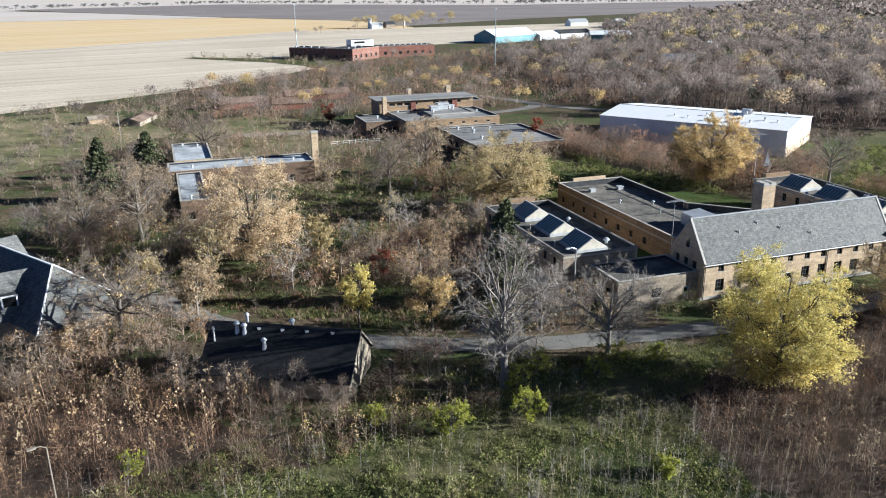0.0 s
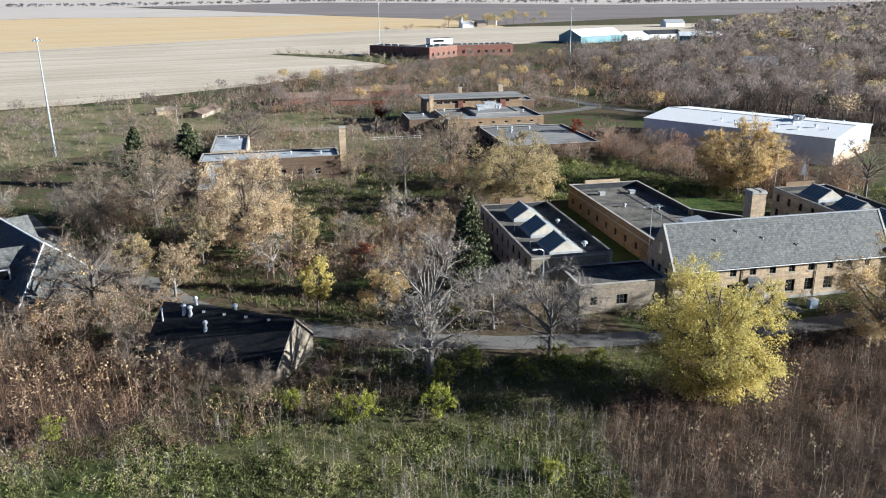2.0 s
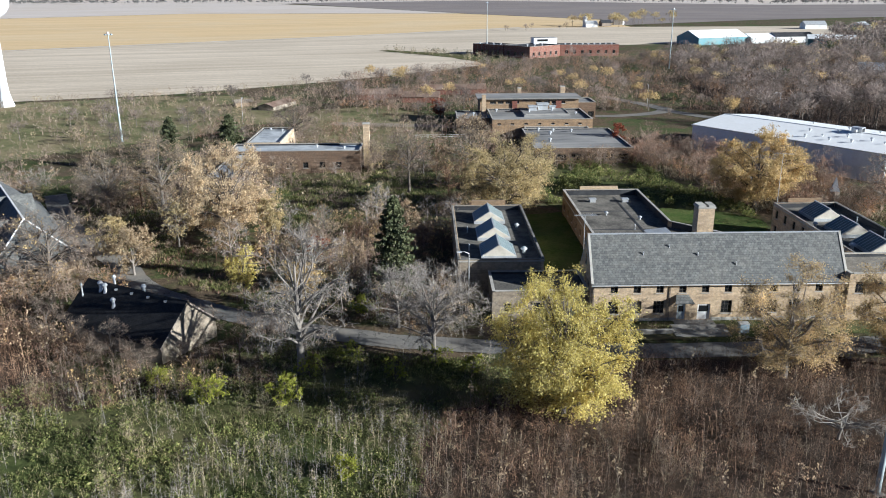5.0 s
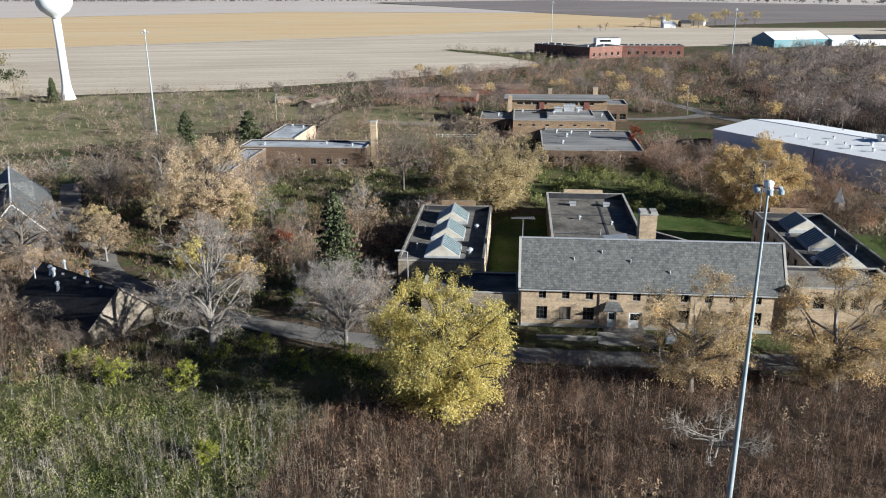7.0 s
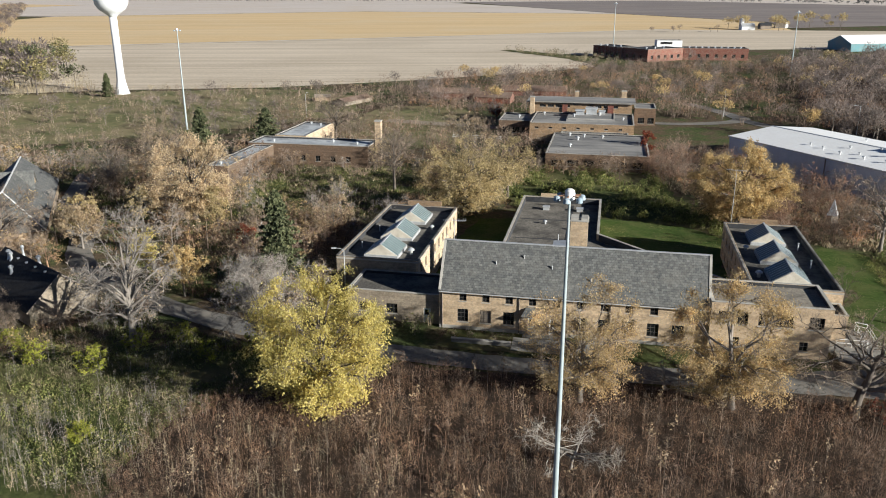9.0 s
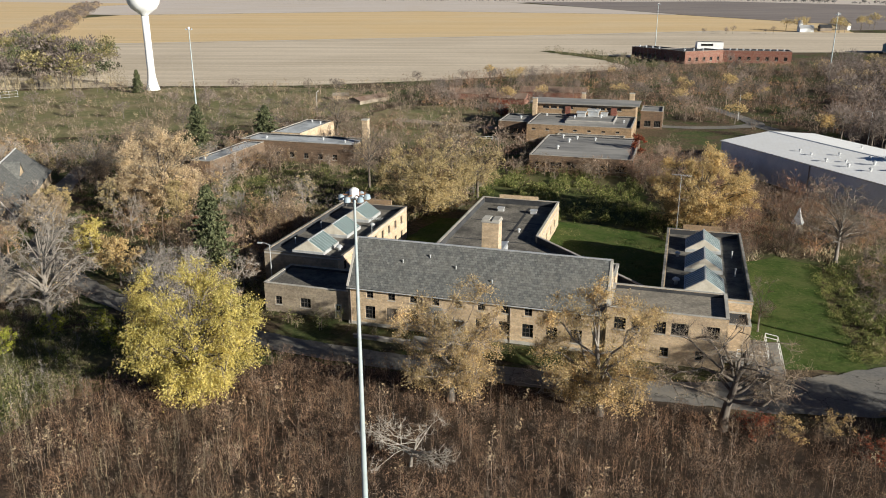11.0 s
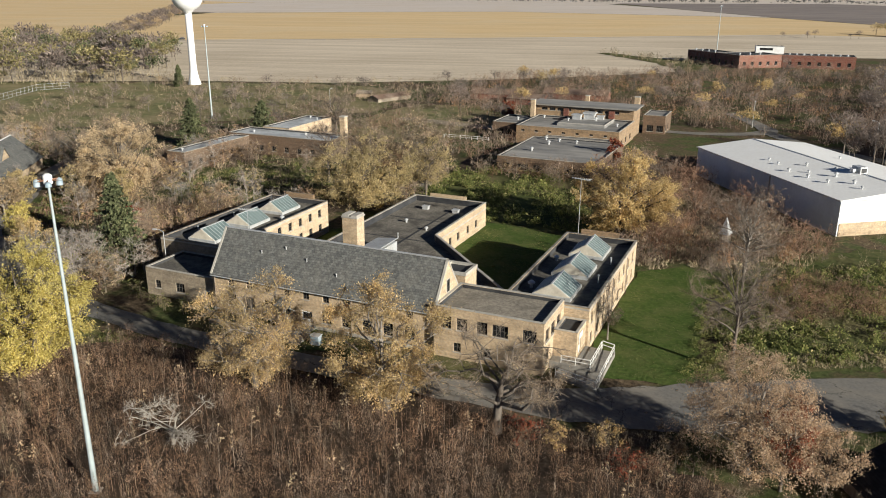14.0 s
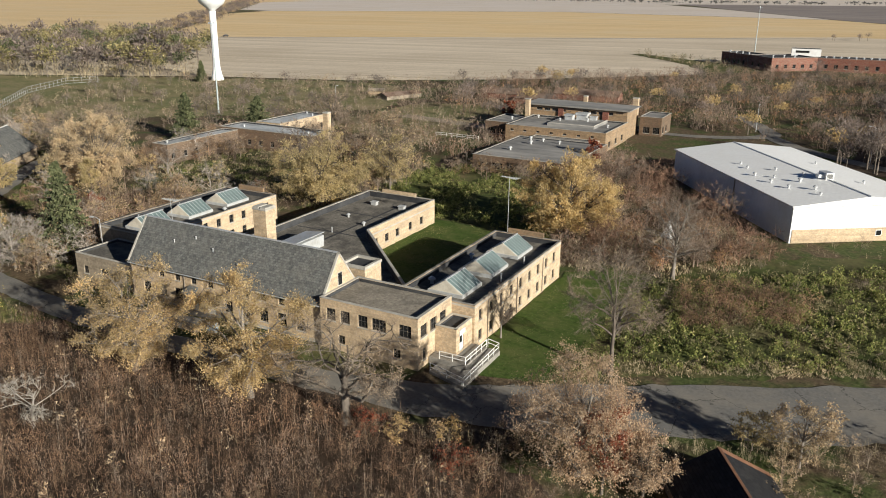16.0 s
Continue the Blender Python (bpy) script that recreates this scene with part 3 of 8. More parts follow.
def skylight(x0, x1, y0, y1, z0, rise, end_label="pale boarded gable end"):
    """A gabled skylight with its ridge along y: curb, boarded ends, glazing bars and single panes."""
    s = thing("skylight", "gabled rooftop skylight with dusty green glass and cream boarded ends", "skylight", "rooftop skylights")
    xm, w = (x0 + x1) / 2, (x1 - x0) / 2
    part("curb", boxes((x0 - 0.12, x1 + 0.12, y0 - 0.1, y0 + 0.12, z0, z0 + 0.5), (x0 - 0.12, x1 + 0.12, y1 - 0.12, y1 + 0.1, z0, z0 + 0.5), (x0 - 0.12, x0 + 0.1, y0 + 0.12, y1 - 0.12, z0, z0 + 0.5), (x1 - 0.1, x1 + 0.12, y0 + 0.12, y1 - 0.12, z0, z0 + 0.5)), M_METAL, s)
    zb, zt = z0 + 0.5, z0 + rise
    for ya, yb in ((y0, y0 + 0.12), (y1 - 0.12, y1)):
        bm = bmesh.new()
        a, b = [[bm.verts.new(p) for p in ((x0, y, zb), (x1, y, zb), (xm, y, zt))] for y in (ya, yb)]
        bm.faces.new(a), bm.faces.new(b[::-1])
        for i in range(3):
            j = (i + 1) % 3
            bm.faces.new((a[j], a[i], b[i], b[j]))
        part("gable_end", bm, M_BOARD, s, end_label)
    count = 7
    step = (y1 - y0 - 0.24) / count
    for side in (-1, 1):
        d = Vector((-side * w, 0, zt - zb))
        nrm = Vector((side * (zt - zb), 0, w)).normalized()
        foot = Vector((xm + side * w, 0, zb)) + nrm * 0.05
        for i in range(count):
            ya = y0 + 0.12 + i * step
            pts = [foot + Vector((0, ya + 0.02, 0)), foot + Vector((0, ya + step - 0.02, 0)), foot + d * 0.97 + Vector((0, ya + step - 0.02, 0)), foot + d * 0.97 + Vector((0, ya + 0.02, 0))]
            part("pane", sheet(pts if side > 0 else pts[::-1], 0.03), M_SKYGLASS, s)
        for i in range(count + 1):
            y = y0 + 0.12 + i * step
            pts = [foot + nrm * 0.03 + Vector((0, y - 0.035, 0)), foot + nrm * 0.03 + Vector((0, y + 0.035, 0)), foot + nrm * 0.03 + d + Vector((0, y + 0.035, 0)), foot + nrm * 0.03 + d + Vector((0, y - 0.035, 0))]
            part("glazing_bar", sheet(pts if side > 0 else pts[::-1], 0.09), M_METAL, s)
    part("ridge_cap", boxes((xm - 0.12, xm + 0.12, y0 - 0.05, y1 + 0.05, zt + 0.02, zt + 0.12)), M_METAL, s)
    return s


# ---- land ----
def land(name, points, z, material, label, category, lift=None, thick=0.0):
    """A flat patch of land; its corners follow the slow rise of the plain."""
    bm = bmesh.new()
    face = bm.faces.new([bm.verts.new((x, y, ground_height(y) + z)) for x, y in points])
    if face.normal.z < 0:
        face.normal_flip()
    for y in (220.0, 1200.0):
        bmesh.ops.bisect_plane(bm, geom=bm.verts[:] + bm.edges[:] + bm.faces[:], plane_co=(0, y, 0), plane_no=(0, 1, 0))
    for v in bm.verts:
        v.co.z = ground_height(v.co.y) + z
    bmesh.ops.triangulate(bm, faces=bm.faces[:])
    return tagged(part(name, bm, material), label, category, kind="structure")


def rough_outline(points, amount, step=4.0, seed=1):
    """An outline cut finer and made uneven."""
    rng = random.Random(seed)
    out = []
    for a, b in zip(points, points[1:] + points[:1]):
        a, b = Vector(a), Vector(b)
        k = max(1, int((b - a).length / step))
        out += [tuple(a.lerp(b, i / k) + Vector((rng.uniform(-amount, amount), rng.uniform(-amount, amount)))) for i in range(k)]
    return out


def strip_of(name, line, widths, z, material, label, category, thick=0.0):
    """A ribbon along a line with given widths, finely cut and with slightly ragged edges."""
    rng = random.Random(len(line) * 7 + int(line[0][0]))
    pts = [Vector((*p, 0)) for p in line]
    fine, wide = [], []
    for i in range(len(pts) - 1):
        p0, p1, p2, p3 = pts[max(i - 1, 0)], pts[i], pts[i + 1], pts[min(i + 2, len(pts) - 1)]
        k = max(2, int((p2 - p1).length / 1.5))
        for j in range(k + (i == len(pts) - 2)):
            t = j / k
            fine.append(0.5 * (2 * p1 + (p2 - p0) * t + (2 * p0 - 5 * p1 + 4 * p2 - p3) * t * t + (3 * p1 - p0 - 3 * p2 + p3) * t ** 3))
            wide.append(widths[i] * (1 - t) + widths[i + 1] * t)
    bm = bmesh.new()
    prev = None
    for i, (p, w) in enumerate(zip(fine, wide)):
        d = (fine[min(i + 1, len(fine) - 1)] - fine[max(i - 1, 0)]).normalized()
        s = Vector((-d.y, d.x, 0))
        e = 0.04 * w
        row = [bm.verts.new((*(p + s * k).xy, ground_height(p.y) + z)) for k in (w / 2 + rng.uniform(-e, e), 0, -w / 2 + rng.uniform(-e, e))]
        if prev:
            bm.faces.new((prev[0], prev[1], row[1], row[0])), bm.faces.new((prev[1], prev[2], row[2], row[1]))
        prev = row
    bmesh.ops.recalc_face_normals(bm, faces=bm.faces)
    if bm.faces[:][0].normal.z < 0:
        bmesh.ops.reverse_faces(bm, faces=bm.faces)
    return tagged(part(name, bm, material), label, category, kind="structure")


def make_ground():
    bm = bmesh.new()
    xs = [-4500, -2500, -1200, -600, -300] + list(range(-200, 301, 10)) + [400, 700, 1300, 2600, 4500]
    ys = [-1500, -400, -100] + list(range(-50, 331, 10)) + [400, 500, 700, 900, 1200, 2000, 3200, 4700]
    rows = []
    for y in ys:
        row = []
        for x in xs:
            near = -190 < x < 290 and -45 < y < 320
            h = 0.0
            if near:
                h = 0.10 * noise.noise(Vector((x * 0.07, y * 0.07, 0))) - 0.06
            row.append(bm.verts.new((x, y, ground_height(y) + h)))
        rows.append(row)
    for a, b in zip(rows, rows[1:]):
        for i in range(len(xs) - 1):
            bm.faces.new((a[i], a[i + 1], b[i + 1], b[i]))
    tagged(part("ground", bm, M_GROUND), "rough grassland with dead brown weeds reaching the horizon", "ground", kind="structure")


make_ground()
land("stubble_field", [(-330, 200), (-120, 306), (-58, 326), (5, 368), (62, 420), (80, 440), (74, 470), (18, 538), (92, 500), (140, 560), (420, 640), (700, 760), (700, 830), (420, 800), (250, 803), (140, 800), (-10, 694), (-100, 640), (-310, 512), (-332, 452), (-560, 320), (-700, 120)], 0.10, M_STUBBLE, "pale beige stubble field with straight rows", "field")
land("tan_field", [(-334, 456), (-309, 510), (-99, 638), (-9, 692), (141, 798), (250, 802), (250, 960), (95, 1165), (-290, 1215), (-654, 980), (-640, 872)], 0.14, M_TAN, "broad tan harvested field", "field")
land("grey_field", [(-720, 985), (-654, 984), (-290, 1219), (95, 1169), (-100, 1560), (-290, 1880), (-1010, 1560), (-1000, 1365)], 0.16, M_GREYFIELD, "pale grey harvested field", "field")
land("ploughed_field", [(254, 840), (430, 930), (900, 1080), (1500, 1500), (700, 1560), (180, 2200), (-280, 1960), (-95, 1565), (99, 1168), (254, 962)], 0.18, M_DARKFIELD, "dark ploughed field", "field")
land("tan_field", [(-345, 450), (-740, 200), (-2600, 700), (-2500, 1880), (-1012, 1565), (-1002, 1370)], 0.18, M_TAN, "broad tan harvested field beyond the hedge", "field")
# Far haze is not modelled; this field's pale grey colour stands in for it.
land("grey_field", [(180, 2205), (700, 1565), (1500, 1505), (2600, 2400), (1500, 4500), (-3200, 4500), (-2700, 1850), (-1014, 1562), (-290, 1884)], 0.10, M_GREYFIELD, "pale grey far fields, haze only in their colour", "field")
land("dry_meadow", rough_outline([(-330, 120), (-110, 170), (-62, 196), (-20, 232), (0, 262), (-6, 300), (-40, 322), (-60, 320), (-122, 300), (-332, 196)], 3), 0.05, M_PALEMEADOW, "pale dry meadow with green patches", "meadow")
land("dry_meadow", rough_outline([(2, 225), (44, 205), (52, 232), (54, 258), (30, 290), (6, 280)], 2), 0.045, M_PALEMEADOW, "pale dry meadow with green patches", "meadow")
land("field_corner", rough_outline([(16, 536), (60, 488), (84, 446), (98, 466), (97, 488), (74, 506), (22, 541)], 1.5, 6.0), 0.16, M_WEEDS, "green weedy field corner", "meadow")
land("village_green", [(330, 600), (520, 700), (760, 900), (620, 880), (400, 720)], 0.08, M_PALEMEADOW, "pale green village grass", "meadow")
strip_of("road", [(-34, 160), (-21, 136), (-4, 115), (6, 101), (24, 89.5), (41, 82.8), (55, 80.2), (70, 78.6), (85, 78.4), (96, 78.9), (108, 79.6), (118, 81)], [4.5, 4.5, 4.5, 4.2, 4, 4, 4, 4.2, 4.2, 4.4, 5, 5.6], 0.05, M_ASPHALT, "cracked grey asphalt drive with leaves at the edges", "road")
strip_of("road", [(114, 80.5), (122, 82), (132, 85.6), (145, 92), (160, 99.5), (176, 108.5), (210, 127)], [5, 7.5, 10, 11.5, 12, 12.5, 12.5], 0.07, M_ASPHALT, "wide cracked asphalt service yard", "road")
strip_of("road", [(85, 266), (108, 262), (124, 266), (133, 275), (128, 290), (118, 310)], [4, 4.5, 5, 6, 5, 5], 0.06, M_ASPHALT, "curving asphalt drive between thickets", "road")
strip_of("road", [(133, 273), (142, 259), (155, 247), (170, 236), (190, 224)], [5, 5, 5, 5, 5], 0.08, M_ASPHALT, "curving asphalt drive behind the warehouse", "road")
strip_of("dirt_track", [(-700, 255), (-452, 416), (-400, 455), (-311, 513), (-205.5, 577.5), (-100, 641.5), (-10, 696), (140, 802)], [7, 7, 7, 7, 7, 7, 7, 7], 0.24, M_PALEROAD, "pale straight farm road between fields", "road")
strip_of("dirt_track", [(16, 252), (28, 250), (44, 247), (60, 243)], [7, 9, 8, 4], 0.06, M_DIRT, "pale bare dirt clearing", "clearing")
land("lawn", rough_outline([(120.6, 89), (133.5, 91.5), (133, 104), (132.2, 118), (133.5, 130), (127, 134), (120.6, 128)], 0.35, 2.5), 0.06, M_LAWN, "short green lawn beside the brick wing", "lawn")
land("lawn", rough_outline([(89, 119), (106, 102), (109, 104), (109, 126), (112, 134), (106, 141), (96, 144), (74, 145), (74, 143), (89, 142)], 0.5, 2.0), 0.05, M_LAWN, "green courtyard lawn between brick wings", "lawn")
land("lawn", rough_outline([(64, 97), (74, 97), (74, 142), (66, 140), (64, 127)], 0.35, 2.5), 0.055, M_LAWN, "green courtyard lawn between brick wings", "lawn")
land("lawn", rough_outline([(70, 81.4), (84, 81.6), (117, 83.6), (117, 87), (70, 87)], 0.35, 2.5), 0.05, M_WEEDS, "weedy verge below the brick front", "meadow")
land("meadow", rough_outline([(74, 145.5), (96, 144.6), (106, 141.6), (112.6, 134.6), (111, 150), (104, 169), (100, 188), (74, 188), (62, 180), (68, 160)], 1.0, 2.5), 0.047, M_WEEDS, "dark green weedy ground behind the brick wing", "meadow")
land("thicket_floor", rough_outline([(-40, 63), (-14, 64), (8, 65), (30, 67.5), (33, 72), (14, 73.5), (6, 72), (-3, 81), (-14, 90), (-40, 94)], 1.2, 3.0), 0.035, M_LITTER, "dark leaf litter round the shed", "ground")
land("thicket_floor", rough_outline([(47, 30), (150, 30), (155, 62), (138, 73), (128, 76), (116, 77.6), (100, 76.6), (85, 75.9), (68, 75.8), (58, 68.5), (50, 63.5), (47, 58)], 1.2, 3.0), 0.04, M_LITTER, "dark leaf litter below the thicket", "ground")
land("meadow", rough_outline([(-45, 30), (46, 30), (47, 58), (52, 64), (60, 69), (64, 74), (50, 76), (30, 72), (8, 66), (-14, 64.5), (-45, 63)], 1.2, 3.0), 0.038, M_WEEDS, "rough green grassland before the shed", "meadow")
land("meadow", rough_outline([(136, 96.5), (150, 104), (200, 131), (205, 185), (160, 158), (140, 148), (134, 125)], 1.2, 3.0), 0.05, M_WEEDS, "green weedy meadow with dry patches", "meadow")

# ---- the brick complex ----
def hall():
    """Long two-storey hall under a steep slate roof."""
    h = thing("brick_hall", "two-storey buff brick hall with a steep grey slate roof", "building", "brick complex")
    x0, x1, y0, y1, ze = 69.0, 103.2, 87.6, 95.1, 5.75
    ym, zr = 91.35, 10.95
    p, q = (x0, y0), (x1, y0)
    upper = row_of(10, 2.65, 3.05, 0.98, 4.0, 5.25)
    lower = row_of(10, 2.4, 3.05, 1.45, 1.05, 2.85, (3, 4))
    doors = [(11.75, 12.85, 0.12, 2.35), (14.5, 16.2, 0.12, 2.35)]
    wall(h, p, q, 0, ze, upper + lower + doors, 0.4, M_BRICK)
    for o in upper:
        window(h, p, q, o, (2, 3))
    for i, o in enumerate(lower):
        window(h, p, q, o, (3, 3), pane_mat=M_WOOD if i == 1 else None, label="boarded-up window" if i == 1 else "")
    for o in doors:
        door(h, p, q, o, M_DOOR if o[0] < 13 else M_WHITE, "pale blue panelled door" if o[0] < 13 else "white double door")
    wall(h, (x1, y1), (x0, y1), 0, ze, [], 0.4, M_BRICK)
    # gable walls
    for x, s in ((x0, 1), (x1, -1)):
        a, b = ((x, y1 - 0.4), (x, y0 + 0.4)) if s > 0 else ((x, y0 + 0.4), (x, y1 - 0.4))
        length = y1 - y0 - 0.8
        ops = row_of(3, 0.65, 2.0, 0.95, 4.0, 5.3) if s > 0 else []
        wall(h, a, b, 0, ze, ops, 0.4, M_BRICK)
        for o in ops:
            window(h, a, b, o, (2, 3))
        bm = bmesh.new()
        lo, hi = (x, x + 0.4 * s)
        front, back = [[bm.verts.new((xx, y, z)) for y, z in ((y0, ze), (y1, ze), (ym, zr + 0.12))] for xx in (lo, hi)]
        bm.faces.new(front), bm.faces.new(back[::-1])
        for i in range(3):
            j = (i + 1) % 3
            bm.faces.new((front[j], front[i], back[i], back[j]))
        bmesh.ops.recalc_face_normals(bm, faces=bm.faces)
        part("gable", bm, M_BRICK, h)
        m = frame_of(a, b)[0]
        attic = (length / 2 - 0.4, length / 2 + 0.4, 6.9, 8.5)
        w = part("window", boxes((attic[0] - 0.1, attic[1] + 0.1, -0.05, 0.02, attic[2] - 0.12, attic[3] + 0.1), m=m), M_COPING, h, "narrow attic window in a stone surround")
        part("pane", boxes((attic[0], attic[1], -0.065, -0.053, attic[2], attic[3]), m=m), M_DARKGLASS, w)
    slope = (zr - ze) / (ym - y0)
    over = 0.4
    yf, zf = y0 - over, ze - over * slope
    part("roof", sheet([(x0 + 0.1, yf, zf + 0.22), (x1 - 0.1, yf, zf + 0.22), (x1 - 0.1, ym, zr + 0.22), (x0 + 0.1, ym, zr + 0.22)], 0.16), M_SLATE, h)
    part("roof", sheet([(x1 - 0.1, y1 + over, zf + 0.22), (x0 + 0.1, y1 + over, zf + 0.22), (x0 + 0.1, ym, zr + 0.22), (x1 - 0.1, ym, zr + 0.22)], 0.16), M_SLATE, h)
    part("ridge_cap", boxes((x0 + 0.2, x1 - 0.2, ym - 0.14, ym + 0.14, zr + 0.16, zr + 0.3)), M_METAL, h)
    for x in (x0 - 0.06, x1 - 0.26):
        for ya, yb in ((y0 - over, ym), (y1 + over, ym)):
            pts = [(x, ya, zf + 0.34), (x + 0.32, ya, zf + 0.34), (x + 0.32, yb, zr + 0.34), (x, yb, zr + 0.34)]
            part("verge_coping", sheet(pts if ya < yb else pts[::-1], 0.2), M_COPING, h)
    part("gutter", pipe([(x0, yf - 0.06, zf + 0.08), (x1, yf - 0.06, zf + 0.08)], [0.08, 0.08], 8), M_METAL, h)
    for x in (69.4, 79.6, 91.2, 102.8):
        part("downpipe", pipe([(x, yf - 0.05, zf + 0.02), (x, y0 - 0.09, ze - 0.8), (x, y0 - 0.09, 0.1)], [0.06, 0.06, 0.06], 8), M_WOOD, h)
    part("plinth", boxes((x0 + 0.01, 80.5, y0 - 0.06, y0 + 0.01, 0, 0.45), (85.4, x1 - 0.01, y0 - 0.06, y0 + 0.01, 0, 0.45)), M_COPING, h)
    # porch hood over the first door
    hood = part("porch_hood", sheet([(80.0, 86.2, 3.0), (82.6, 86.2, 3.0), (82.1, 87.58, 3.75), (80.5, 87.58, 3.75)], 0.1), M_SLATE, h, "small slate-covered porch hood")
    for x in (80.15, 82.45):
        part("bracket", pipe([(x, 86.3, 2.95), (x, 87.5, 2.1)], [0.05, 0.05], 6), M_WHITE, hood)
    part("step", boxes((80.2, 85.6, 86.2, 87.59, 0, 0.12)), M_CONCRETE, h)
    for x, y in ((76.2, 89.6), (83.5, 89.5), (79.8, 90.2), (88.5, 88.7)):
        z = ze + (y - y0) * slope + 0.2
        v = roof_vent(x, y, z - 0.35, "pipe", 1.0)
    return h


def chimney():
    c = thing("chimney", "tall square buff brick chimney stack with worn cap", "chimney")
    part("shaft", boxes((85.3, 87.6, 95.9, 97.9, 0, 13.3)), M_BRICK, c)
    part("cap", boxes((85.2, 87.7, 95.8, 98.0, 13.3, 13.5), (85.3, 86.3, 95.9, 97.9, 13.5, 13.75), (86.7, 87.6, 95.9, 97.9, 13.5, 13.75)), M_COPING, c)


def left_annex():
    b = thing("brick_annex", "low flat-roofed brick annex with a black felt roof", "building", "brick complex")
    out = [(56.0, 88.4), (68.98, 88.4), (68.98, 96.4), (56.0, 96.4)]
    flat_block(b, out, 3.85, 4.2, M_GREYBRICK, {0: [(1.6, 2.6, 1.2, 2.4), (5.4, 7.0, 1.1, 2.5)], 3: row_of(2, 1.2, 3.5, 1.1, 1.2, 2.5)}, M_OLDROOF, doors=[(0, (10.6, 11.6, 0.1, 2.2))])


def left_wing():
    b = thing("brick_wing", "flat-roofed buff brick wing with three rooftop skylights", "building", "brick complex")
    out = [(51.7, 96.5), (64.0, 96.5), (64.0, 126.0), (51.7, 126.0)]
    up = lambda n, s: row_of(n, 1.4, s, 1.05, 3.6, 5.0)
    low = lambda n, s: row_of(n, 1.4, s, 1.05, 0.9, 2.3)
    flat_block(b, out, 5.15, 5.95, M_BRICK, {1: up(9, 3.1) + low(9, 3.1), 3: up(9, 3.1) + low(9, 3.1), 2: up(3, 3.6)}, M_OLDROOF, band=(5.55,), side_mats={0: M_GREYBRICK}, coping=0.24, coping_mat=M_OLDCOPING)
    part("parapet", boxes((55.2, 61.2, 125.7, 126.05, 6.06, 6.9)), M_BROWNBRICK, b, "raised brown brick parapet")
    for y0 in (98.9, 107.8, 117.0):
        skylight(55.3, 60.2, y0, y0 + 5.5, 5.15, 2.1)


def right_wing():
    b = thing("brick_wing", "flat-roofed buff brick wing with three rooftop skylights", "building", "brick complex")
    out = [(109.2, 95.5), (120.4, 95.5), (120.4, 125.6), (109.2, 125.6)]
    up = lambda n, s: row_of(n, 1.2, s, 1.0, 3.5, 4.95)
    low = lambda n, s: row_of(n, 1.2, s, 1.0, 0.8, 2.2)
    flat_block(b, out, 5.15, 5.95, M_BRICK, {1: up(9, 3.2) + low(9, 3.2), 3: up(8, 3.4) + low(8, 3.4), 2: up(3, 3.4)}, M_OLDROOF, band=(5.55,), coping=0.24, coping_mat=M_OLDCOPING)
    part("parapet", boxes((111.6, 117.6, 125.3, 125.65, 6.06, 6.8)), M_BROWNBRICK, b, "raised brown brick parapet")
    for x, y in ((120.45, 99.2), (120.45, 108.6), (120.45, 118.1)):
        part("downpipe", pipe([(x + 0.06, y, 5.5), (x + 0.06, y, 0.2)], [0.06, 0.06], 6), M_WOOD, b)
    for y0 in (98.5, 107.2, 116.3):
        skylight(112.2, 117.1, y0, y0 + 5.5, 5.15, 2.1)


def right_annex():
    b = thing("brick_annex", "two-storey flat-roofed brick annex with a gravel roof", "building", "brick complex")
    out = [(103.22, 87.0), (117.2, 87.0), (117.2, 95.45), (103.22, 95.45)]
    front = [(0.9, 2.3, 3.9, 5.5), (3.0, 4.4, 3.9, 5.5), (5.6, 7.0, 3.9, 5.5), (7.6, 9.6, 3.9, 5.5), (11.4, 13.1, 3.9, 5.5), (2.6, 3.6, 1.0, 2.2), (6.5, 7.5, 1.0, 2.2), (10.6, 11.6, 1.0, 2.2)]
    flat_block(b, out, 6.2, 6.65, M_BRICK, {0: front, 1: [(0.7, 2.3, 3.9, 5.5), (3.0, 4.6, 3.9, 5.5), (5.4, 7.0, 3.9, 5.5), (1.2, 2.0, 0.9, 2.4)]}, M_PALEGRAVEL)
    v = thing("entrance_block", "small flat-roofed brick entrance block with a pale blue door", "building", "brick complex")
    out = [(117.22, 91.2), (120.1, 91.2), (120.1, 95.45), (117.22, 95.45)]
    flat_block(v, out, 4.1, 4.35, M_BRICK, {}, M_TAR, coping=0.25, doors=[(1, (0.9, 2.0, 1.0, 3.2))])
    part("transom", boxes((120.13, 120.2, 92.0, 93.4, 3.25, 3.9)), M_DOOR, v)
    part("stoop", boxes((117.3, 122.3, 89.5, 91.15, 0, 0.92), (120.2, 122.3, 91.15, 95.3, 0, 0.95)), M_CONCRETE, v)


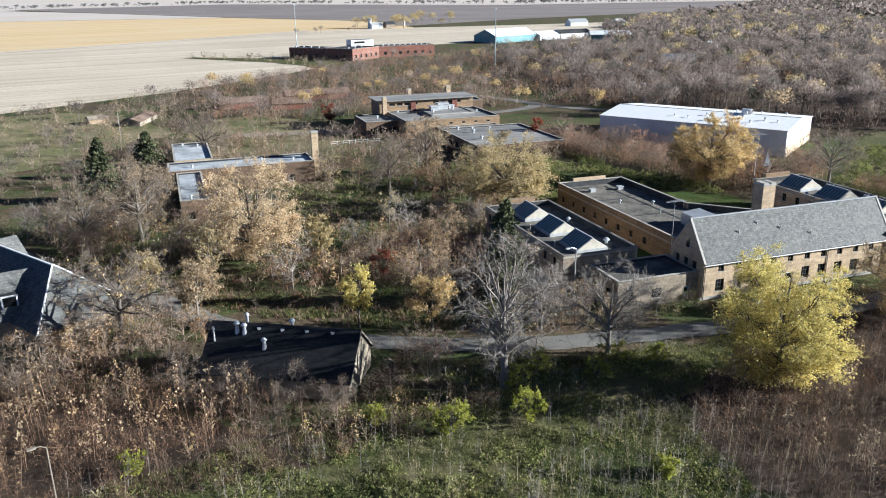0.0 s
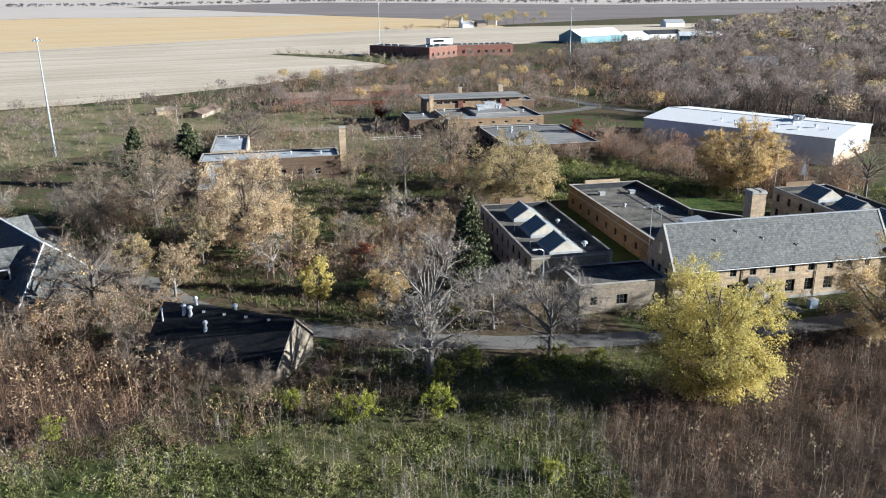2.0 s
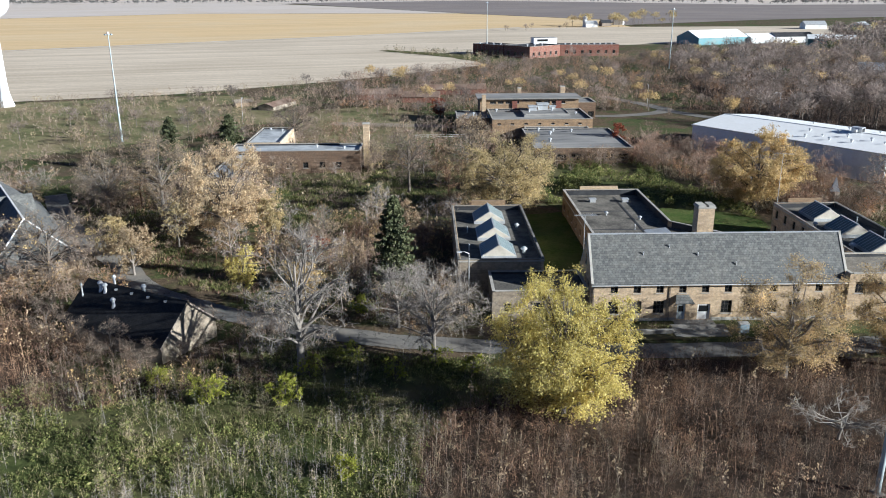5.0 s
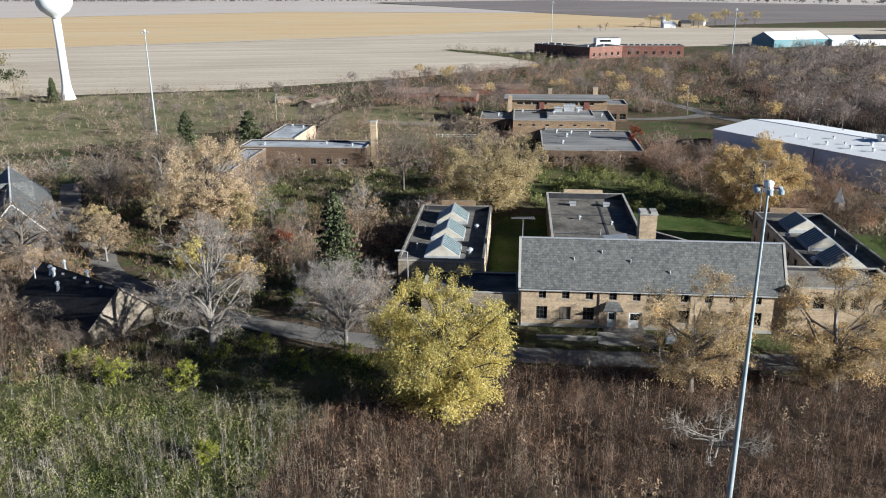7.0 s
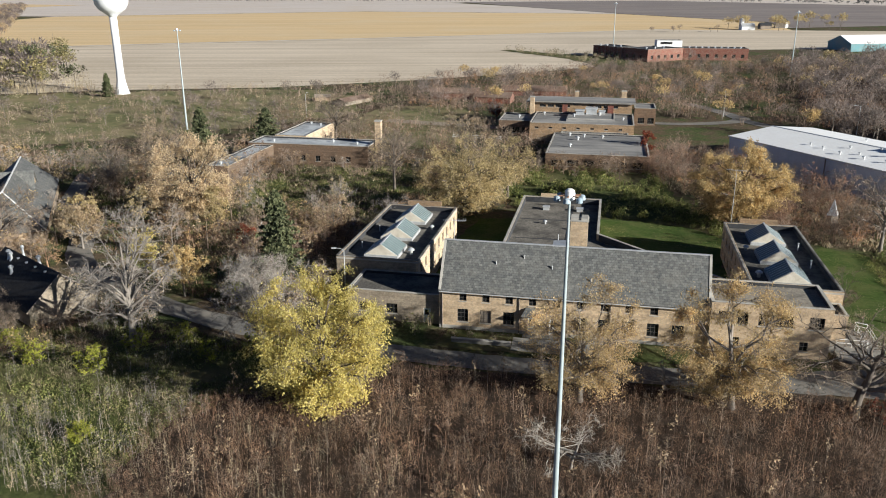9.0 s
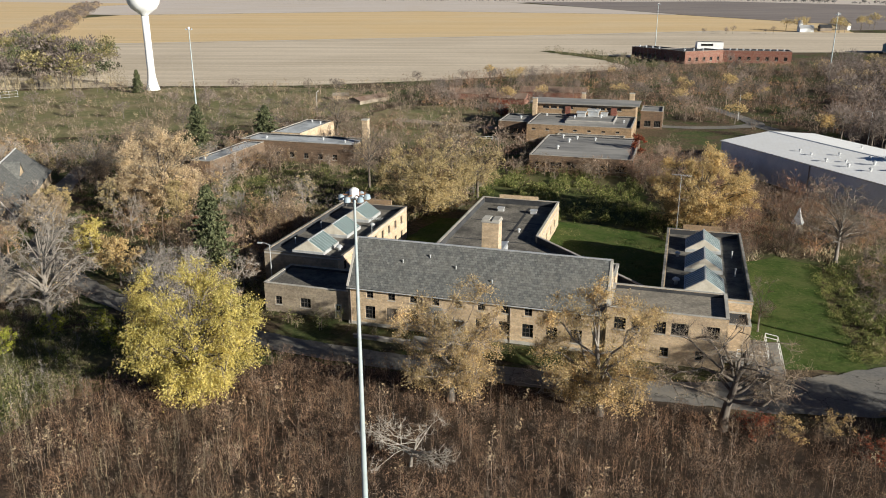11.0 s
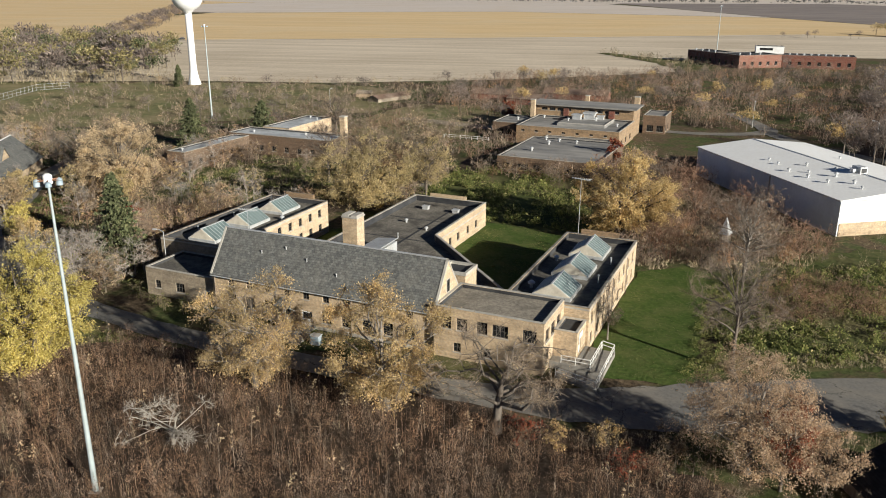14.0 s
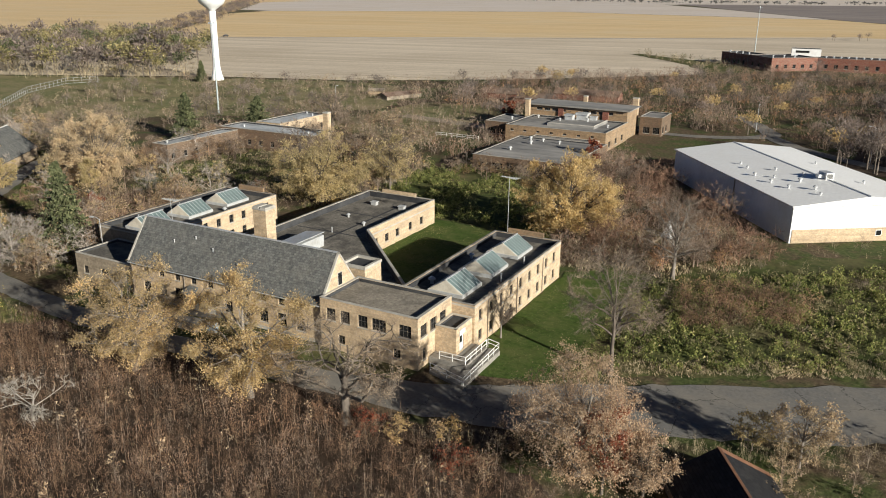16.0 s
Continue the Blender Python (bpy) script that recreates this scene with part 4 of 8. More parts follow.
def connector():
    b = thing("brick_wing", "single-storey flat-roofed brick wing with a gravel roof and slanting corner", "building", "brick complex")
    out = [(74.2, 95.2), (109.1, 95.2), (109.1, 98.8), (89.0, 119.4), (89.0, 142.0), (74.2, 142.0)]
    side = [(1.5, 2.7, 1.1, 2.5), (5.0, 6.2, 1.1, 2.5), (8.5, 9.7, 1.1, 2.5), (13.0, 14.2, 1.1, 2.5), (17.0, 18.2, 1.1, 2.5)]
    # West face gets darker brown brick, part of its shade put into the colour.
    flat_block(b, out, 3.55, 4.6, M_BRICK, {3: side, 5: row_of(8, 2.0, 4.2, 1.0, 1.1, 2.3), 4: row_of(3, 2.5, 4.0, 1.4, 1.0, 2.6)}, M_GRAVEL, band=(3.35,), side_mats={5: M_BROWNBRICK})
    part("parapet", boxes((77.5, 85.0, 141.65, 142.02, 4.7, 5.3)), M_BRICK, b, "raised rear parapet")
    part("stair_head", boxes((99.4, 103.3, 96.9, 100.9, 3.54, 7.1)), M_BRICK, b)
    part("stair_head_roof", boxes((99.7, 103.0, 97.2, 100.6, 7.1, 7.16)), M_TAR, b)
    for s in ((99.3, 103.4, 96.8, 97.2, 7.1, 7.5), (99.3, 103.4, 100.6, 101.0, 7.1, 7.5), (99.3, 99.7, 97.2, 100.6, 7.1, 7.5), (103.0, 103.4, 97.2, 100.6, 7.1, 7.5)):
        part("coping", boxes(s), M_COPING, b)
    for y in (118.0, 129.5):
        part("roof_seam", boxes((75.0, 88.2, y, y + 0.35, 3.552, 3.572)), M_TAR, b)
    part("roof_seam", boxes((83.6, 84.0, 112, 140, 3.575, 3.59)), M_TAR, b)
    p = thing("roof_penthouse", "long pale grey metal plant housing on the gravel roof", "plant housing")
    part("casing", sheet([(82.2, 103, 5.5), (85.8, 103, 5.9), (85.8, 111.5, 5.9), (82.2, 111.5, 5.5)], 0.1), M_METAL, p)
    part("side", boxes((82.25, 85.7, 103.05, 111.45, 3.55, 5.38)), M_METAL, p)
    for x, y, k, s in ((79.0, 136.5, "box", 0.9), (85.2, 136.3, "box", 0.9), (79.6, 127.0, "mushroom", 0.8), (84.9, 124.0, "mushroom", 0.8), (82.5, 118.0, "pipe", 1.2)):
        roof_vent(x, y, 3.55, k, s)
    for x, y, k, s in ((61.7, 101.6, "mushroom", 1.1), (62.0, 114.5, "mushroom", 0.9), (53.6, 103.0, "pipe", 1.3), (53.8, 112.0, "pipe", 1.3), (111.0, 101.5, "mushroom", 1.1), (118.8, 106.8, "pipe", 1.5), (111.0, 113.5, "mushroom", 0.9), (118.7, 115.0, "pipe", 1.4)):
        roof_vent(x, y, 5.15, k, s)


def ramp_rails():
    """Concrete ramp with pipe rails beside the entrance."""
    r = thing("access_ramp", "concrete access ramp with white pipe handrails", "ramp")
    part("slab", solid([(118.6, 87.2), (123.9, 85.6), (123.9, 89.3), (118.6, 89.45)], 0, 0.35), M_CONCRETE, r)
    part("slab", boxes((122.32, 123.9, 89.35, 95.6, 0, 0.7)), M_CONCRETE, r)
    runs = [[(123.8, 85.9, 0.35), (123.8, 89.4, 0.5), (123.8, 95.5, 0.7)], [(122.25, 89.4, 0.92), (122.25, 95.2, 0.95)], [(118.7, 87.3, 0.35), (121.3, 86.5, 0.35), (123.7, 85.75, 0.35)], [(118.7, 89.55, 0.92), (122.2, 89.55, 0.92)], [(122.3, 95.5, 0.95), (123.8, 95.5, 0.7)]]
    for run in runs:
        for h in (0.5, 1.0):
            part("rail", pipe([(x, y, z + h) for x, y, z in run], [0.045] * len(run), 6), M_WHITE, r)
        for a, b in zip(run, run[1:]):
            k = max(1, int((Vector(b) - Vector(a)).length / 1.4))
            for i in range(k + 1):
                p = Vector(a).lerp(Vector(b), i / k)
                part("post", pipe([p, p + Vector((0, 0, 1.02))], [0.04, 0.04], 6), M_WHITE, r)


def antenna(x, y, z0, z1, turn=0.0):
    a = thing("tv_antenna", "grey aerial on a thin mast with a row of rods", "antenna", "aerials")
    part("mast", pipe([(0, 0, z0), (0, 0, z1)], [0.05, 0.04], 6), M_METAL, a)
    part("boom", boxes((-1.6, 1.6, -0.03, 0.03, z1 - 0.1, z1 - 0.04)), M_METAL, a)
    for i in range(11):
        u = -1.5 + 0.3 * i
        w = 0.28 + 0.05 * i
        part("rod", boxes((u - 0.02, u + 0.02, -w, w, z1 - 0.04, z1)), M_METAL, a)
    a.matrix_world = pose(x, y, 0, 0, 0, turn)


def front_steps():
    """Low concrete steps and a planting wall between the hall doors and the drive."""
    t = thing("front_steps", "worn concrete steps before the brick hall", "steps")
    for i in range(4):
        part("step", boxes((79.2, 86.4, 85.2 - 0.75 * (i + 1), 85.2 - 0.75 * i - 0.006, 0, 0.5 - 0.12 * i)), M_CONCRETE, t)
    w = thing("planting_wall", "low weathered concrete wall beside the steps", "garden wall")
    part("wall", boxes((71.5, 79.1, 83.2, 83.5, 0, 0.55)), M_CONCRETE, w)
    part("cap", boxes((71.4, 79.15, 83.12, 83.58, 0.553, 0.63)), M_COPING, w)


hall(), chimney(), front_steps(), left_annex(), left_wing(), right_wing(), right_annex(), connector(), ramp_rails()
antenna(69.4, 95.8, 0, 12.6, 5)
antenna(110.6, 127.4, 0, 14.5, -10)

# ---- other buildings ----
def warehouse():
    w = thing("warehouse", "long white metal warehouse with a low ribbed gable roof", "warehouse")
    m = pose(119.9, 204.6, 0, 0, 0, -54.4)  # x along the long side
    L, B, ze, zr = 51.8, 28.8, 6.75, 8.2
    def at(u, v): return tuple((m @ Vector((u, v, 0))).xy)
    part("wall", boxes((0, L, 0, 0.25, 0, ze), m=m), M_STEELWALL, w)
    part("wall", boxes((0, L, B - 0.25, B, 0, ze), m=m), M_STEELWALL, w)
    for u in (0, L - 0.25):
        bm = bmesh.new()
        a, b = [[bm.verts.new(m @ Vector((x, v, z))) for v, z in ((0.25, 0), (B - 0.25, 0), (B - 0.25, ze), (B / 2, zr), (0.25, ze))] for x in (u, u + 0.25)]
        bm.faces.new(a), bm.faces.new(b)
        for i in range(5):
            j = (i + 1) % 5
            bm.faces.new((a[j], a[i], b[i], b[j]))
        bmesh.ops.recalc_face_normals(bm, faces=bm.faces)
        part("wall", bm, M_STEELWALL, w)
    part("brick_base", boxes((L - 0.002, L + 0.12, 0.3, B - 0.3, 0, 2.5), m=m), M_BRICK, w, "buff brick base of the end wall")
    part("roof", sheet([(0 - 0.2, -0.25, ze + 0.1), (L + 0.2, -0.25, ze + 0.1), (L + 0.2, B / 2, zr + 0.12), (-0.2, B / 2, zr + 0.12)], 0.1, m), M_STEELWHITE, w)
    part("roof", sheet([(-0.2, B / 2, zr + 0.12), (L + 0.2, B / 2, zr + 0.12), (L + 0.2, B + 0.25, ze + 0.1), (-0.2, B + 0.25, ze + 0.1)], 0.1, m), M_STEELWHITE, w)
    part("ridge_cap", boxes((-0.2, L + 0.2, B / 2 - 0.2, B / 2 + 0.2, zr + 0.1, zr + 0.2), m=m), M_METAL, w)
    part("fascia", boxes((-0.25, L + 0.25, -0.34, -0.26, ze - 0.15, ze + 0.14), m=m), M_METAL, w)
    part("fascia", boxes((L + 0.21, L + 0.29, -0.3, B + 0.3, ze - 0.1, ze + 0.08), m=m), M_METAL, w)
    part("downpipe", boxes((29.8, 30.0, -0.16, -0.003, 0, ze), m=m), M_WOOD, w)
    part("door", boxes((L + 0.121, L + 0.18, 22.0, 23.1, 0.05, 2.2), m=m), M_WHITE, w)
    for v in (16.4, 19.4):
        f = part("window", boxes((L + 0.121, L + 0.17, v, v + 1.2, 1.0, 2.1), m=m), M_WHITE, w)
        part("pane", boxes((L + 0.172, L + 0.185, v + 0.1, v + 1.1, 1.1, 2.0), m=m), M_DARKGLASS, f)
    for u, v, s in ((30, 4.0, 0.9), (36, 4.2, 0.9), (41, 5.0, 0.9), (33, 6.5, 0.7), (38, 9, 1.1), (44, 8.5, 1.0), (47.5, 7.5, 0.7), (24, 5.5, 0.7), (28, 9.5, 0.8), (20, 6, 0.7), (34, 12.0, 0.8), (34, 17.5, 1.0), (40, 21, 0.8), (22, 22, 0.7), (46, 24, 0.8)):
        p = m @ Vector((u, v, 0))
        z = ze + (zr - ze) * (1 - abs(v - B / 2) / (B / 2)) + 0.1
        roof_vent(p.x, p.y, z, "mushroom", s * 0.95)
    u = thing("rooftop_unit", "boxy white rooftop air handling unit", "rooftop unit")
    q = m @ Vector((37.5, 14.6, 0))
    part("casing", boxes((-1.3, 1.3, -0.8, 0.8, 0, 1.3)), M_METAL, u)
    part("duct", boxes((-0.5, 0.5, -1.9, -0.8, 0.2, 0.9)), M_METAL, u)
    part("grille", boxes((1.3, 1.34, -0.6, 0.6, 0.2, 1.1)), M_DARKGLASS, u)
    u.matrix_world = pose(q.x, q.y, zr + 0.05, 0, 0, -54.4)


def shed():
    s = thing("shed", "low brick shed under a broad black shingle roof with rusted vents", "shed")
    a, b = Vector((2.5, 89.0)), Vector((18.0, 80.3))
    d = (b - a)
    m = pose(a.x, a.y, 0, 0, 0, math.degrees(math.atan2(d.y, d.x)))
    L, W, ze, zr = d.length, 4.6, 2.5, 6.45
    part("wall", boxes((0.3, L - 0.3, -W, -W + 0.3, 0, ze + 0.1), m=m), M_STUCCO, s)
    part("wall", boxes((0.3, L - 0.3, W - 0.3, W, 0, ze + 0.1), m=m), M_STUCCO, s)
    for u in (0.3, L - 0.4):
        bm = bmesh.new()
        p, q = [[bm.verts.new(m @ Vector((x, v, z))) for v, z in ((-W + 0.02, 0), (W - 0.02, 0), (W - 0.02, ze), (0, zr - 0.05), (-W + 0.02, ze))] for x in (u, u + 0.1)]
        bm.faces.new(p), bm.faces.new(q)
        for i in range(5):
            j = (i + 1) % 5
            bm.faces.new((p[j], p[i], q[i], q[j]))
        bmesh.ops.recalc_face_normals(bm, faces=bm.faces)
        part("wall", bm, M_GREYBRICK, s, "stained buff brick gable wall")
    k = (zr - ze) / W
    part("roof", sheet([(0, -W - 0.45, ze - 0.45 * k + 0.15), (L, -W - 0.45, ze - 0.45 * k + 0.15), (L, 0, zr + 0.15), (0, 0, zr + 0.15)], 0.12, m), M_DARKSHINGLE, s)
    part("roof", sheet([(0, 0, zr + 0.15), (L, 0, zr + 0.15), (L, W + 0.45, ze - 0.45 * k + 0.15), (0, W + 0.45, ze - 0.45 * k + 0.15)], 0.12, m), M_DARKSHINGLE, s)
    for sgn in (-1, 1):
        pts = [(L + 0.005, sgn * (W + 0.45), ze - 0.45 * k + 0.12), (L + 0.05, sgn * (W + 0.45), ze - 0.45 * k + 0.12), (L + 0.05, 0, zr + 0.12), (L + 0.005, 0, zr + 0.12)]
        part("verge_board", sheet(pts if sgn < 0 else pts[::-1], 0.2, m), M_WOOD, s)
    def vent(u, v, height, wide):
        p = m @ Vector((u, v, 0))
        z = zr + 0.1 - abs(v) * k
        r = thing("shed_roof_vent", "tall pale sheet-metal stack on the shingle roof", "roof vent", "shed roof vents")
        part("shaft", lathe([(wide * 1.7, -0.3), (wide, 0.35), (wide, height)], 12), M_METAL, r)
        part("cap", lathe([(wide * 1.6, height - 0.1), (wide * 1.8, height + 0.05), (wide * 0.9, height + 0.28), (0.03, height + 0.32)], 12), M_METAL, r)
        r.location = (p.x, p.y, z)
    vent(1.0, -1.9, 1.5, 0.09), vent(3.4, -0.9, 1.0, 0.2), vent(4.3, -0.95, 0.9, 0.2), vent(7.1, -2.2, 0.9, 0.2), vent(3.9, 0.9, 1.3, 0.16), vent(9.4, 0.8, 0.9, 0.2)
    for u in (5.9, 8.7, 11.6, 14.6):
        p = m @ Vector((u, -0.55, 0))
        roof_vent(p.x, p.y, zr - 0.4, "box", 0.28)


def low_building():
    b = thing("low_building", "long single-storey brick building with pale peeling flat roofs", "building")
    wins = lambda n, s: row_of(n, 1.2, s, 1.3, 1.2, 2.6)
    pale = surface("peeling pale roof felt", (0.36, 0.38, 0.40), (0.60, 0.62, 0.63), 0.7, 0.6, 0.1, (0.16, 0.17, 0.18), 0.15, amount2=0.9, spec=0.4)
    flat_block(b, [(0.9, 154.0), (6.1, 154.0), (6.1, 179.6), (0.9, 179.6)], 4.6, 4.9, M_DARKBRICK, {0: wins(1, 3), 1: wins(6, 4), 3: wins(6, 4)}, pale)
    flat_block(b, [(-0.7, 179.62), (31.2, 179.62), (31.2, 189.3), (-0.7, 189.3)], 5.0, 5.35, M_DARKBRICK, {0: wins(1, 3) + row_of(5, 10, 4, 1.3, 1.2, 2.6), 1: wins(1, 3)}, pale)
    flat_block(b, [(0.8, 193.2), (9.6, 193.2), (9.6, 216.0), (0.8, 216.0)], 4.6, 4.95, M_BRICK, {1: wins(5, 4.5), 3: wins(5, 4.5)}, pale)
    for x, y, z in ((3, 157, 4.6), (20, 186, 5.0), (27, 184, 5.0), (7, 212, 4.6), (3.4, 214, 4.6), (4.5, 184, 5.0)):
        roof_vent(x, y, z, "mushroom", 0.8)
    part("link", boxes((1.4, 9.0, 189.32, 193.18, 0, 3.6)), M_DARKBRICK, b)
    c = thing("chimney", "free-standing tall buff brick chimney", "chimney")
    part("shaft", boxes((31.7, 33.2, 184.4, 185.9, 0, 10.9)), M_BRICK, c)
    part("cap", boxes((31.6, 33.3, 184.3, 186.0, 10.9, 11.2)), M_COPING, c)


def far_building():
    b = thing("school_building", "stepped flat-roofed buff brick building with dark window bands", "building")
    roof = surface("streaked grey bitumen roof", (0.10, 0.10, 0.10), (0.25, 0.245, 0.235), 1.1, 0.75, 0.2, (0.36, 0.345, 0.32), 0.14, amount2=0.9, spec=0.3, stretch=(0.25, 1, 1))
    flat_block(b, [(74.6, 187.4), (99.6, 187.4), (99.6, 216.5), (74.6, 216.5)], 3.7, 4.0, M_DARKBRICK, {0: row_of(6, 1.5, 3.9, 2.6, 0.9, 2.4), 1: row_of(5, 2, 5, 3, 0.9, 2.4), 3: row_of(5, 2, 5, 3, 0.9, 2.4)}, roof)
    flat_block(b, [(66.8, 224.5), (96.6, 224.5), (96.6, 245.9), (66.8, 245.9)], 5.0, 5.4, M_BROWNBRICK, {0: row_of(7, 1.5, 4.0, 1.0, 3.8, 4.3), 1: row_of(3, 3, 6, 2, 1, 2.6)}, roof)
    flat_block(b, [(64.5, 246), (96.2, 246), (96.2, 256.5), (64.5, 256.5)], 8.3, 8.5, M_BROWNBRICK, {0: row_of(4, 3.2, 2.5, 1.9, 7.0, 7.8) + row_of(4, 18, 2.5, 1.9, 7.0, 7.8)}, roof)
    part("roof_edge", boxes((63.6, 97.2, 245.1, 257.4, 8.62, 8.85)), roof, b)
    part("fascia", boxes((63.5, 97.3, 245.0, 245.09, 8.5, 8.9)), M_CONCRETE, b, "weathered grey fascia")
    flat_block(b, [(56.6, 232.3), (66.7, 232.3), (66.7, 247.6), (56.6, 247.6)], 4.3, 4.6, M_DARKBRICK, {0: row_of(3, 1.2, 3, 2.2, 0.9, 2.6)}, roof)
    # Rear open canopy: dark brick walls stand in for the shade beneath it.
    flat_block(b, [(97.3, 256.5), (104.0, 256.5), (104.0, 268.5), (97.3, 268.5)], 5.5, 5.8, M_DARKBRICK, {0: row_of(2, 1.2, 3, 2, 0.9, 2.8), 1: row_of(2, 1.5, 4, 2, 0.9, 2.8)}, roof)
    flat_block(b, [(76.2, 216.52), (95.0, 216.52), (95.0, 224.48), (76.2, 224.48)], 3.0, 3.2, M_BRICK, {}, roof)
    part("roof_step", boxes((77, 91, 231, 244, 5.0, 5.75)), roof, b)
    for s in ((77.4, 90.6, 231, 231.3, 5.75, 5.95), (90.7, 91, 231, 244, 5.75, 5.95)):
        part("coping", boxes(s), M_COPING, b)
    part("entrance_recess", boxes((88.8, 90.6, 245.6, 246.1, 5.45, 7.9)), M_REDBRICK, b, "dark red recessed doorway")
    part("entrance_recess", boxes((74.8, 76.4, 245.6, 246.1, 5.45, 7.9)), M_REDBRICK, b, "dark red recessed doorway")
    for x, y, w in ((64.9, 243.3, 1.3), (78.0, 259.5, 1.2), (93.0, 263, 1.6)):
        c = thing("chimney", "short buff brick chimney behind the flat roofs", "chimney")
        part("shaft", boxes((x, x + w, y, y + w, 0, 10.2)), M_BRICK, c)
        part("cap", boxes((x - 0.1, x + w + 0.1, y - 0.1, y + w + 0.1, 10.2, 10.4)), M_COPING, c)
    for x, y, z, k, s in ((80.6, 240, 5.75, "box", 2.0), (84, 242, 5.75, "box", 2.6), (87.2, 242.5, 5.75, "box", 1.5), (86.5, 239, 5.75, "mushroom", 1.2), (79, 236, 5.75, "mushroom", 1), (93.5, 236, 5, "mushroom", 1), (62, 240, 4.3, "mushroom", 1.1), (79, 214, 3.7, "mushroom", 1.1), (81.5, 208, 3.7, "mushroom", 1.2), (83, 213, 3.7, "mushroom", 1), (88, 212, 3.7, "mushroom", 1), (80, 198, 3.7, "mushroom", 1.1), (69.5, 243, 5, "mushroom", 1)):
        roof_vent(x, y, z, k, s)
    f = thing("picket_fence", "low white fence beside the school building", "fence")
    for i in range(9):
        part("post", boxes((44 + i * 1.8, 44.12 + i * 1.8, 224, 224.12, 0, 1.2)), M_WHITE, f)
    for z in (0.5, 1.05):
        part("rail", boxes((44, 58.6, 223.93, 224.0, z, z + 0.1)), M_WHITE, f)


def red_building():
    b = thing("red_brick_building", "long flat-roofed red brick building with a white tower block", "building")
    z = ground_height(480)
    roof = M_TAR
    flat_block(b, [(108.6, 472.4), (129.4, 489.5), (115.5, 506.4), (94.7, 489.3)], 6.6, 7.0, M_REDBRICK, {0: row_of(5, 2.5, 5, 1.8, 1.5, 3.5), 3: row_of(3, 3, 6, 1.8, 1.5, 3.5)}, roof)
    flat_block(b, [(129.7, 490.2), (166, 491.2), (165.5, 506), (117.4, 505.2)], 6.4, 6.8, M_REDBRICK, {0: row_of(7, 3, 4.9, 1.8, 1.5, 3.5)}, roof)
    flat_block(b, [(77, 508), (94.2, 490.0), (104.6, 498.6), (86, 519)], 6.4, 6.8, M_REDBRICK, {0: row_of(5, 2.5, 4.4, 1.8, 1.5, 3.5)}, roof)
    flat_block(b, [(114.8, 502.0), (129.6, 503.6), (128.6, 512.6), (113.8, 511.0)], 10.0, 10.3, M_WHITE, {0: [(2, 9, 8.2, 9.4)], 1: [(2, 7, 8.2, 9.4)]}, roof)
    b.location.z = z
    for i in range(9):
        roof_vent(133 + 3.6 * i, 493 + 0.1 * i, z + 6.4, "mushroom", 1.5)
    for i in range(4):
        roof_vent(81.5 + 4 * i, 508.5 - 4 * i, z + 6.4, "mushroom", 1.5)
    for i in range(3):
        roof_vent(108 + 5 * i, 480 + 4 * i, z + 6.6, "mushroom", 1.5)


def gabled(name, label, category, at, turn, L, W, ze, zr, wall_mat, roof_mat, openings=()):
    """A plain gabled building with its ridge along its own x, with windows on the long front."""
    h = thing(name, label, category)
    p, q = (0, 0), (L, 0)
    ops = list(openings)
    wall(h, p, q, 0, ze, ops, 0.3, wall_mat)
    for o in ops:
        window(h, p, q, o, (2, 2))
    wall(h, (L, W), (0, W), 0, ze, [], 0.3, wall_mat)
    for u in (0, L - 0.3):
        bm = bmesh.new()
        a, b = [[bm.verts.new((x, v, z)) for v, z in ((0.3, 0), (W - 0.3, 0), (W - 0.3, ze), (W / 2, zr), (0.3, ze))] for x in (u, u + 0.3)]
        bm.faces.new(a), bm.faces.new(b)
        for i in range(5):
            j = (i + 1) % 5
            bm.faces.new((a[j], a[i], b[i], b[j]))
        bmesh.ops.recalc_face_normals(bm, faces=bm.faces)
        part("gable", bm, wall_mat, h)
    k = (zr - ze) / (W / 2)
    part("roof", sheet([(-0.3, -0.4, ze - 0.4 * k + 0.2), (L + 0.3, -0.4, ze - 0.4 * k + 0.2), (L + 0.3, W / 2, zr + 0.2), (-0.3, W / 2, zr + 0.2)], 0.15), roof_mat, h)
    part("roof", sheet([(-0.3, W / 2, zr + 0.2), (L + 0.3, W / 2, zr + 0.2), (L + 0.3, W + 0.4, ze - 0.4 * k + 0.2), (-0.3, W + 0.4, ze - 0.4 * k + 0.2)], 0.15), roof_mat, h)
    h.matrix_world = pose(at[0], at[1], ground_height(at[1]), 0, 0, turn)
    return h


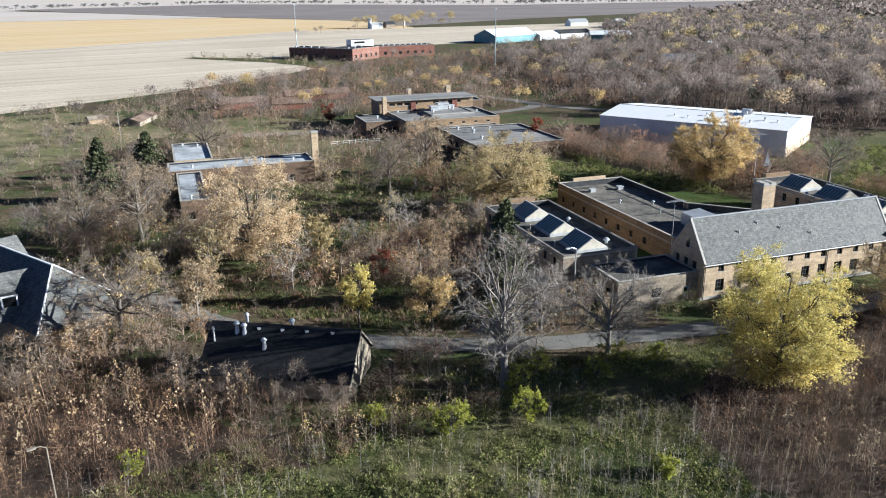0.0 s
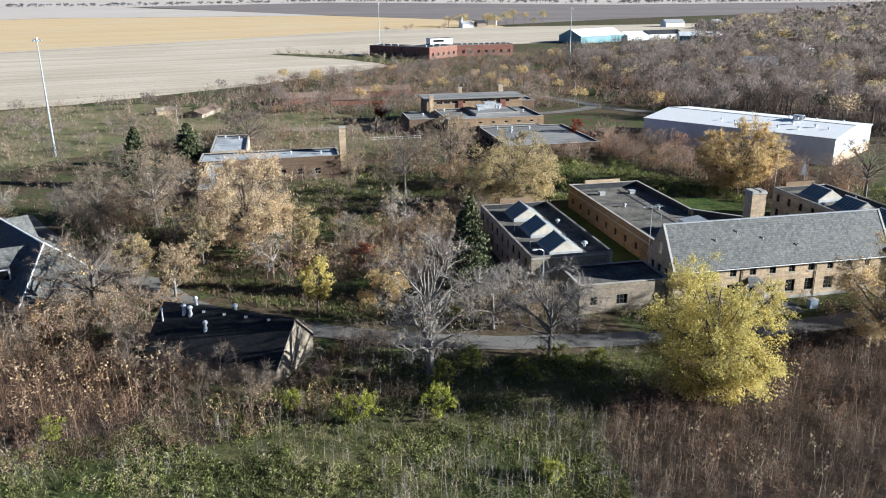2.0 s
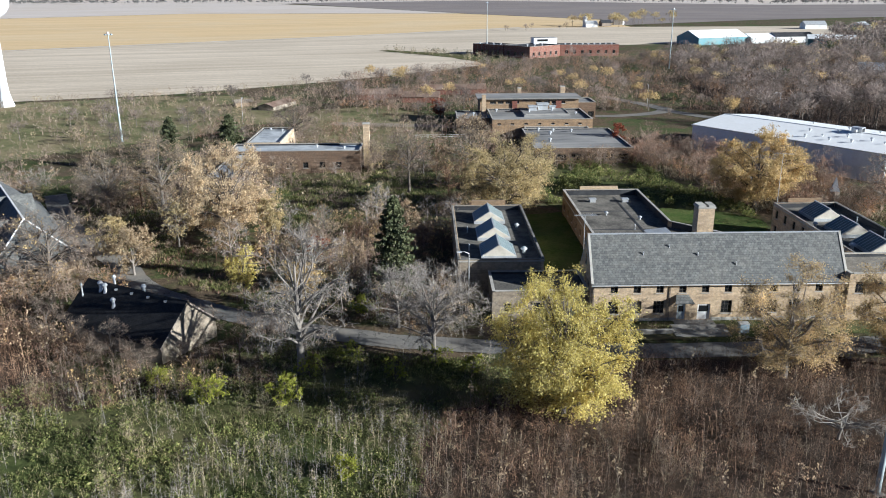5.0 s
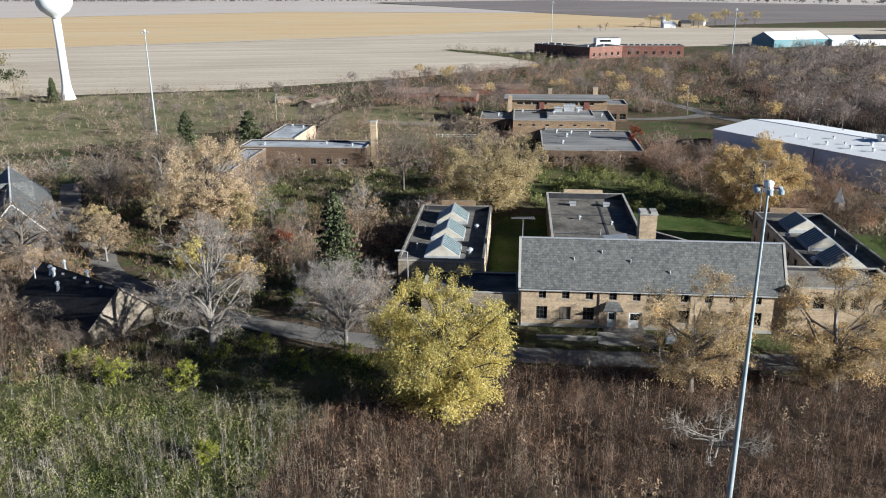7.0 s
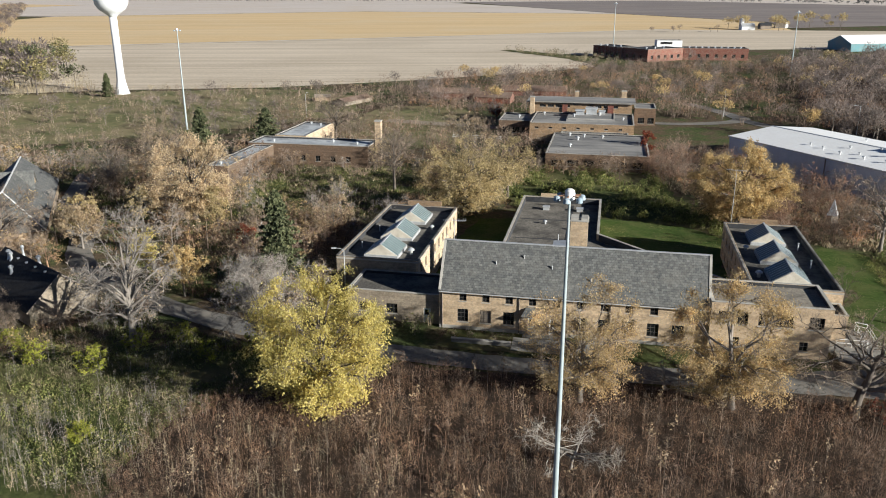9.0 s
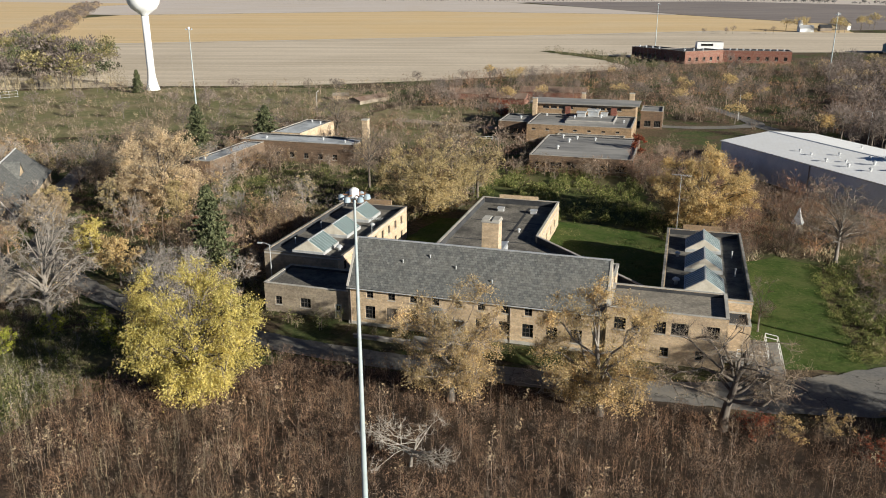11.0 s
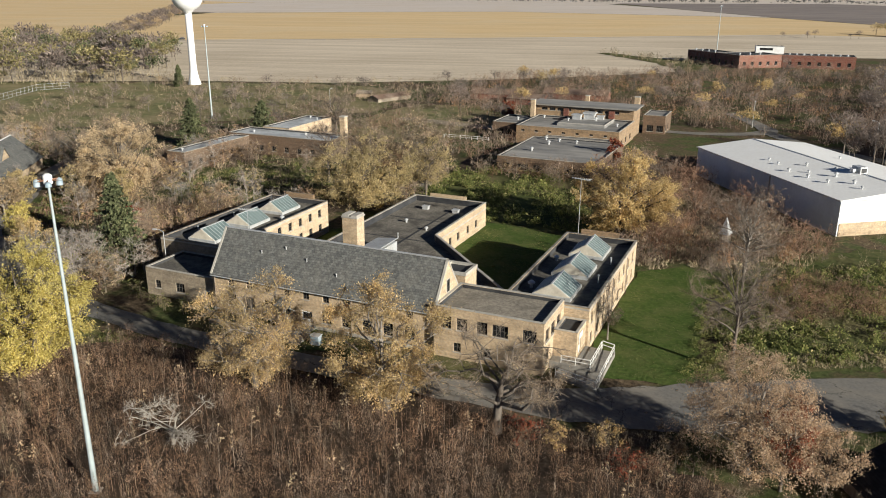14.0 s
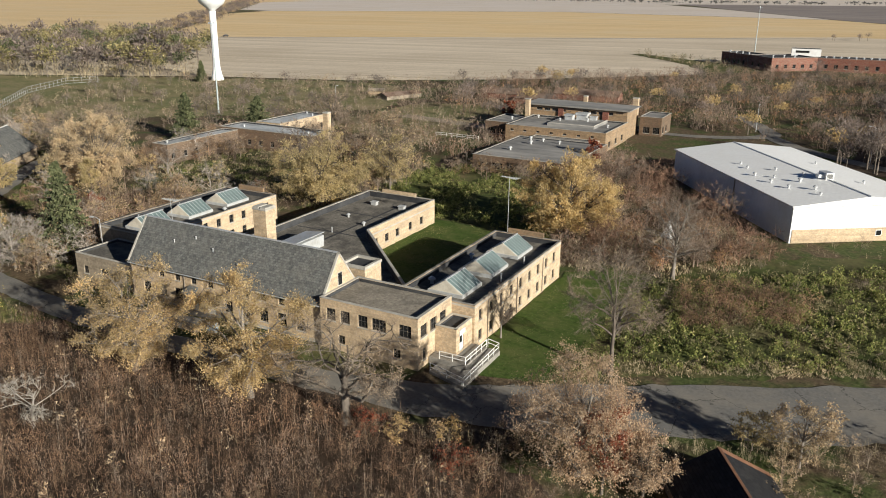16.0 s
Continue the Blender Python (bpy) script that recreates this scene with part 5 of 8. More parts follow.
def slate_house():
    """Large brick house with steep slate roofs and dormers, half out of view."""
    h = gabled("brick_house", "large brick house with a steep grey slate roof and white-trimmed dormers", "house", (-40.4, 136.1), -56.5, 33.5, 13, 2.8, 8.1, M_BRICK, M_SLATE)
    part("ridge_cap", boxes((-0.3, 33.8, 6.36, 6.64, 8.25, 8.4)), M_WHITE, h)
    L, W = 33.8, 13.0
    for pts in ([(L + 7.5, -0.4, 2.5), (L + 7.5, W + 0.4, 2.5), (L - 0.1, W / 2, 8.32)], [(L - 0.1, -0.4, 2.5), (L + 7.5, -0.4, 2.5), (L - 0.1, W / 2, 8.32)], [(L + 7.5, W + 0.4, 2.5), (L - 0.1, W + 0.4, 2.5), (L - 0.1, W / 2, 8.32)]):
        part("hip_roof", sheet(pts, 0.12), M_SLATE, h)
    for y in (-0.4, W + 0.4):
        part("hip_cap", pipe([(L + 7.5, y, 2.55), (L - 0.1, W / 2, 8.4)], [0.12, 0.12], 6), M_WHITE, h)
    part("end_wall", boxes((L - 0.2, L + 7.0, 0.1, W - 0.1, 0, 2.4)), M_BRICK, h)
    for u in (16, 21, 26):
        d = part("dormer", boxes((u, u + 1.9, 1.6, 5.0, 4.3, 5.7)), M_SLATE, h, "arched slate dormer with white trim")
        part("trim", boxes((u - 0.1, u + 2.0, 1.52, 1.59, 5.6, 5.8), (u - 0.1, u + 0.1, 1.52, 1.59, 4.2, 5.6), (u + 1.8, u + 2.0, 1.52, 1.59, 4.2, 5.6)), M_WHITE, d)
        part("pane", boxes((u + 0.2, u + 1.7, 1.54, 1.59, 4.4, 5.5)), M_DARKGLASS, d)
    g = gabled("brick_house", "brick cross wing with a slate roof and white-trimmed dormer", "house", (-37.0, 113.2), 33.5, 25, 12, 2.8, 8.2, M_BRICK, M_SLATE)
    g.location = (-40.8, 109.6, 0)
    w = gabled("brick_house", "brick house wing with a dark shaded slate roof", "house", (-46, 101.5), 14, 29, 11, 3.0, 7.4, M_BRICK, M_SLATE)
    for u in (19.0, 24.5):
        d = part("dormer", boxes((u, u + 1.8, 1.2, 3.6, 4.0, 5.6)), M_SLATE, w, "slate dormer with dark window")
        part("trim", boxes((u - 0.1, u + 1.9, 1.12, 1.19, 5.5, 5.7), (u - 0.1, u + 0.1, 1.12, 1.19, 4.0, 5.5), (u + 1.7, u + 1.9, 1.12, 1.19, 4.0, 5.5)), M_WHITE, d)
        part("pane", boxes((u + 0.2, u + 1.6, 1.14, 1.19, 4.2, 5.4)), M_DARKGLASS, d)


def dark_hut():
    """Half-hidden hut whose ridge runs away from the service yard."""
    s = gabled("hut", "small hut with a black shingle roof and rusty flashing", "shed", (165.2, 66.5), 119.5, 18, 9, 1.6, 4.1, M_WOOD, M_DARKSHINGLE)
    part("flashing", sheet([(17.6, 4.5, 4.34), (18.34, 4.5, 4.34), (18.34, -0.4, 1.62), (17.6, -0.4, 1.62)][::-1], 0.03), M_RUST, s, "rusty flashing strip")
    part("ridge_cap", boxes((-0.3, 18.3, 4.38, 4.62, 4.27, 4.34)), M_RUST, s, "rusty ridge flashing")


def wire_fence(points, height=2.6):
    f = thing("fence", "tall grey wire fence with metal posts and rails", "fence")
    for a, b in zip(points, points[1:]):
        a, b = Vector((*a, ground_height(a[1]))), Vector((*b, ground_height(b[1])))
        k = int((b - a).length / 3.2)
        for i in range(k + 1):
            p = a.lerp(b, i / k)
            part("post", pipe([p, p + Vector((0, 0, height))], [0.07, 0.06], 6), M_METAL, f)
        for h in (0.2, height * 0.5, height - 0.05):
            part("rail", pipe([a + Vector((0, 0, h)), b + Vector((0, 0, h))], [0.05, 0.05], 5), M_METAL, f)


def small_turret():
    t = thing("well_house", "little wooden well house with a pointed grey roof", "well house")
    part("body", boxes((-0.75, 0.75, -0.75, 0.75, 0, 2.3)), M_STUCCO, t)
    part("roof", lathe([(1.35, 2.25), (1.3, 2.35), (0.7, 3.5), (0.06, 5.2)], 4), M_METAL, t, "pointed sheet-metal roof")
    part("door", boxes((-0.35, 0.35, -0.8, -0.752, 0.1, 1.9)), M_WOOD, t)
    t.matrix_world = pose(131.8, 148.2, 0, 0, 0, 25)


def field_car():
    c = thing("car", "dark parked car on the farm road", "car")
    part("body", boxes((-2.3, 2.3, -0.9, 0.9, 0.35, 0.95)), M_TAR, c)
    part("cabin", solid([(-1.3, -0.8), (1.5, -0.8), (1.5, 0.8), (-1.3, 0.8)], 0.95, 1.5), M_DARKGLASS, c)
    for x in (-1.45, 1.45):
        for y in (-0.92, 0.72):
            part("wheel", boxes((x - 0.3, x + 0.3, y, y + 0.2, 0.0, 0.62)), M_TAR, c)
    c.matrix_world = pose(-314, 519, ground_height(519) + 0.3, 0, 0, 33)


def verge_bin():
    b = thing("utility_box", "small blue-grey metal utility box on the verge", "utility box")
    part("body", boxes((-0.6, 0.6, -0.45, 0.45, 0, 1.2)), M_FLOOD, b)
    part("lid", boxes((-0.65, 0.65, -0.5, 0.5, 1.2, 1.28)), M_METAL, b)
    b.location = (88.3, 83.6, 0.05)


def farmstead():
    gabled("barn", "teal sheet-metal barn with a pale roof", "barn", (240, 566), 22, 44, 24, 5, 9.6, M_TEAL, M_STEELWHITE)
    gabled("shed", "pale sheet-metal shed on the farm", "shed", (283, 580), 12, 20, 16, 4, 6.5, M_STEELWALL, M_STEELWHITE)
    gabled("shed", "white farm shed with a dark roof", "shed", (303, 584), 8, 30, 14, 4.5, 7, M_WHITE, M_TAR)
    gabled("shed", "grey-green sheet-metal farm shed", "shed", (308, 545), -20, 30, 15, 5.5, 8, M_TEAL, M_STEELWALL)
    gabled("farmhouse", "white wooden farmhouse among trees", "house", (250, 838), 70, 14, 9, 6, 9.5, M_WHITE, M_TAR, row_of(3, 1.5, 4, 1.2, 1, 2.8))
    gabled("farmhouse", "small pale blue farmhouse", "house", (205, 800), 10, 12, 9, 3.5, 6, M_STEELWALL, M_METAL)
    gabled("farmhouse", "low dark wooden farmhouse", "house", (224, 816), 10, 10, 8, 3.5, 6, M_WOOD, M_TAR)
    s = thing("silo", "slim white grain silo", "silo")
    part("drum", lathe([(2.2, 0), (2.2, 9), (1.6, 9.8), (0.3, 10.4)], 16), M_WHITE, s)
    s.location = (206, 812, ground_height(812))
    gabled("far_house", "white house between trees", "house", (246, 360), -30, 16, 10, 4, 7.5, M_WHITE, M_METAL)
    gabled("far_house", "white house between trees", "house", (330, 430), 20, 9, 8, 4, 7, M_WHITE, M_WHITE)
    gabled("far_house", "pale blue house far off", "house", (400, 750), 0, 20, 12, 4, 7, M_STEELWALL, M_METAL)
    gabled("far_house", "pale blue house far off", "house", (430, 705), 40, 18, 12, 5, 8, M_TEAL, M_METAL)
    for x, y, L, t in ((20, 305, 18, 8), (38, 298, 14, -5), (46, 318, 26, 4)):
        gabled("ruined_house", "abandoned red-roofed house overgrown with thicket", "house", (x, y), t, L, 8, 2.2, 3.8, M_REDBRICK, M_OLDRUST)
    gabled("ruined_house", "long abandoned brick row with a broken roof", "house", (-8, 279), 72, 18, 6, 1.5, 2.5, M_STUCCO, M_OLDRUST)
    gabled("ruined_house", "collapsed brick hut with a pale roof", "house", (-24, 290), 20, 6, 4, 1.5, 2.3, M_BRICK, M_STUCCO)


def water_tower():
    t = thing("water_tower", "white water tower with a ball tank on a flared stem", "water tower")
    part("tank", lathe([(1.4, 30.8), (1.9, 31.6), (3.4, 32.7), (5.2, 34.0), (6.4, 36.0), (6.8, 38.2), (6.4, 40.6), (5.2, 42.6), (3.4, 44.0), (1.4, 44.8), (0.2, 45.0)], 40), M_TOWER, t, smooth=True)
    part("stem", lathe([(3.1, -0.3), (2.9, 0.6), (2.3, 2.6), (1.75, 5.5), (1.55, 9.0), (1.5, 20.0), (1.5, 31.0)], 32), M_TOWER, t, smooth=True)
    part("door", boxes((-0.5, 0.5, -3.05, -2.5, 0.3, 2.4)), M_METAL, t)
    t.location = (-111.5, 295.5, ground_height(295))


def light_mast(x, y, height, turn=0.0, foot=0.34):
    m = thing("light_mast", "tall tapered grey steel mast with a ring of floodlights", "light mast", "tall floodlight masts")
    part("pole", lathe([(foot, -0.2), (foot * 0.95, 1.0), (foot * 0.35, height - 0.6), (foot * 0.35, height)], 14), M_MAST, m, smooth=True)
    part("hub", lathe([(0.24, height - 0.3), (0.36, height - 0.2), (0.36, height + 0.45), (0.15, height + 0.6)], 16), M_WHITE, m, "white cylindrical head")
    for i in range(6):
        a = i * math.tau / 6
        f = part("floodlight", lathe([(0.08, 0.26), (0.22, 0.18), (0.26, -0.12), (0.2, -0.16)], 12, (0.95 * math.cos(a), 0.95 * math.sin(a), height - 0.15)), M_FLOOD, m, "blue-grey floodlight drum")
        part("arm", pipe([(0.3 * math.cos(a), 0.3 * math.sin(a), height + 0.1), (0.85 * math.cos(a), 0.85 * math.sin(a), height + 0.08)], [0.05, 0.05], 6), M_RUST, f)
    part("base_plate", boxes((-0.5, 0.5, -0.5, 0.5, 0, 0.1)), M_CONCRETE, m)
    m.matrix_world = pose(x, y, ground_height(y), 0, 0, turn)


def street_lamp(x, y, height=6.5, turn=0.0, reach=1.2, mat=None):
    mat = mat or M_METAL
    s = thing("street_lamp", "thin grey street lamp with a curved arm", "street lamp", "street lamps")
    part("pole", lathe([(0.09, -0.1), (0.055, height)], 8), mat, s)
    part("arm", pipe([(0, 0, height - 0.05), (reach * 0.5, 0, height + 0.25), (reach, 0, height + 0.3)], [0.045, 0.04, 0.035], 6), mat, s)
    part("head", boxes((reach - 0.1, reach + 0.6, -0.16, 0.16, height + 0.2, height + 0.36)), mat, s)
    s.matrix_world = pose(x, y, ground_height(y), 0, 0, turn)


warehouse(), shed(), low_building(), far_building(), red_building(), slate_house(), dark_hut(), farmstead(), water_tower()
light_mast(87.05, 48.85, 28.75, 20, 0.27)
light_mast(-41.9, 222.5, 30.6, 0)
light_mast(89.0, 552, 30.2, 40)
light_mast(174.3, 412, 30.0, 10)
wire_fence([(-104, 178), (-116, 191), (-145, 222), (-158, 250), (-152, 262)]), small_turret(), field_car(), verge_bin()
street_lamp(161.0, 245.0, 9.5, 170)
street_lamp(-12.6, 66.4, 6.4, 200, 0.9, M_WOOD)
street_lamp(53.2, 95.6, 7.2, 190)
street_lamp(-13, 252, 8, 90)
street_lamp(128, 281, 8, 90)

# ---- plants ----
def raw_mesh(name, verts, tris):
    me = bpy.data.meshes.new(name)
    verts, tris = np.asarray(verts, np.float32), np.asarray(tris, np.int32)
    me.vertices.add(len(verts))
    me.vertices.foreach_set("co", verts.ravel())
    me.loops.add(tris.size)
    me.loops.foreach_set("vertex_index", tris.ravel())
    me.polygons.add(len(tris))
    me.polygons.foreach_set("loop_start", np.arange(0, tris.size, 3, dtype=np.int32))
    me.polygons.foreach_set("loop_total", np.full(len(tris), 3, np.int32))
    me.update(calc_edges=True)
    return me


def unit(v):
    return v / np.maximum(np.linalg.norm(v, axis=-1, keepdims=True), 1e-9)


def sphere_ways(rng, n):
    return unit(rng.normal(size=(n, 3)))


def cones(p0, p1, r0, r1, sides=3):
    """Tapered limbs between points, as open prisms."""
    d = unit(p1 - p0)
    ref = np.where(np.abs(d[:, 2:3]) < 0.9, np.array([[0, 0, 1.0]]), np.array([[1.0, 0, 0]]))
    a = unit(np.cross(d, ref))
    b = np.cross(d, a)
    n = len(p0)
    ang = np.arange(sides) * math.tau / sides
    ring = np.cos(ang)[None, :, None] * a[:, None] + np.sin(ang)[None, :, None] * b[:, None]
    low, top = p0[:, None] + ring * r0[:, None, None], p1[:, None] + ring * r1[:, None, None]
    v = np.concatenate([low, top], 1).reshape(-1, 3)
    k = np.arange(sides)
    k2 = (k + 1) % sides
    t = np.concatenate([np.stack([k, k2, k2 + sides], 1), np.stack([k, k2 + sides, k + sides], 1)])
    return v, (t[None] + (np.arange(n) * 2 * sides)[:, None, None]).reshape(-1, 3)


def blades(rng, p, d, width):
    """Thin tapered slivers from p along d."""
    s = unit(np.cross(d, sphere_ways(rng, len(p)))) * (np.broadcast_to(width, (len(p),)) / 2)[:, None]
    v = np.stack([p - s, p + s, p + d], 1).reshape(-1, 3)
    return v, np.arange(len(v)).reshape(-1, 3)


def leaves(rng, p, size):
    """Small pointed leaves or leaf tufts, turned every way."""
    a = unit(sphere_ways(rng, len(p)) * 0.75 + np.array([0, 0, -0.6]))
    b = unit(np.cross(a, sphere_ways(rng, len(p))))
    s = np.broadcast_to(size, (len(p),))[:, None]
    v = np.stack([p - a * s * 0.5 - b * s * 0.38, p - a * s * 0.5 + b * s * 0.38, p + a * s * 0.55], 1).reshape(-1, 3)
    return v, np.arange(len(v)).reshape(-1, 3)


def joined(pieces):
    vs, ts, k = [], [], 0
    for v, t in pieces:
        vs.append(v), ts.append(t + k)
        k += len(v)
    return (np.concatenate(vs), np.concatenate(ts)) if vs else (np.zeros((0, 3)), np.zeros((0, 3), int))


def grow(seed, height, spread, trunk=0.25, radius=0.3, limbs=14, subs=9, twigs=18, twig_length=1.0, twig_width=0.03, leaf_count=0, leaf_size=0.3, crook=0.12, base_low=0.0, lobes=0.35, lean=0.0, light=False, skirt=0.12, taper=0.0):
    """A broad-leaved tree: trunk, crooked limbs, side branches, twigs and leaves inside an uneven crown."""
    rng = np.random.default_rng(seed)
    z0 = height * trunk
    lowest = height * max(0.06, trunk - base_low)
    centre = np.array([lean * spread, 0, (lowest + height) / 2])
    axes = np.array([spread, spread, (height - lowest) / 2])
    nb = 17 if limbs >= 18 else 9
    # billows spread evenly round the crown, each a little off its place
    k = (np.arange(nb) + 0.5) / nb
    turn = np.arange(nb) * 2.39996 + rng.uniform(0, math.tau)
    up = 1 - 2 * k
    bump = np.column_stack([np.sqrt(1 - up ** 2) * np.cos(turn), np.sqrt(1 - up ** 2) * np.sin(turn), up]) + rng.normal(0, 0.14, (nb, 3))
    bump[:, 2] = bump[:, 2] * 0.85 + skirt
    bump = unit(bump)[rng.permutation(nb)]
    reach = rng.uniform(0.7, 1.0, nb)

    def shell(way):
        """How far the uneven crown reaches in a direction."""
        return 1 - lobes + lobes * (np.clip((way @ bump.T - 0.62) / 0.3, 0, 1) * reach).max(1)

    wood, fine, leaf = [], [], []
    # trunk
    tz = np.linspace(0, height * 0.72, 7)
    wob = np.cumsum(rng.normal(0, crook * 0.35, (7, 2)), 0) * np.linspace(0, 1, 7)[:, None] * spread * 0.25
    tp = np.column_stack([wob[:, 0] + centre[0] * tz / height, wob[:, 1], tz])
    tp[0, :2] = 0
    tr = radius * np.array([1.35, 1.0, 0.85, 0.68, 0.5, 0.32, 0.14])
    wood.append(cones(tp[:-1], tp[1:], tr[:-1], tr[1:], 7) if not light else cones(tp[[0, 3]], tp[[3, 6]], tr[[0, 3]], tr[[3, 6]], 3))
    # limbs
    way = unit(bump[np.arange(limbs) % nb] + rng.normal(0, 0.16, (limbs, 3)))
    ends = centre + way * axes * (shell(way) * rng.uniform(0.8, 1.0, limbs))[:, None]
    sz = np.clip(lowest + (ends[:, 2] - lowest) * rng.uniform(0.3, 0.6, limbs), z0 * 0.75, height * 0.68)
    st = np.stack([np.interp(sz, tp[:, 2], tp[:, k]) for k in range(3)], 1)
    sr = np.interp(sz, tp[:, 2], tr) * 0.62
    ctrl = (st + ends) / 2 + np.column_stack([rng.normal(0, crook, (limbs, 2)) * spread, rng.uniform(0.02, 0.22, limbs) * height])
    ts = np.linspace(0, 1, 6)
    path = (1 - ts)[None, :, None] ** 2 * st[:, None] + 2 * (ts * (1 - ts))[None, :, None] * ctrl[:, None] + ts[None, :, None] ** 2 * ends[:, None]
    path[:, 1:] += rng.normal(0, crook * 0.22 * spread / 3, path[:, 1:].shape)
    lr = sr[:, None] * np.array([1, 0.78, 0.58, 0.42, 0.26, 0.1])
    if light:
        wood.append(blades(rng, path[:, 0], path[:, 3] - path[:, 0], lr[:, 0] * 1.8))
        wood.append(blades(rng, path[:, 2], path[:, 5] - path[:, 2], lr[:, 2] * 2.0))
    else:
        wood.append(cones(path[:, :-1].reshape(-1, 3), path[:, 1:].reshape(-1, 3), lr[:, :-1].ravel(), lr[:, 1:].ravel(), 4))
    # side branches
    n = limbs * subs
    li, lt = np.repeat(np.arange(limbs), subs), rng.uniform(0.25, 1.0, n) * 5
    i0 = np.minimum(lt.astype(int), 4)
    f = (lt - i0)[:, None]
    b0 = path[li, i0] * (1 - f) + path[li, i0 + 1] * f
    bw = unit(unit(b0 - centre) * 0.7 + sphere_ways(rng, n) + np.array([0, 0, 0.15]))
    b2 = b0 + bw * (rng.uniform(0.22, 0.5, n) * min(spread, height * 0.5))[:, None]
    rel = (b2 - centre) / axes
    dist = np.linalg.norm(rel, axis=1)
    lim = shell(unit(rel)) * rng.uniform(0.82, 1.12, n)
    b2 = np.where((dist > lim)[:, None], centre + rel * (lim / np.maximum(dist, 1e-6))[:, None] * axes, b2)
    b2[:, 2] = np.maximum(b2[:, 2], 0.25)
    b1 = (b0 + b2) / 2 + rng.normal(0, crook * 0.5, (n, 3))
    br = np.maximum(radius * 0.16 * rng.uniform(0.6, 1.0, n), twig_width * 0.6)
    if light:
        fine.append(blades(rng, b0, b2 - b0, br * 2))
    else:
        wood.append(cones(np.concatenate([b0, b1]), np.concatenate([b1, b2]), np.concatenate([br, br * 0.6]), np.concatenate([br * 0.6, br * 0.25]), 3))
    # twigs
    m = n * twigs
    bi, bt = np.repeat(np.arange(n), twigs), rng.uniform(0.15, 1.0, (m, 1))
    t0 = np.where(bt < 0.5, b0[bi] + (b1 - b0)[bi] * bt * 2, b1[bi] + (b2 - b1)[bi] * (bt * 2 - 1))
    tw = unit(unit((b2 - b0)[bi]) * 0.7 + sphere_ways(rng, m) * 0.9 + np.array([0, 0, 0.2]))
    td = tw * (rng.uniform(0.4, 1.0, m) * twig_length)[:, None]
    fine.append(blades(rng, t0, td, twig_width * rng.uniform(0.7, 1.2, m)))
    if leaf_count:
        part_n = leaf_count // 2
        k = rng.integers(0, m, part_n)
        lp = t0[k] + td[k] * rng.uniform(0.2, 1.1, (part_n, 1)) + rng.normal(0, 0.12 * twig_length, (part_n, 3))
        # the rest in clumps over the crown's billows
        c = max(8, min(n, leaf_count // 30))
        mid = (b1 * 0.35 + b2 * 0.65)[rng.permutation(n)[:c]]
        j = rng.integers(0, c, leaf_count - part_n)
        clump = rng.uniform(0.035, 0.095, c) * min(spread, height * 0.5)
        lp = np.concatenate([lp, mid[j] + rng.normal(0, 1, (len(j), 3)) * clump[j][:, None] * np.array([1, 1, 0.55])])
        lp[:, 2] = np.maximum(lp[:, 2], 0.2)
        leaf.append(leaves(rng, lp, leaf_size * rng.uniform(0.6, 1.25, leaf_count)))

    def narrowed(piece):
        # wide skirts and a narrower top
        v, t = piece
        if taper and len(v):
            v = v.copy()
            v[:, :2] *= np.clip(1 - taper * (v[:, 2:3] - centre[2]) / axes[2], 0.2, 1.5)
        return v, t

    return narrowed(joined(wood)), narrowed(joined(fine)), narrowed(joined(leaf))


def tree(name, x, y, label, wood_mat, twig_mat, leaf_mat=None, category="tree", group="", turn=0.0, **how):
    t = thing(name, label, category, group)
    w, f, l = grow(**how)
    part_of_mesh("trunk", raw_mesh("trunk", *w), wood_mat, t)
    part_of_mesh("twig_crown", raw_mesh("twig_crown", *f), twig_mat, t)
    if leaf_mat and len(l[1]):
        part_of_mesh("crown", raw_mesh("crown", *l), leaf_mat, t)
    t.matrix_world = pose(x, y, ground_height(y) - 0.05, 0, 0, turn)
    return t


def conifer(x, y, height, spread, seed):
    rng = np.random.default_rng(seed)
    t = thing("conifer", "dark green conifer with drooping layered boughs", "tree", "conifers")
    part_of_mesh("trunk", raw_mesh("trunk", *cones(np.array([[0, 0, 0.0]]), np.array([[0, 0, height * 0.97]]), np.array([height * 0.018]), np.array([0.02]), 8)), M_BARK, t)
    tiers, per, tufts = 24, 12, 34
    n = tiers * per
    lev = np.repeat(np.linspace(0.06, 0.97, tiers), per) + rng.normal(0, 0.012, n)
    ang = rng.uniform(0, math.tau, n)
    reach = spread * (1 - lev) ** 0.85 * rng.uniform(0.5, 1.15, n) + 0.25
    out = np.column_stack([np.cos(ang), np.sin(ang), np.full(n, -0.28) + 0.5 * lev])
    p0 = np.column_stack([np.zeros(n), np.zeros(n), lev * height])
    p1 = p0 + out * reach[:, None]
    wood = cones(p0, p1, np.full(n, 0.05), np.full(n, 0.015), 3)
    part_of_mesh("boughs", raw_mesh("bough_set", *wood), M_BARK, t).name = "bough_frame"
    k = np.repeat(np.arange(n), tufts)
    f = rng.uniform(0.12, 1.05, (len(k), 1)) ** 0.8
    side = np.column_stack([-np.sin(ang), np.cos(ang), np.zeros(n)])[k]
    at = p0[k] + (p1 - p0)[k] * f + side * (rng.normal(0, 0.22, (len(k), 1)) * reach[k][:, None] * (1.1 - f)) + rng.normal(0, 0.08, (len(k), 3))
    part_of_mesh("crown", raw_mesh("crown", *leaves(rng, at, 0.5 * rng.uniform(0.6, 1.2, len(k)))), M_NEEDLE, t)
    t.matrix_world = pose(x, y, ground_height(y) - 0.05, 0, 0, 0)


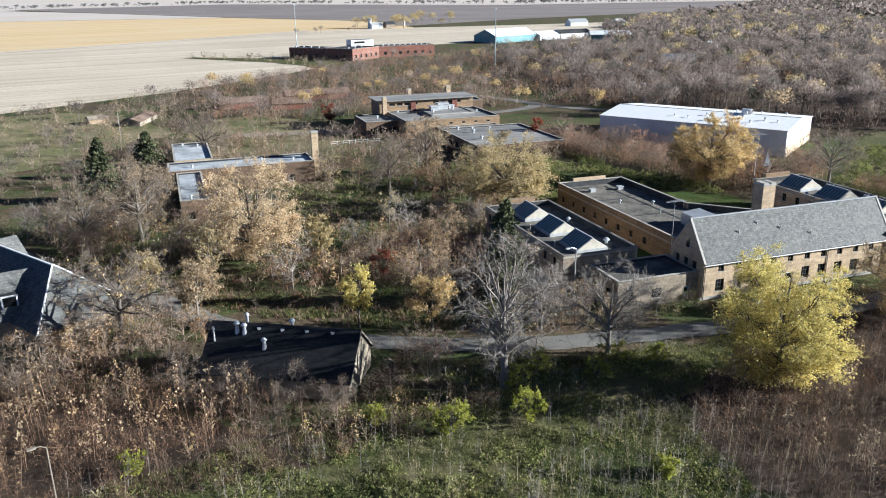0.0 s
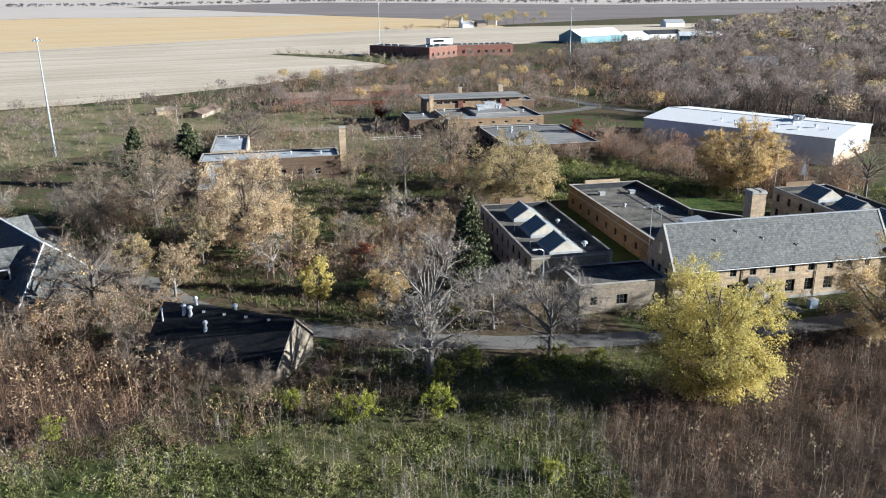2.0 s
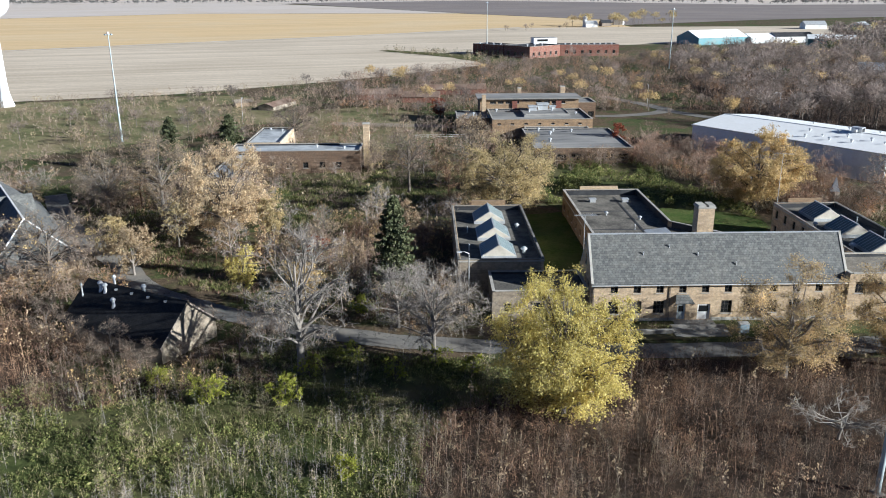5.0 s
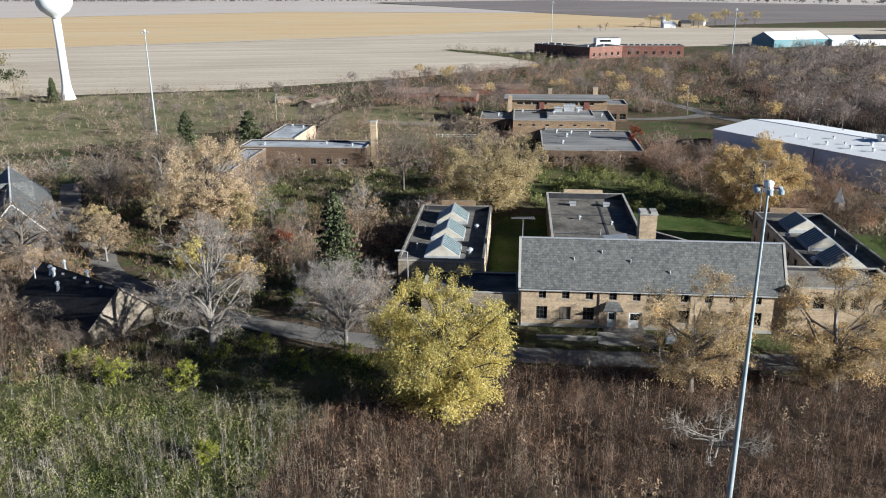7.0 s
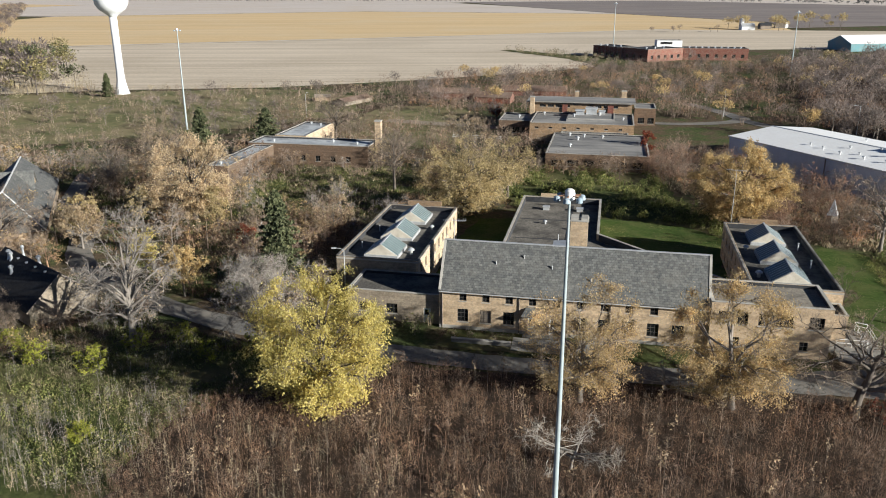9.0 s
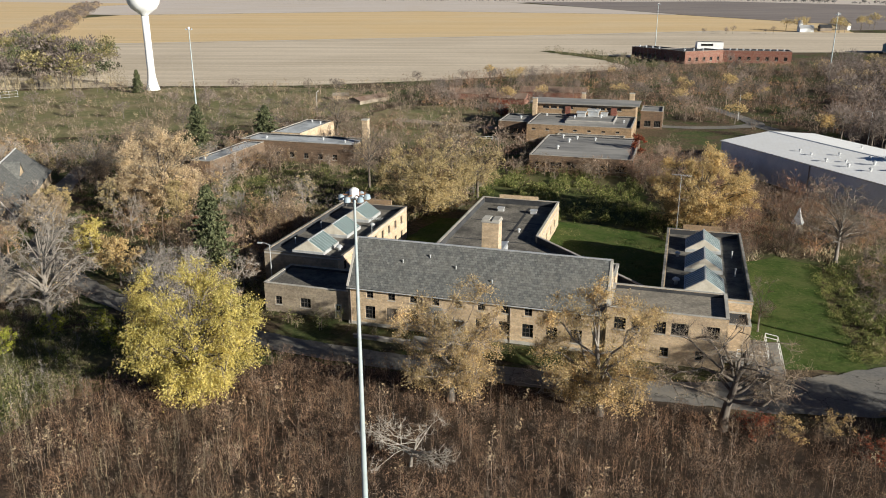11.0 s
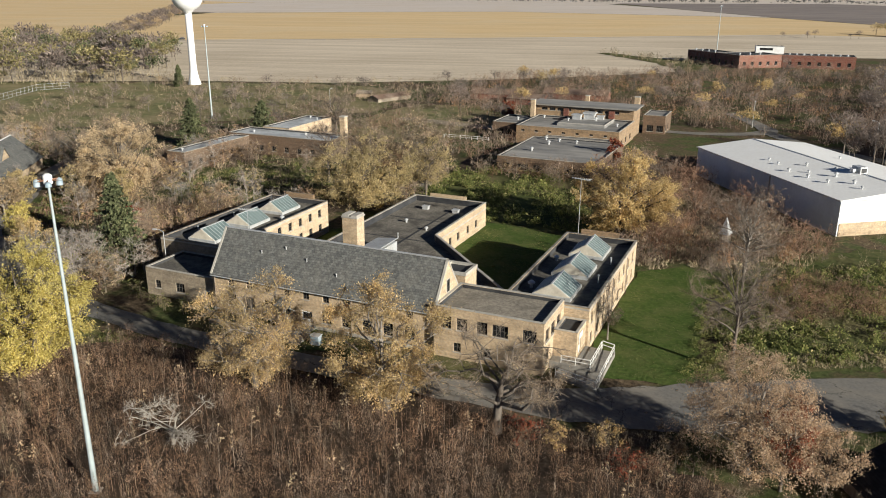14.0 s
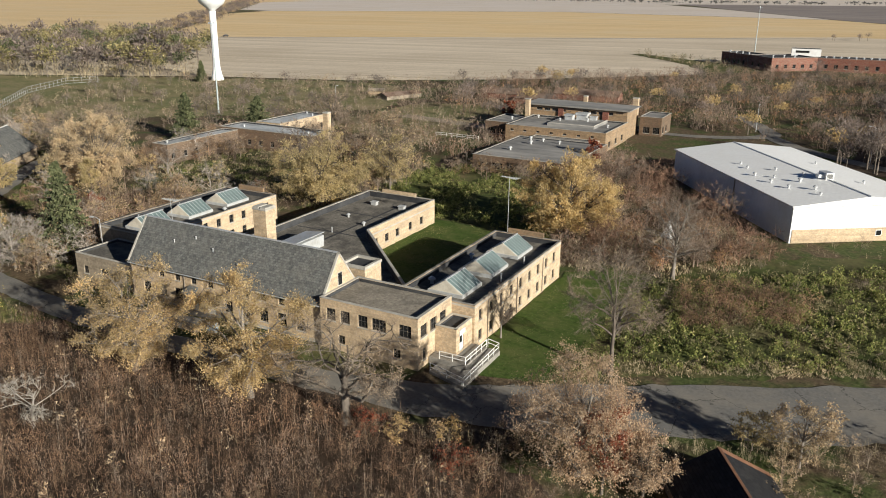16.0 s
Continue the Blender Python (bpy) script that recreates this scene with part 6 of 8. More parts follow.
# templates for what nobody could count
def sapling(seed, height=4.0, stems=1, twigs=16, width=0.03, leaf_count=0, leaf_size=0.16, flare=0.28):
    rng = np.random.default_rng(seed)
    wood, leaf = [], []
    for s in range(stems):
        h = height * rng.uniform(0.7, 1.05)
        base = np.array([*rng.normal(0, 0.12 * (stems > 1), 2), 0])
        tip = base + np.array([*rng.normal(0, flare * (0.45 if stems == 1 else 1.0), 2) * h * 0.5, h])
        wood.append(cones(base[None], tip[None], np.array([width * 0.7]), np.array([width * 0.2]), 3))
        f = rng.uniform(0.18, 0.98, (twigs, 1))
        p = base + (tip - base) * f
        d = unit(sphere_ways(rng, twigs) * np.array([1, 1, 0.4]) + np.array([0, 0, 0.5])) * ((1.15 - f) * h * 0.3 * rng.uniform(0.6, 1.2, (twigs, 1)))
        wood.append(blades(rng, p, d, width * 0.85))
        k = rng.integers(0, twigs, twigs)
        p2 = p[k] + d[k] * rng.uniform(0.3, 0.8, (twigs, 1))
        d2 = unit(d[k] + sphere_ways(rng, twigs) * np.linalg.norm(d[k], axis=1, keepdims=True) * 0.8) * (h * 0.11 * rng.uniform(0.6, 1.3, (twigs, 1)))
        wood.append(blades(rng, p2, d2, width * 0.7))
        if leaf_count:
            k = np.argsort(-f[:, 0])[rng.integers(0, max(3, twigs * 2 // 3), leaf_count)]
            leaf.append(leaves(rng, p[k] + d[k] * rng.uniform(0.3, 1.1, (leaf_count, 1)) + rng.normal(0, 0.1, (leaf_count, 3)), leaf_size * rng.uniform(0.6, 1.3, leaf_count)))
    return joined(wood), joined(leaf)


def shrub(seed, height=3.6, spread=1.9, limbs=7, subs=5, twigs=7, width=0.045, leaf_count=0, leaf_size=0.24):
    """A round bare bush or small tree of slivers."""
    w, f, l = grow(seed, height, spread, 0.12, 0.07, limbs, subs, twigs, height * 0.2, width, leaf_count, leaf_size, 0.15, 0.06, 0.4, 0.0, True)
    return joined([w, f]), l


def plume(seed, height=3.6, spread=1.3, count=60, width=0.07):
    """An upright brushy sapling clump of fine slivers with a rounded top."""
    rng = np.random.default_rng(seed)
    f = rng.uniform(0.04, 0.82, count)
    a, r = rng.uniform(0, math.tau, count), np.sqrt(rng.uniform(0, 1, count)) * spread * (0.3 + 0.7 * np.sin(math.pi * f ** 0.75))
    out = np.column_stack([np.cos(a), np.sin(a), np.zeros(count)])
    p = out * r[:, None] + np.column_stack([np.zeros((count, 2)), f * height])
    d = unit(out * 0.4 + rng.normal(0, 0.45, (count, 3)) + np.array([0, 0, 0.75])) * (height * rng.uniform(0.09, 0.22, (count, 1)))
    k = 5
    stem = np.column_stack([rng.normal(0, spread * 0.12, (k, 2)), np.zeros(k)])
    rise = np.column_stack([rng.normal(0, spread * 0.4, (k, 2)), height * rng.uniform(0.6, 0.95, k)])
    empty = (np.zeros((0, 3)), np.zeros((0, 3), int))
    return joined([blades(rng, p, d, width * rng.uniform(0.6, 1.2, count)), blades(rng, stem, rise * 0.7, width * 0.8)]), empty


def spread_copies(rng, templates, places, scales):
    """Joined copies of templates (verts, tris) turned and scaled at places (n, 3)."""
    vs, ts, k = [], [], 0
    pick = rng.integers(0, len(templates), len(places))
    for i, (v, t) in enumerate(templates):
        sel = np.flatnonzero(pick == i)
        if not len(sel) or not len(v):
            continue
        a = rng.uniform(0, math.tau, len(sel))
        c, s = np.cos(a)[:, None], np.sin(a)[:, None]
        sc = scales[sel]
        x = (v[None, :, 0] * c - v[None, :, 1] * s) * sc[:, :1]
        y = (v[None, :, 0] * s + v[None, :, 1] * c) * sc[:, :1]
        z = v[None, :, 2] * sc[:, 1:2]
        out = np.stack([x, y, z], 2) + places[sel][:, None]
        vs.append(out.reshape(-1, 3))
        ts.append((t[None] + (np.arange(len(sel)) * len(v))[:, None, None]).reshape(-1, 3) + k)
        k += len(sel) * len(v)
    return np.concatenate(vs), np.concatenate(ts)


def inside(points, poly):
    """Which of the points lie inside a plan outline."""
    x, y = points[:, 0], points[:, 1]
    hit = np.zeros(len(points), bool)
    for (x0, y0), (x1, y1) in zip(poly, poly[1:] + poly[:1]):
        if y0 != y1:
            hit ^= ((y0 > y) != (y1 > y)) & (x < (x1 - x0) * (y - y0) / (y1 - y0) + x0)
    return hit


def near_line(points, line, reach):
    best = np.full(len(points), 1e9)
    for a, b in zip(line, line[1:]):
        a, b = np.array(a, float), np.array(b, float)
        t = np.clip(((points - a) @ (b - a)) / ((b - a) @ (b - a)), 0, 1)
        best = np.minimum(best, np.linalg.norm(points - a - t[:, None] * (b - a), axis=1))
    return best < reach


def wave_noise(p, scale, seed):
    """Smooth patchiness between about 0 and 1 from summed waves."""
    rng = np.random.default_rng(seed)
    out = np.zeros(len(p))
    for o in (1.0, 2.1, 4.3):
        for _ in range(5):
            a = rng.uniform(0, math.tau)
            out += np.sin((p[:, 0] * math.cos(a) + p[:, 1] * math.sin(a)) * o * math.tau / scale + rng.uniform(0, math.tau)) / o
    return 0.5 + out / 9.0


def rect(x0, x1, y0, y1):
    return [(x0, y0), (x1, y0), (x1, y1), (x0, y1)]


BUILT = [rect(55.5, 122, 88, 96.5), rect(51.2, 65, 96, 127), rect(108.3, 121.6, 95, 126.8), [(73.4, 95), (110, 95), (110, 99.5), (90, 120), (90, 143), (73.4, 143)],
         [(118, 204), (150, 160.5), (176, 179), (144.5, 223)], [(-1, 87), (0.5, 93.5), (20, 83.5), (22, 79), (14, 74.5), (-1, 83)], rect(-0.2, 7.2, 153, 181), rect(-2, 33.5, 178.5, 190.5), rect(-0.2, 10.8, 189, 217),
         rect(72, 100, 189, 226), rect(65.5, 98, 224, 258), rect(55, 68, 236, 257), rect(96, 109, 256, 273), rect(-54, -21, 120, 137.5), [(-38, 99), (-13, 103), (-16, 119), (-40, 115)], rect(-67, -41, 175, 186),
         [(165.2, 66.5), (156.4, 82.2), (148.5, 77.8), (157.4, 62.1)], rect(3, 18, 123, 137), rect(54, 67, 139, 152), rect(117, 125, 85, 97), [(108, 470), (131, 488), (168, 489), (167, 514), (84, 521), (75, 508)]]
OPEN = [[(120.6, 88), (134.3, 91), (133.8, 104), (133, 118), (134.3, 130), (127, 135), (120.6, 128)], [(88, 119), (108, 98), (110, 104), (110, 126), (113.5, 135), (110, 151), (104, 169), (82, 173), (70, 164), (72, 145), (74, 143), (89, 142)],
        [(24, 134), (44, 135), (51, 150), (49, 172), (30, 177), (16, 166), (13, 150)], [(-18, 137), (6, 104), (24, 92), (34, 86), (40, 90), (28, 100), (14, 112), (-8, 140)], rect(62, 76, 96, 143), rect(83, 121, 80, 88), [(14, 247), (30, 244), (62, 238), (62, 246), (46, 252), (20, 257)]]
ROADS = [([(-34, 160), (-21, 136), (-4, 115), (6, 101), (24, 89.5), (41, 82.8), (55, 80.2), (70, 78.6), (85, 78.4), (96, 78.9), (108, 79.6), (118, 81)], 4.0), ([(122, 82), (132, 85.6), (145, 92), (160, 99.5), (176, 108.5), (210, 127)], 6.6),
         ([(85, 266), (108, 262), (124, 266), (133, 275), (128, 290), (118, 310)], 3.2), ([(133, 273), (142, 259), (155, 247), (170, 236), (190, 224)], 3.2)]


def free_places(rng, poly, per_m2, clump=0.0, clump_scale=20.0, seed=1, keep_open=True):
    """Random places inside an outline, off buildings and roads, thinned in patches."""
    xs, ys = [p[0] for p in poly], [p[1] for p in poly]
    n = int((max(xs) - min(xs)) * (max(ys) - min(ys)) * per_m2)
    p = np.column_stack([rng.uniform(min(xs), max(xs), n), rng.uniform(min(ys), max(ys), n)])
    ok = inside(p, poly)
    for q in BUILT + (OPEN if keep_open else []):
        ok &= ~inside(p, q)
    for line, reach in ROADS:
        ok &= ~near_line(p, line, reach)
    if clump:
        ok &= wave_noise(p, clump_scale, seed) > clump + rng.normal(0, 0.05, n)
    p = p[ok]
    z = 0.006 * np.maximum(0, np.minimum(p[:, 1], 1200) - 220)
    return np.column_stack([p, z - 0.05])


def stuff(name, label, category, templates, places, scales, material, rng):
    if not len(places):
        return None
    me = raw_mesh(name, *spread_copies(rng, templates, places, scales))
    return tagged(part_of_mesh(name, me, material), label, category, kind="stuff")


def scales_of(rng, n, low, high, slim=0.15):
    s = rng.uniform(low, high, n)
    return np.column_stack([s * rng.uniform(1 - slim, 1 + slim, n), s])

# ---- single trees ----
tree("maple_tree", 61.3, 63.6, "full bright yellow tree at the edge of the thicket", M_BARK, M_TWIG, M_YELLOW, seed=14, height=17.9, spread=7.7, trunk=0.1, radius=0.34, limbs=34, subs=11, twigs=10, twig_length=1.1, leaf_count=62000, leaf_size=0.185, base_low=0.08, lobes=0.3, skirt=-0.1, taper=0.3)
tree("shade_tree", 114.2, 145.8, "broad golden orange tree on the lawn", M_BARK, M_TWIG, M_ORANGE, seed=21, height=16.6, spread=10.0, trunk=0.12, radius=0.4, limbs=30, subs=10, twigs=9, twig_length=1.3, twig_width=0.045, leaf_count=46000, leaf_size=0.25, base_low=0.12, lobes=0.24, skirt=-0.1, taper=0.16)
tree("shade_tree", 62.6, 142.0, "broad olive-yellow tree behind the brick wing", M_BARK, M_TWIG, M_OLIVE, seed=31, height=16.6, spread=10.6, trunk=0.14, radius=0.4, limbs=30, subs=10, twigs=14, twig_length=1.3, twig_width=0.04, leaf_count=36000, leaf_size=0.24, base_low=0.12, lobes=0.26, skirt=-0.08, taper=0.1)
tree("shade_tree", 69.0, 158.0, "broad olive-yellow tree half bare", M_BARK, M_TWIG, M_OLIVE, seed=32, height=13.5, spread=6.4, trunk=0.18, radius=0.32, limbs=18, subs=9, twigs=16, twig_length=1.3, twig_width=0.045, leaf_count=7000, leaf_size=0.26)
tree("shade_tree", 11.3, 129.0, "broad tan-leaved tree in the thicket", M_BARK, M_TWIG, M_PALETAN, seed=41, height=17.4, spread=9.3, trunk=0.16, radius=0.4, limbs=30, subs=10, twigs=14, twig_length=1.3, twig_width=0.04, leaf_count=38000, leaf_size=0.235, base_low=0.14, lobes=0.26, skirt=-0.08, taper=0.08)
tree("bare_tree", 32.6, 73.6, "large bare grey tree with a pale forked trunk", M_BARKPALE, M_TWIGGREY, M_TANLEAF, seed=51, height=19.0, spread=7.4, trunk=0.2, radius=0.46, limbs=24, subs=12, twigs=30, twig_length=1.3, twig_width=0.026, leaf_count=900, leaf_size=0.2, crook=0.2, base_low=0.1, lobes=0.42)
tree("bare_tree", 48.0, 77.2, "spreading silvery bare tree beside the drive", M_BARKPALE, M_TWIGGREY, None, seed=61, height=12.6, spread=7.0, trunk=0.1, radius=0.28, limbs=24, subs=12, twigs=34, twig_length=1.1, twig_width=0.026, crook=0.18, lobes=0.4)
tree("bare_tree", 43.4, 86.6, "silvery bare tree beside the conifer", M_BARKPALE, M_TWIGGREY, None, seed=62, height=9.5, spread=5.4, trunk=0.12, radius=0.22, limbs=22, subs=11, twigs=34, twig_length=1.0, twig_width=0.026, crook=0.16, lobes=0.4)
tree("half_bare_tree", 88.2, 71.0, "half-bare brown tree drooping over the drive", M_BARKPALE, M_TWIGWARM, M_GOLD, seed=71, height=14.2, spread=7.6, trunk=0.2, radius=0.36, limbs=18, subs=11, twigs=64, twig_length=1.2, twig_width=0.024, leaf_count=27000, leaf_size=0.155, crook=0.34, base_low=0.18, lobes=0.5, skirt=-0.05)
tree("half_bare_tree", 104.2, 72.6, "golden tree with gnarled limbs beside the drive", M_BARKPALE, M_TWIGWARM, M_GOLD, seed=81, height=16.2, spread=7.6, trunk=0.2, radius=0.4, limbs=20, subs=11, twigs=46, twig_length=1.2, twig_width=0.024, leaf_count=42000, leaf_size=0.16, crook=0.34, base_low=0.18, lobes=0.55, skirt=-0.15)
tree("gnarled_tree", 116.6, 73.2, "dark gnarled tree with broken limbs and fine tan twigs", M_BARK, M_TWIGWARM, M_TANLEAF, seed=91, height=13.4, spread=8.2, trunk=0.36, radius=0.5, limbs=13, subs=10, twigs=40, twig_length=1.5, twig_width=0.022, leaf_count=2000, leaf_size=0.12, crook=0.42, base_low=0.18, lobes=0.5)
tree("bare_tree", 137.4, 97.2, "tall bare grey tree at the meadow edge", M_BARK, M_TWIG, None, seed=101, height=16.8, spread=7.0, trunk=0.24, radius=0.27, limbs=18, subs=11, twigs=48, twig_length=1.2, twig_width=0.024, lobes=0.4)
tree("half_bare_tree", 140.6, 76.2, "broad pinkish tan-leaved tree above the service yard", M_BARKPALE, M_TWIG, M_PINKTAN, seed=111, height=12.6, spread=7.4, trunk=0.12, radius=0.28, limbs=28, subs=11, twigs=14, twig_length=1.1, twig_width=0.022, leaf_count=42000, leaf_size=0.135, base_low=0.1, lobes=0.36, taper=0.22)
tree("small_tree", 143.6, 74.4, "small red-leaved tree among tan branches", M_BARK, M_TWIGRED, M_REDLEAF, seed=112, height=9.4, spread=3.0, trunk=0.15, radius=0.14, limbs=16, subs=9, twigs=12, twig_length=0.8, leaf_count=5200, leaf_size=0.14)
tree("small_tree", 147.2, 74.6, "tan-leaved small tree beside the dark hut", M_BARK, M_TWIG, M_PINKTAN, seed=113, height=7.2, spread=3.2, trunk=0.15, radius=0.16, limbs=15, subs=8, twigs=14, twig_length=0.8, leaf_count=6500, leaf_size=0.14)
tree("small_tree", 158.8, 87.6, "tall thin tan shrub tree at the yard's edge", M_BARKPALE, M_TWIG, M_TANLEAF, seed=114, height=7.6, spread=3.4, trunk=0.12, radius=0.14, limbs=16, subs=8, twigs=16, twig_length=0.8, leaf_count=3740, leaf_size=0.19)
tree("small_tree", 154.4, 88.6, "low golden shrub at the yard's edge", M_BARKPALE, M_TWIG, M_OLIVE, seed=115, height=4.6, spread=2.4, trunk=0.1, radius=0.09, limbs=14, subs=7, twigs=12, twig_length=0.6, leaf_count=2550, leaf_size=0.17)
tree("bare_tree", -8.4, 100.2, "wide bare oak with dark crooked limbs", M_BARK, M_TWIG, M_ORANGE, seed=121, height=13.5, spread=8.6, trunk=0.2, radius=0.42, limbs=20, subs=11, twigs=46, twig_length=1.3, twig_width=0.028, leaf_count=595, leaf_size=0.26, crook=0.24)
tree("bare_tree", 43.4, 159.5, "bare brown tree in the grass", M_BARK, M_TWIG, None, seed=131, height=14.5, spread=6.2, trunk=0.24, radius=0.3, limbs=18, subs=9, twigs=20, twig_length=1.3, twig_width=0.045)
tree("bare_tree", 57.6, 177.5, "bare brown tree in the grass", M_BARK, M_TWIG, M_TANLEAF, seed=132, height=14.5, spread=6.8, trunk=0.2, radius=0.32, limbs=18, subs=9, twigs=20, twig_length=1.4, twig_width=0.05, leaf_count=2142, leaf_size=0.34)
tree("bare_tree", 9.0, 219.5, "wide low bare tree behind the low building", M_BARK, M_TWIG, None, seed=133, height=11.5, spread=8.6, trunk=0.14, radius=0.35, limbs=20, subs=9, twigs=22, twig_length=1.6, twig_width=0.06)
tree("bare_tree", 136.2, 133.5, "bare grey tree near the warehouse", M_BARKPALE, M_TWIG, None, seed=134, height=13.5, spread=7.2, trunk=0.2, radius=0.32, limbs=20, subs=10, twigs=22, twig_length=1.3, twig_width=0.04)
tree("bare_tree", -6.5, 147.5, "grey-tan nearly bare tree in the thicket", M_BARKPALE, M_TWIG, M_TANLEAF, seed=135, height=15.5, spread=8.0, trunk=0.18, radius=0.36, limbs=24, subs=10, twigs=30, twig_length=1.4, twig_width=0.036, leaf_count=5000, leaf_size=0.22, lobes=0.4)
tree("bare_tree", -15.0, 141.0, "grey-tan nearly bare tree in the thicket", M_BARKPALE, M_TWIG, M_TANLEAF, seed=136, height=13.5, spread=7.2, trunk=0.18, radius=0.32, limbs=22, subs=10, twigs=28, twig_length=1.4, twig_width=0.036, leaf_count=2500, leaf_size=0.22, lobes=0.4)
tree("small_tree", 21.2, 95.6, "small bright yellow tree beside the drive", M_BARK, M_TWIG, M_YELLOW, seed=141, height=8.8, spread=2.7, trunk=0.25, radius=0.14, limbs=14, subs=8, twigs=12, twig_length=0.8, leaf_count=4046, leaf_size=0.26)
tree("small_tree", 21.0, 119.5, "thin tan and yellow small tree", M_BARK, M_TWIG, M_OLIVE, seed=142, height=10.5, spread=2.4, trunk=0.2, radius=0.14, limbs=14, subs=8, twigs=12, twig_length=0.8, leaf_count=3570, leaf_size=0.26)
tree("small_tree", 1.2, 108.0, "tan-yellow half-bare small tree", M_BARKPALE, M_TWIG, M_TANLEAF, seed=143, height=8.6, spread=4.2, trunk=0.06, radius=0.18, limbs=16, subs=9, twigs=14, twig_length=0.9, leaf_count=7140, leaf_size=0.26)
tree("small_tree", 4.0, 122.5, "thin pale half-bare tree", M_BARKPALE, M_TWIGGREY, M_OLIVE, seed=144, height=8.5, spread=3.2, trunk=0.2, radius=0.15, limbs=14, subs=8, twigs=16, twig_length=0.9, leaf_count=1664, leaf_size=0.26)
tree("small_tree", 121.9, 100.3, "thin bare tree against the brick wing", M_BARKPALE, M_TWIG, None, seed=152, height=8.5, spread=2.2, trunk=0.15, radius=0.11, limbs=12, subs=8, twigs=16, twig_length=0.9, twig_width=0.022)
tree("small_tree", 29.9, 91.0, "small orange-yellow tree at the road bend", M_BARK, M_TWIG, M_ORANGE, seed=145, height=9.0, spread=3.6, trunk=0.12, radius=0.15, limbs=14, subs=8, twigs=14, twig_length=0.8, leaf_count=4420, leaf_size=0.24)
tree("small_tree", -6.0, 118.0, "small yellow-green tree in brush", M_BARK, M_TWIG, M_OLIVE, seed=146, height=7.4, spread=3.6, trunk=0.06, radius=0.15, limbs=14, subs=8, twigs=12, twig_length=0.8, leaf_count=4760, leaf_size=0.26)
tree("small_tree", 42.5, 121.5, "small pinkish-tan tree in brush", M_BARK, M_TWIGRED, M_TANLEAF, seed=147, height=8.5, spread=4.2, trunk=0.15, radius=0.16, limbs=16, subs=9, twigs=18, twig_length=0.9, leaf_count=2550, leaf_size=0.22)
tree("small_tree", 29.4, 113.5, "small dark red tree in brush", M_BARK, M_TWIGRED, M_REDLEAF, seed=148, height=5.0, spread=2.2, trunk=0.12, radius=0.12, limbs=12, subs=7, twigs=12, twig_length=0.6, leaf_count=2210, leaf_size=0.20)
tree("small_tree", 37.5, 139.0, "thin pale sapling in grass", M_BARKPALE, M_TWIGGREY, M_OLIVE, seed=149, height=7.5, spread=2.4, trunk=0.2, radius=0.12, limbs=12, subs=8, twigs=14, twig_length=0.8, leaf_count=850, leaf_size=0.22)
tree("small_tree", 51.5, 262.0, "small red tree near the school building", M_BARK, M_TWIGRED, M_REDLEAF, seed=150, height=7.0, spread=2.8, trunk=0.12, radius=0.14, limbs=12, subs=7, twigs=10, twig_length=0.9, leaf_count=2380, leaf_size=0.34)
tree("small_tree", 99.6, 205.0, "small red tree against the school building", M_BARK, M_TWIGRED, M_REDLEAF, seed=151, height=7.5, spread=2.4, trunk=0.12, radius=0.14, limbs=12, subs=7, twigs=10, twig_length=0.9, leaf_count=1904, leaf_size=0.34)
tree("fallen_tree", 88.0, 57.8, "dead bleached tree sprawling in the thicket", M_BLEACHED, M_BLEACHED, None, seed=163, height=5.4, spread=6.4, trunk=0.12, radius=0.15, limbs=14, subs=9, twigs=9, twig_length=0.9, twig_width=0.035, crook=0.42, lobes=0.6)
tree("fallen_tree", 97.5, 76.0, "bleached fallen limbs beside the drive", M_BLEACHED, M_BLEACHED, None, seed=162, height=3.2, spread=4.0, trunk=0.1, radius=0.14, limbs=12, subs=5, twigs=5, twig_length=0.6, twig_width=0.045, crook=0.4)
tree("bare_shrub", 9.5, 76.6, "bare grey-brown shrub against the shed", M_BARK, M_TWIG, None, "shrub", "bare shrubs at the shed", seed=170, height=6.0, spread=2.8, trunk=0.1, radius=0.09, limbs=16, subs=8, twigs=18, twig_length=0.9, twig_width=0.022, lobes=0.25)
tree("bare_shrub", 4.0, 79.4, "bare grey-brown shrub against the shed", M_BARK, M_TWIG, None, "shrub", "bare shrubs at the shed", seed=171, height=5.6, spread=2.6, trunk=0.1, radius=0.09, limbs=16, subs=8, twigs=18, twig_length=0.9, twig_width=0.022, lobes=0.25)
tree("bare_shrub", -1.5, 84.0, "bare grey-brown shrub against the shed", M_BARK, M_TWIG, None, "shrub", "bare shrubs at the shed", seed=172, height=6.2, spread=3.0, trunk=0.1, radius=0.09, limbs=16, subs=8, twigs=18, twig_length=0.9, twig_width=0.022, lobes=0.25)
tree("bare_shrub", 13.6, 74.2, "bare grey-brown shrub against the shed", M_BARK, M_TWIG, None, "shrub", "bare shrubs at the shed", seed=173, height=4.4, spread=2.2, trunk=0.1, radius=0.09, limbs=16, subs=8, twigs=18, twig_length=0.9, twig_width=0.022, lobes=0.25)
conifer(42.6, 96.6, 15.2, 5.2, 5)
conifer(-14.2, 180.6, 13.6, 5.4, 6)
conifer(-4.9, 200.6, 11.0, 6.2, 7)
conifer(-112.0, 286.0, 9.5, 2.6, 10)
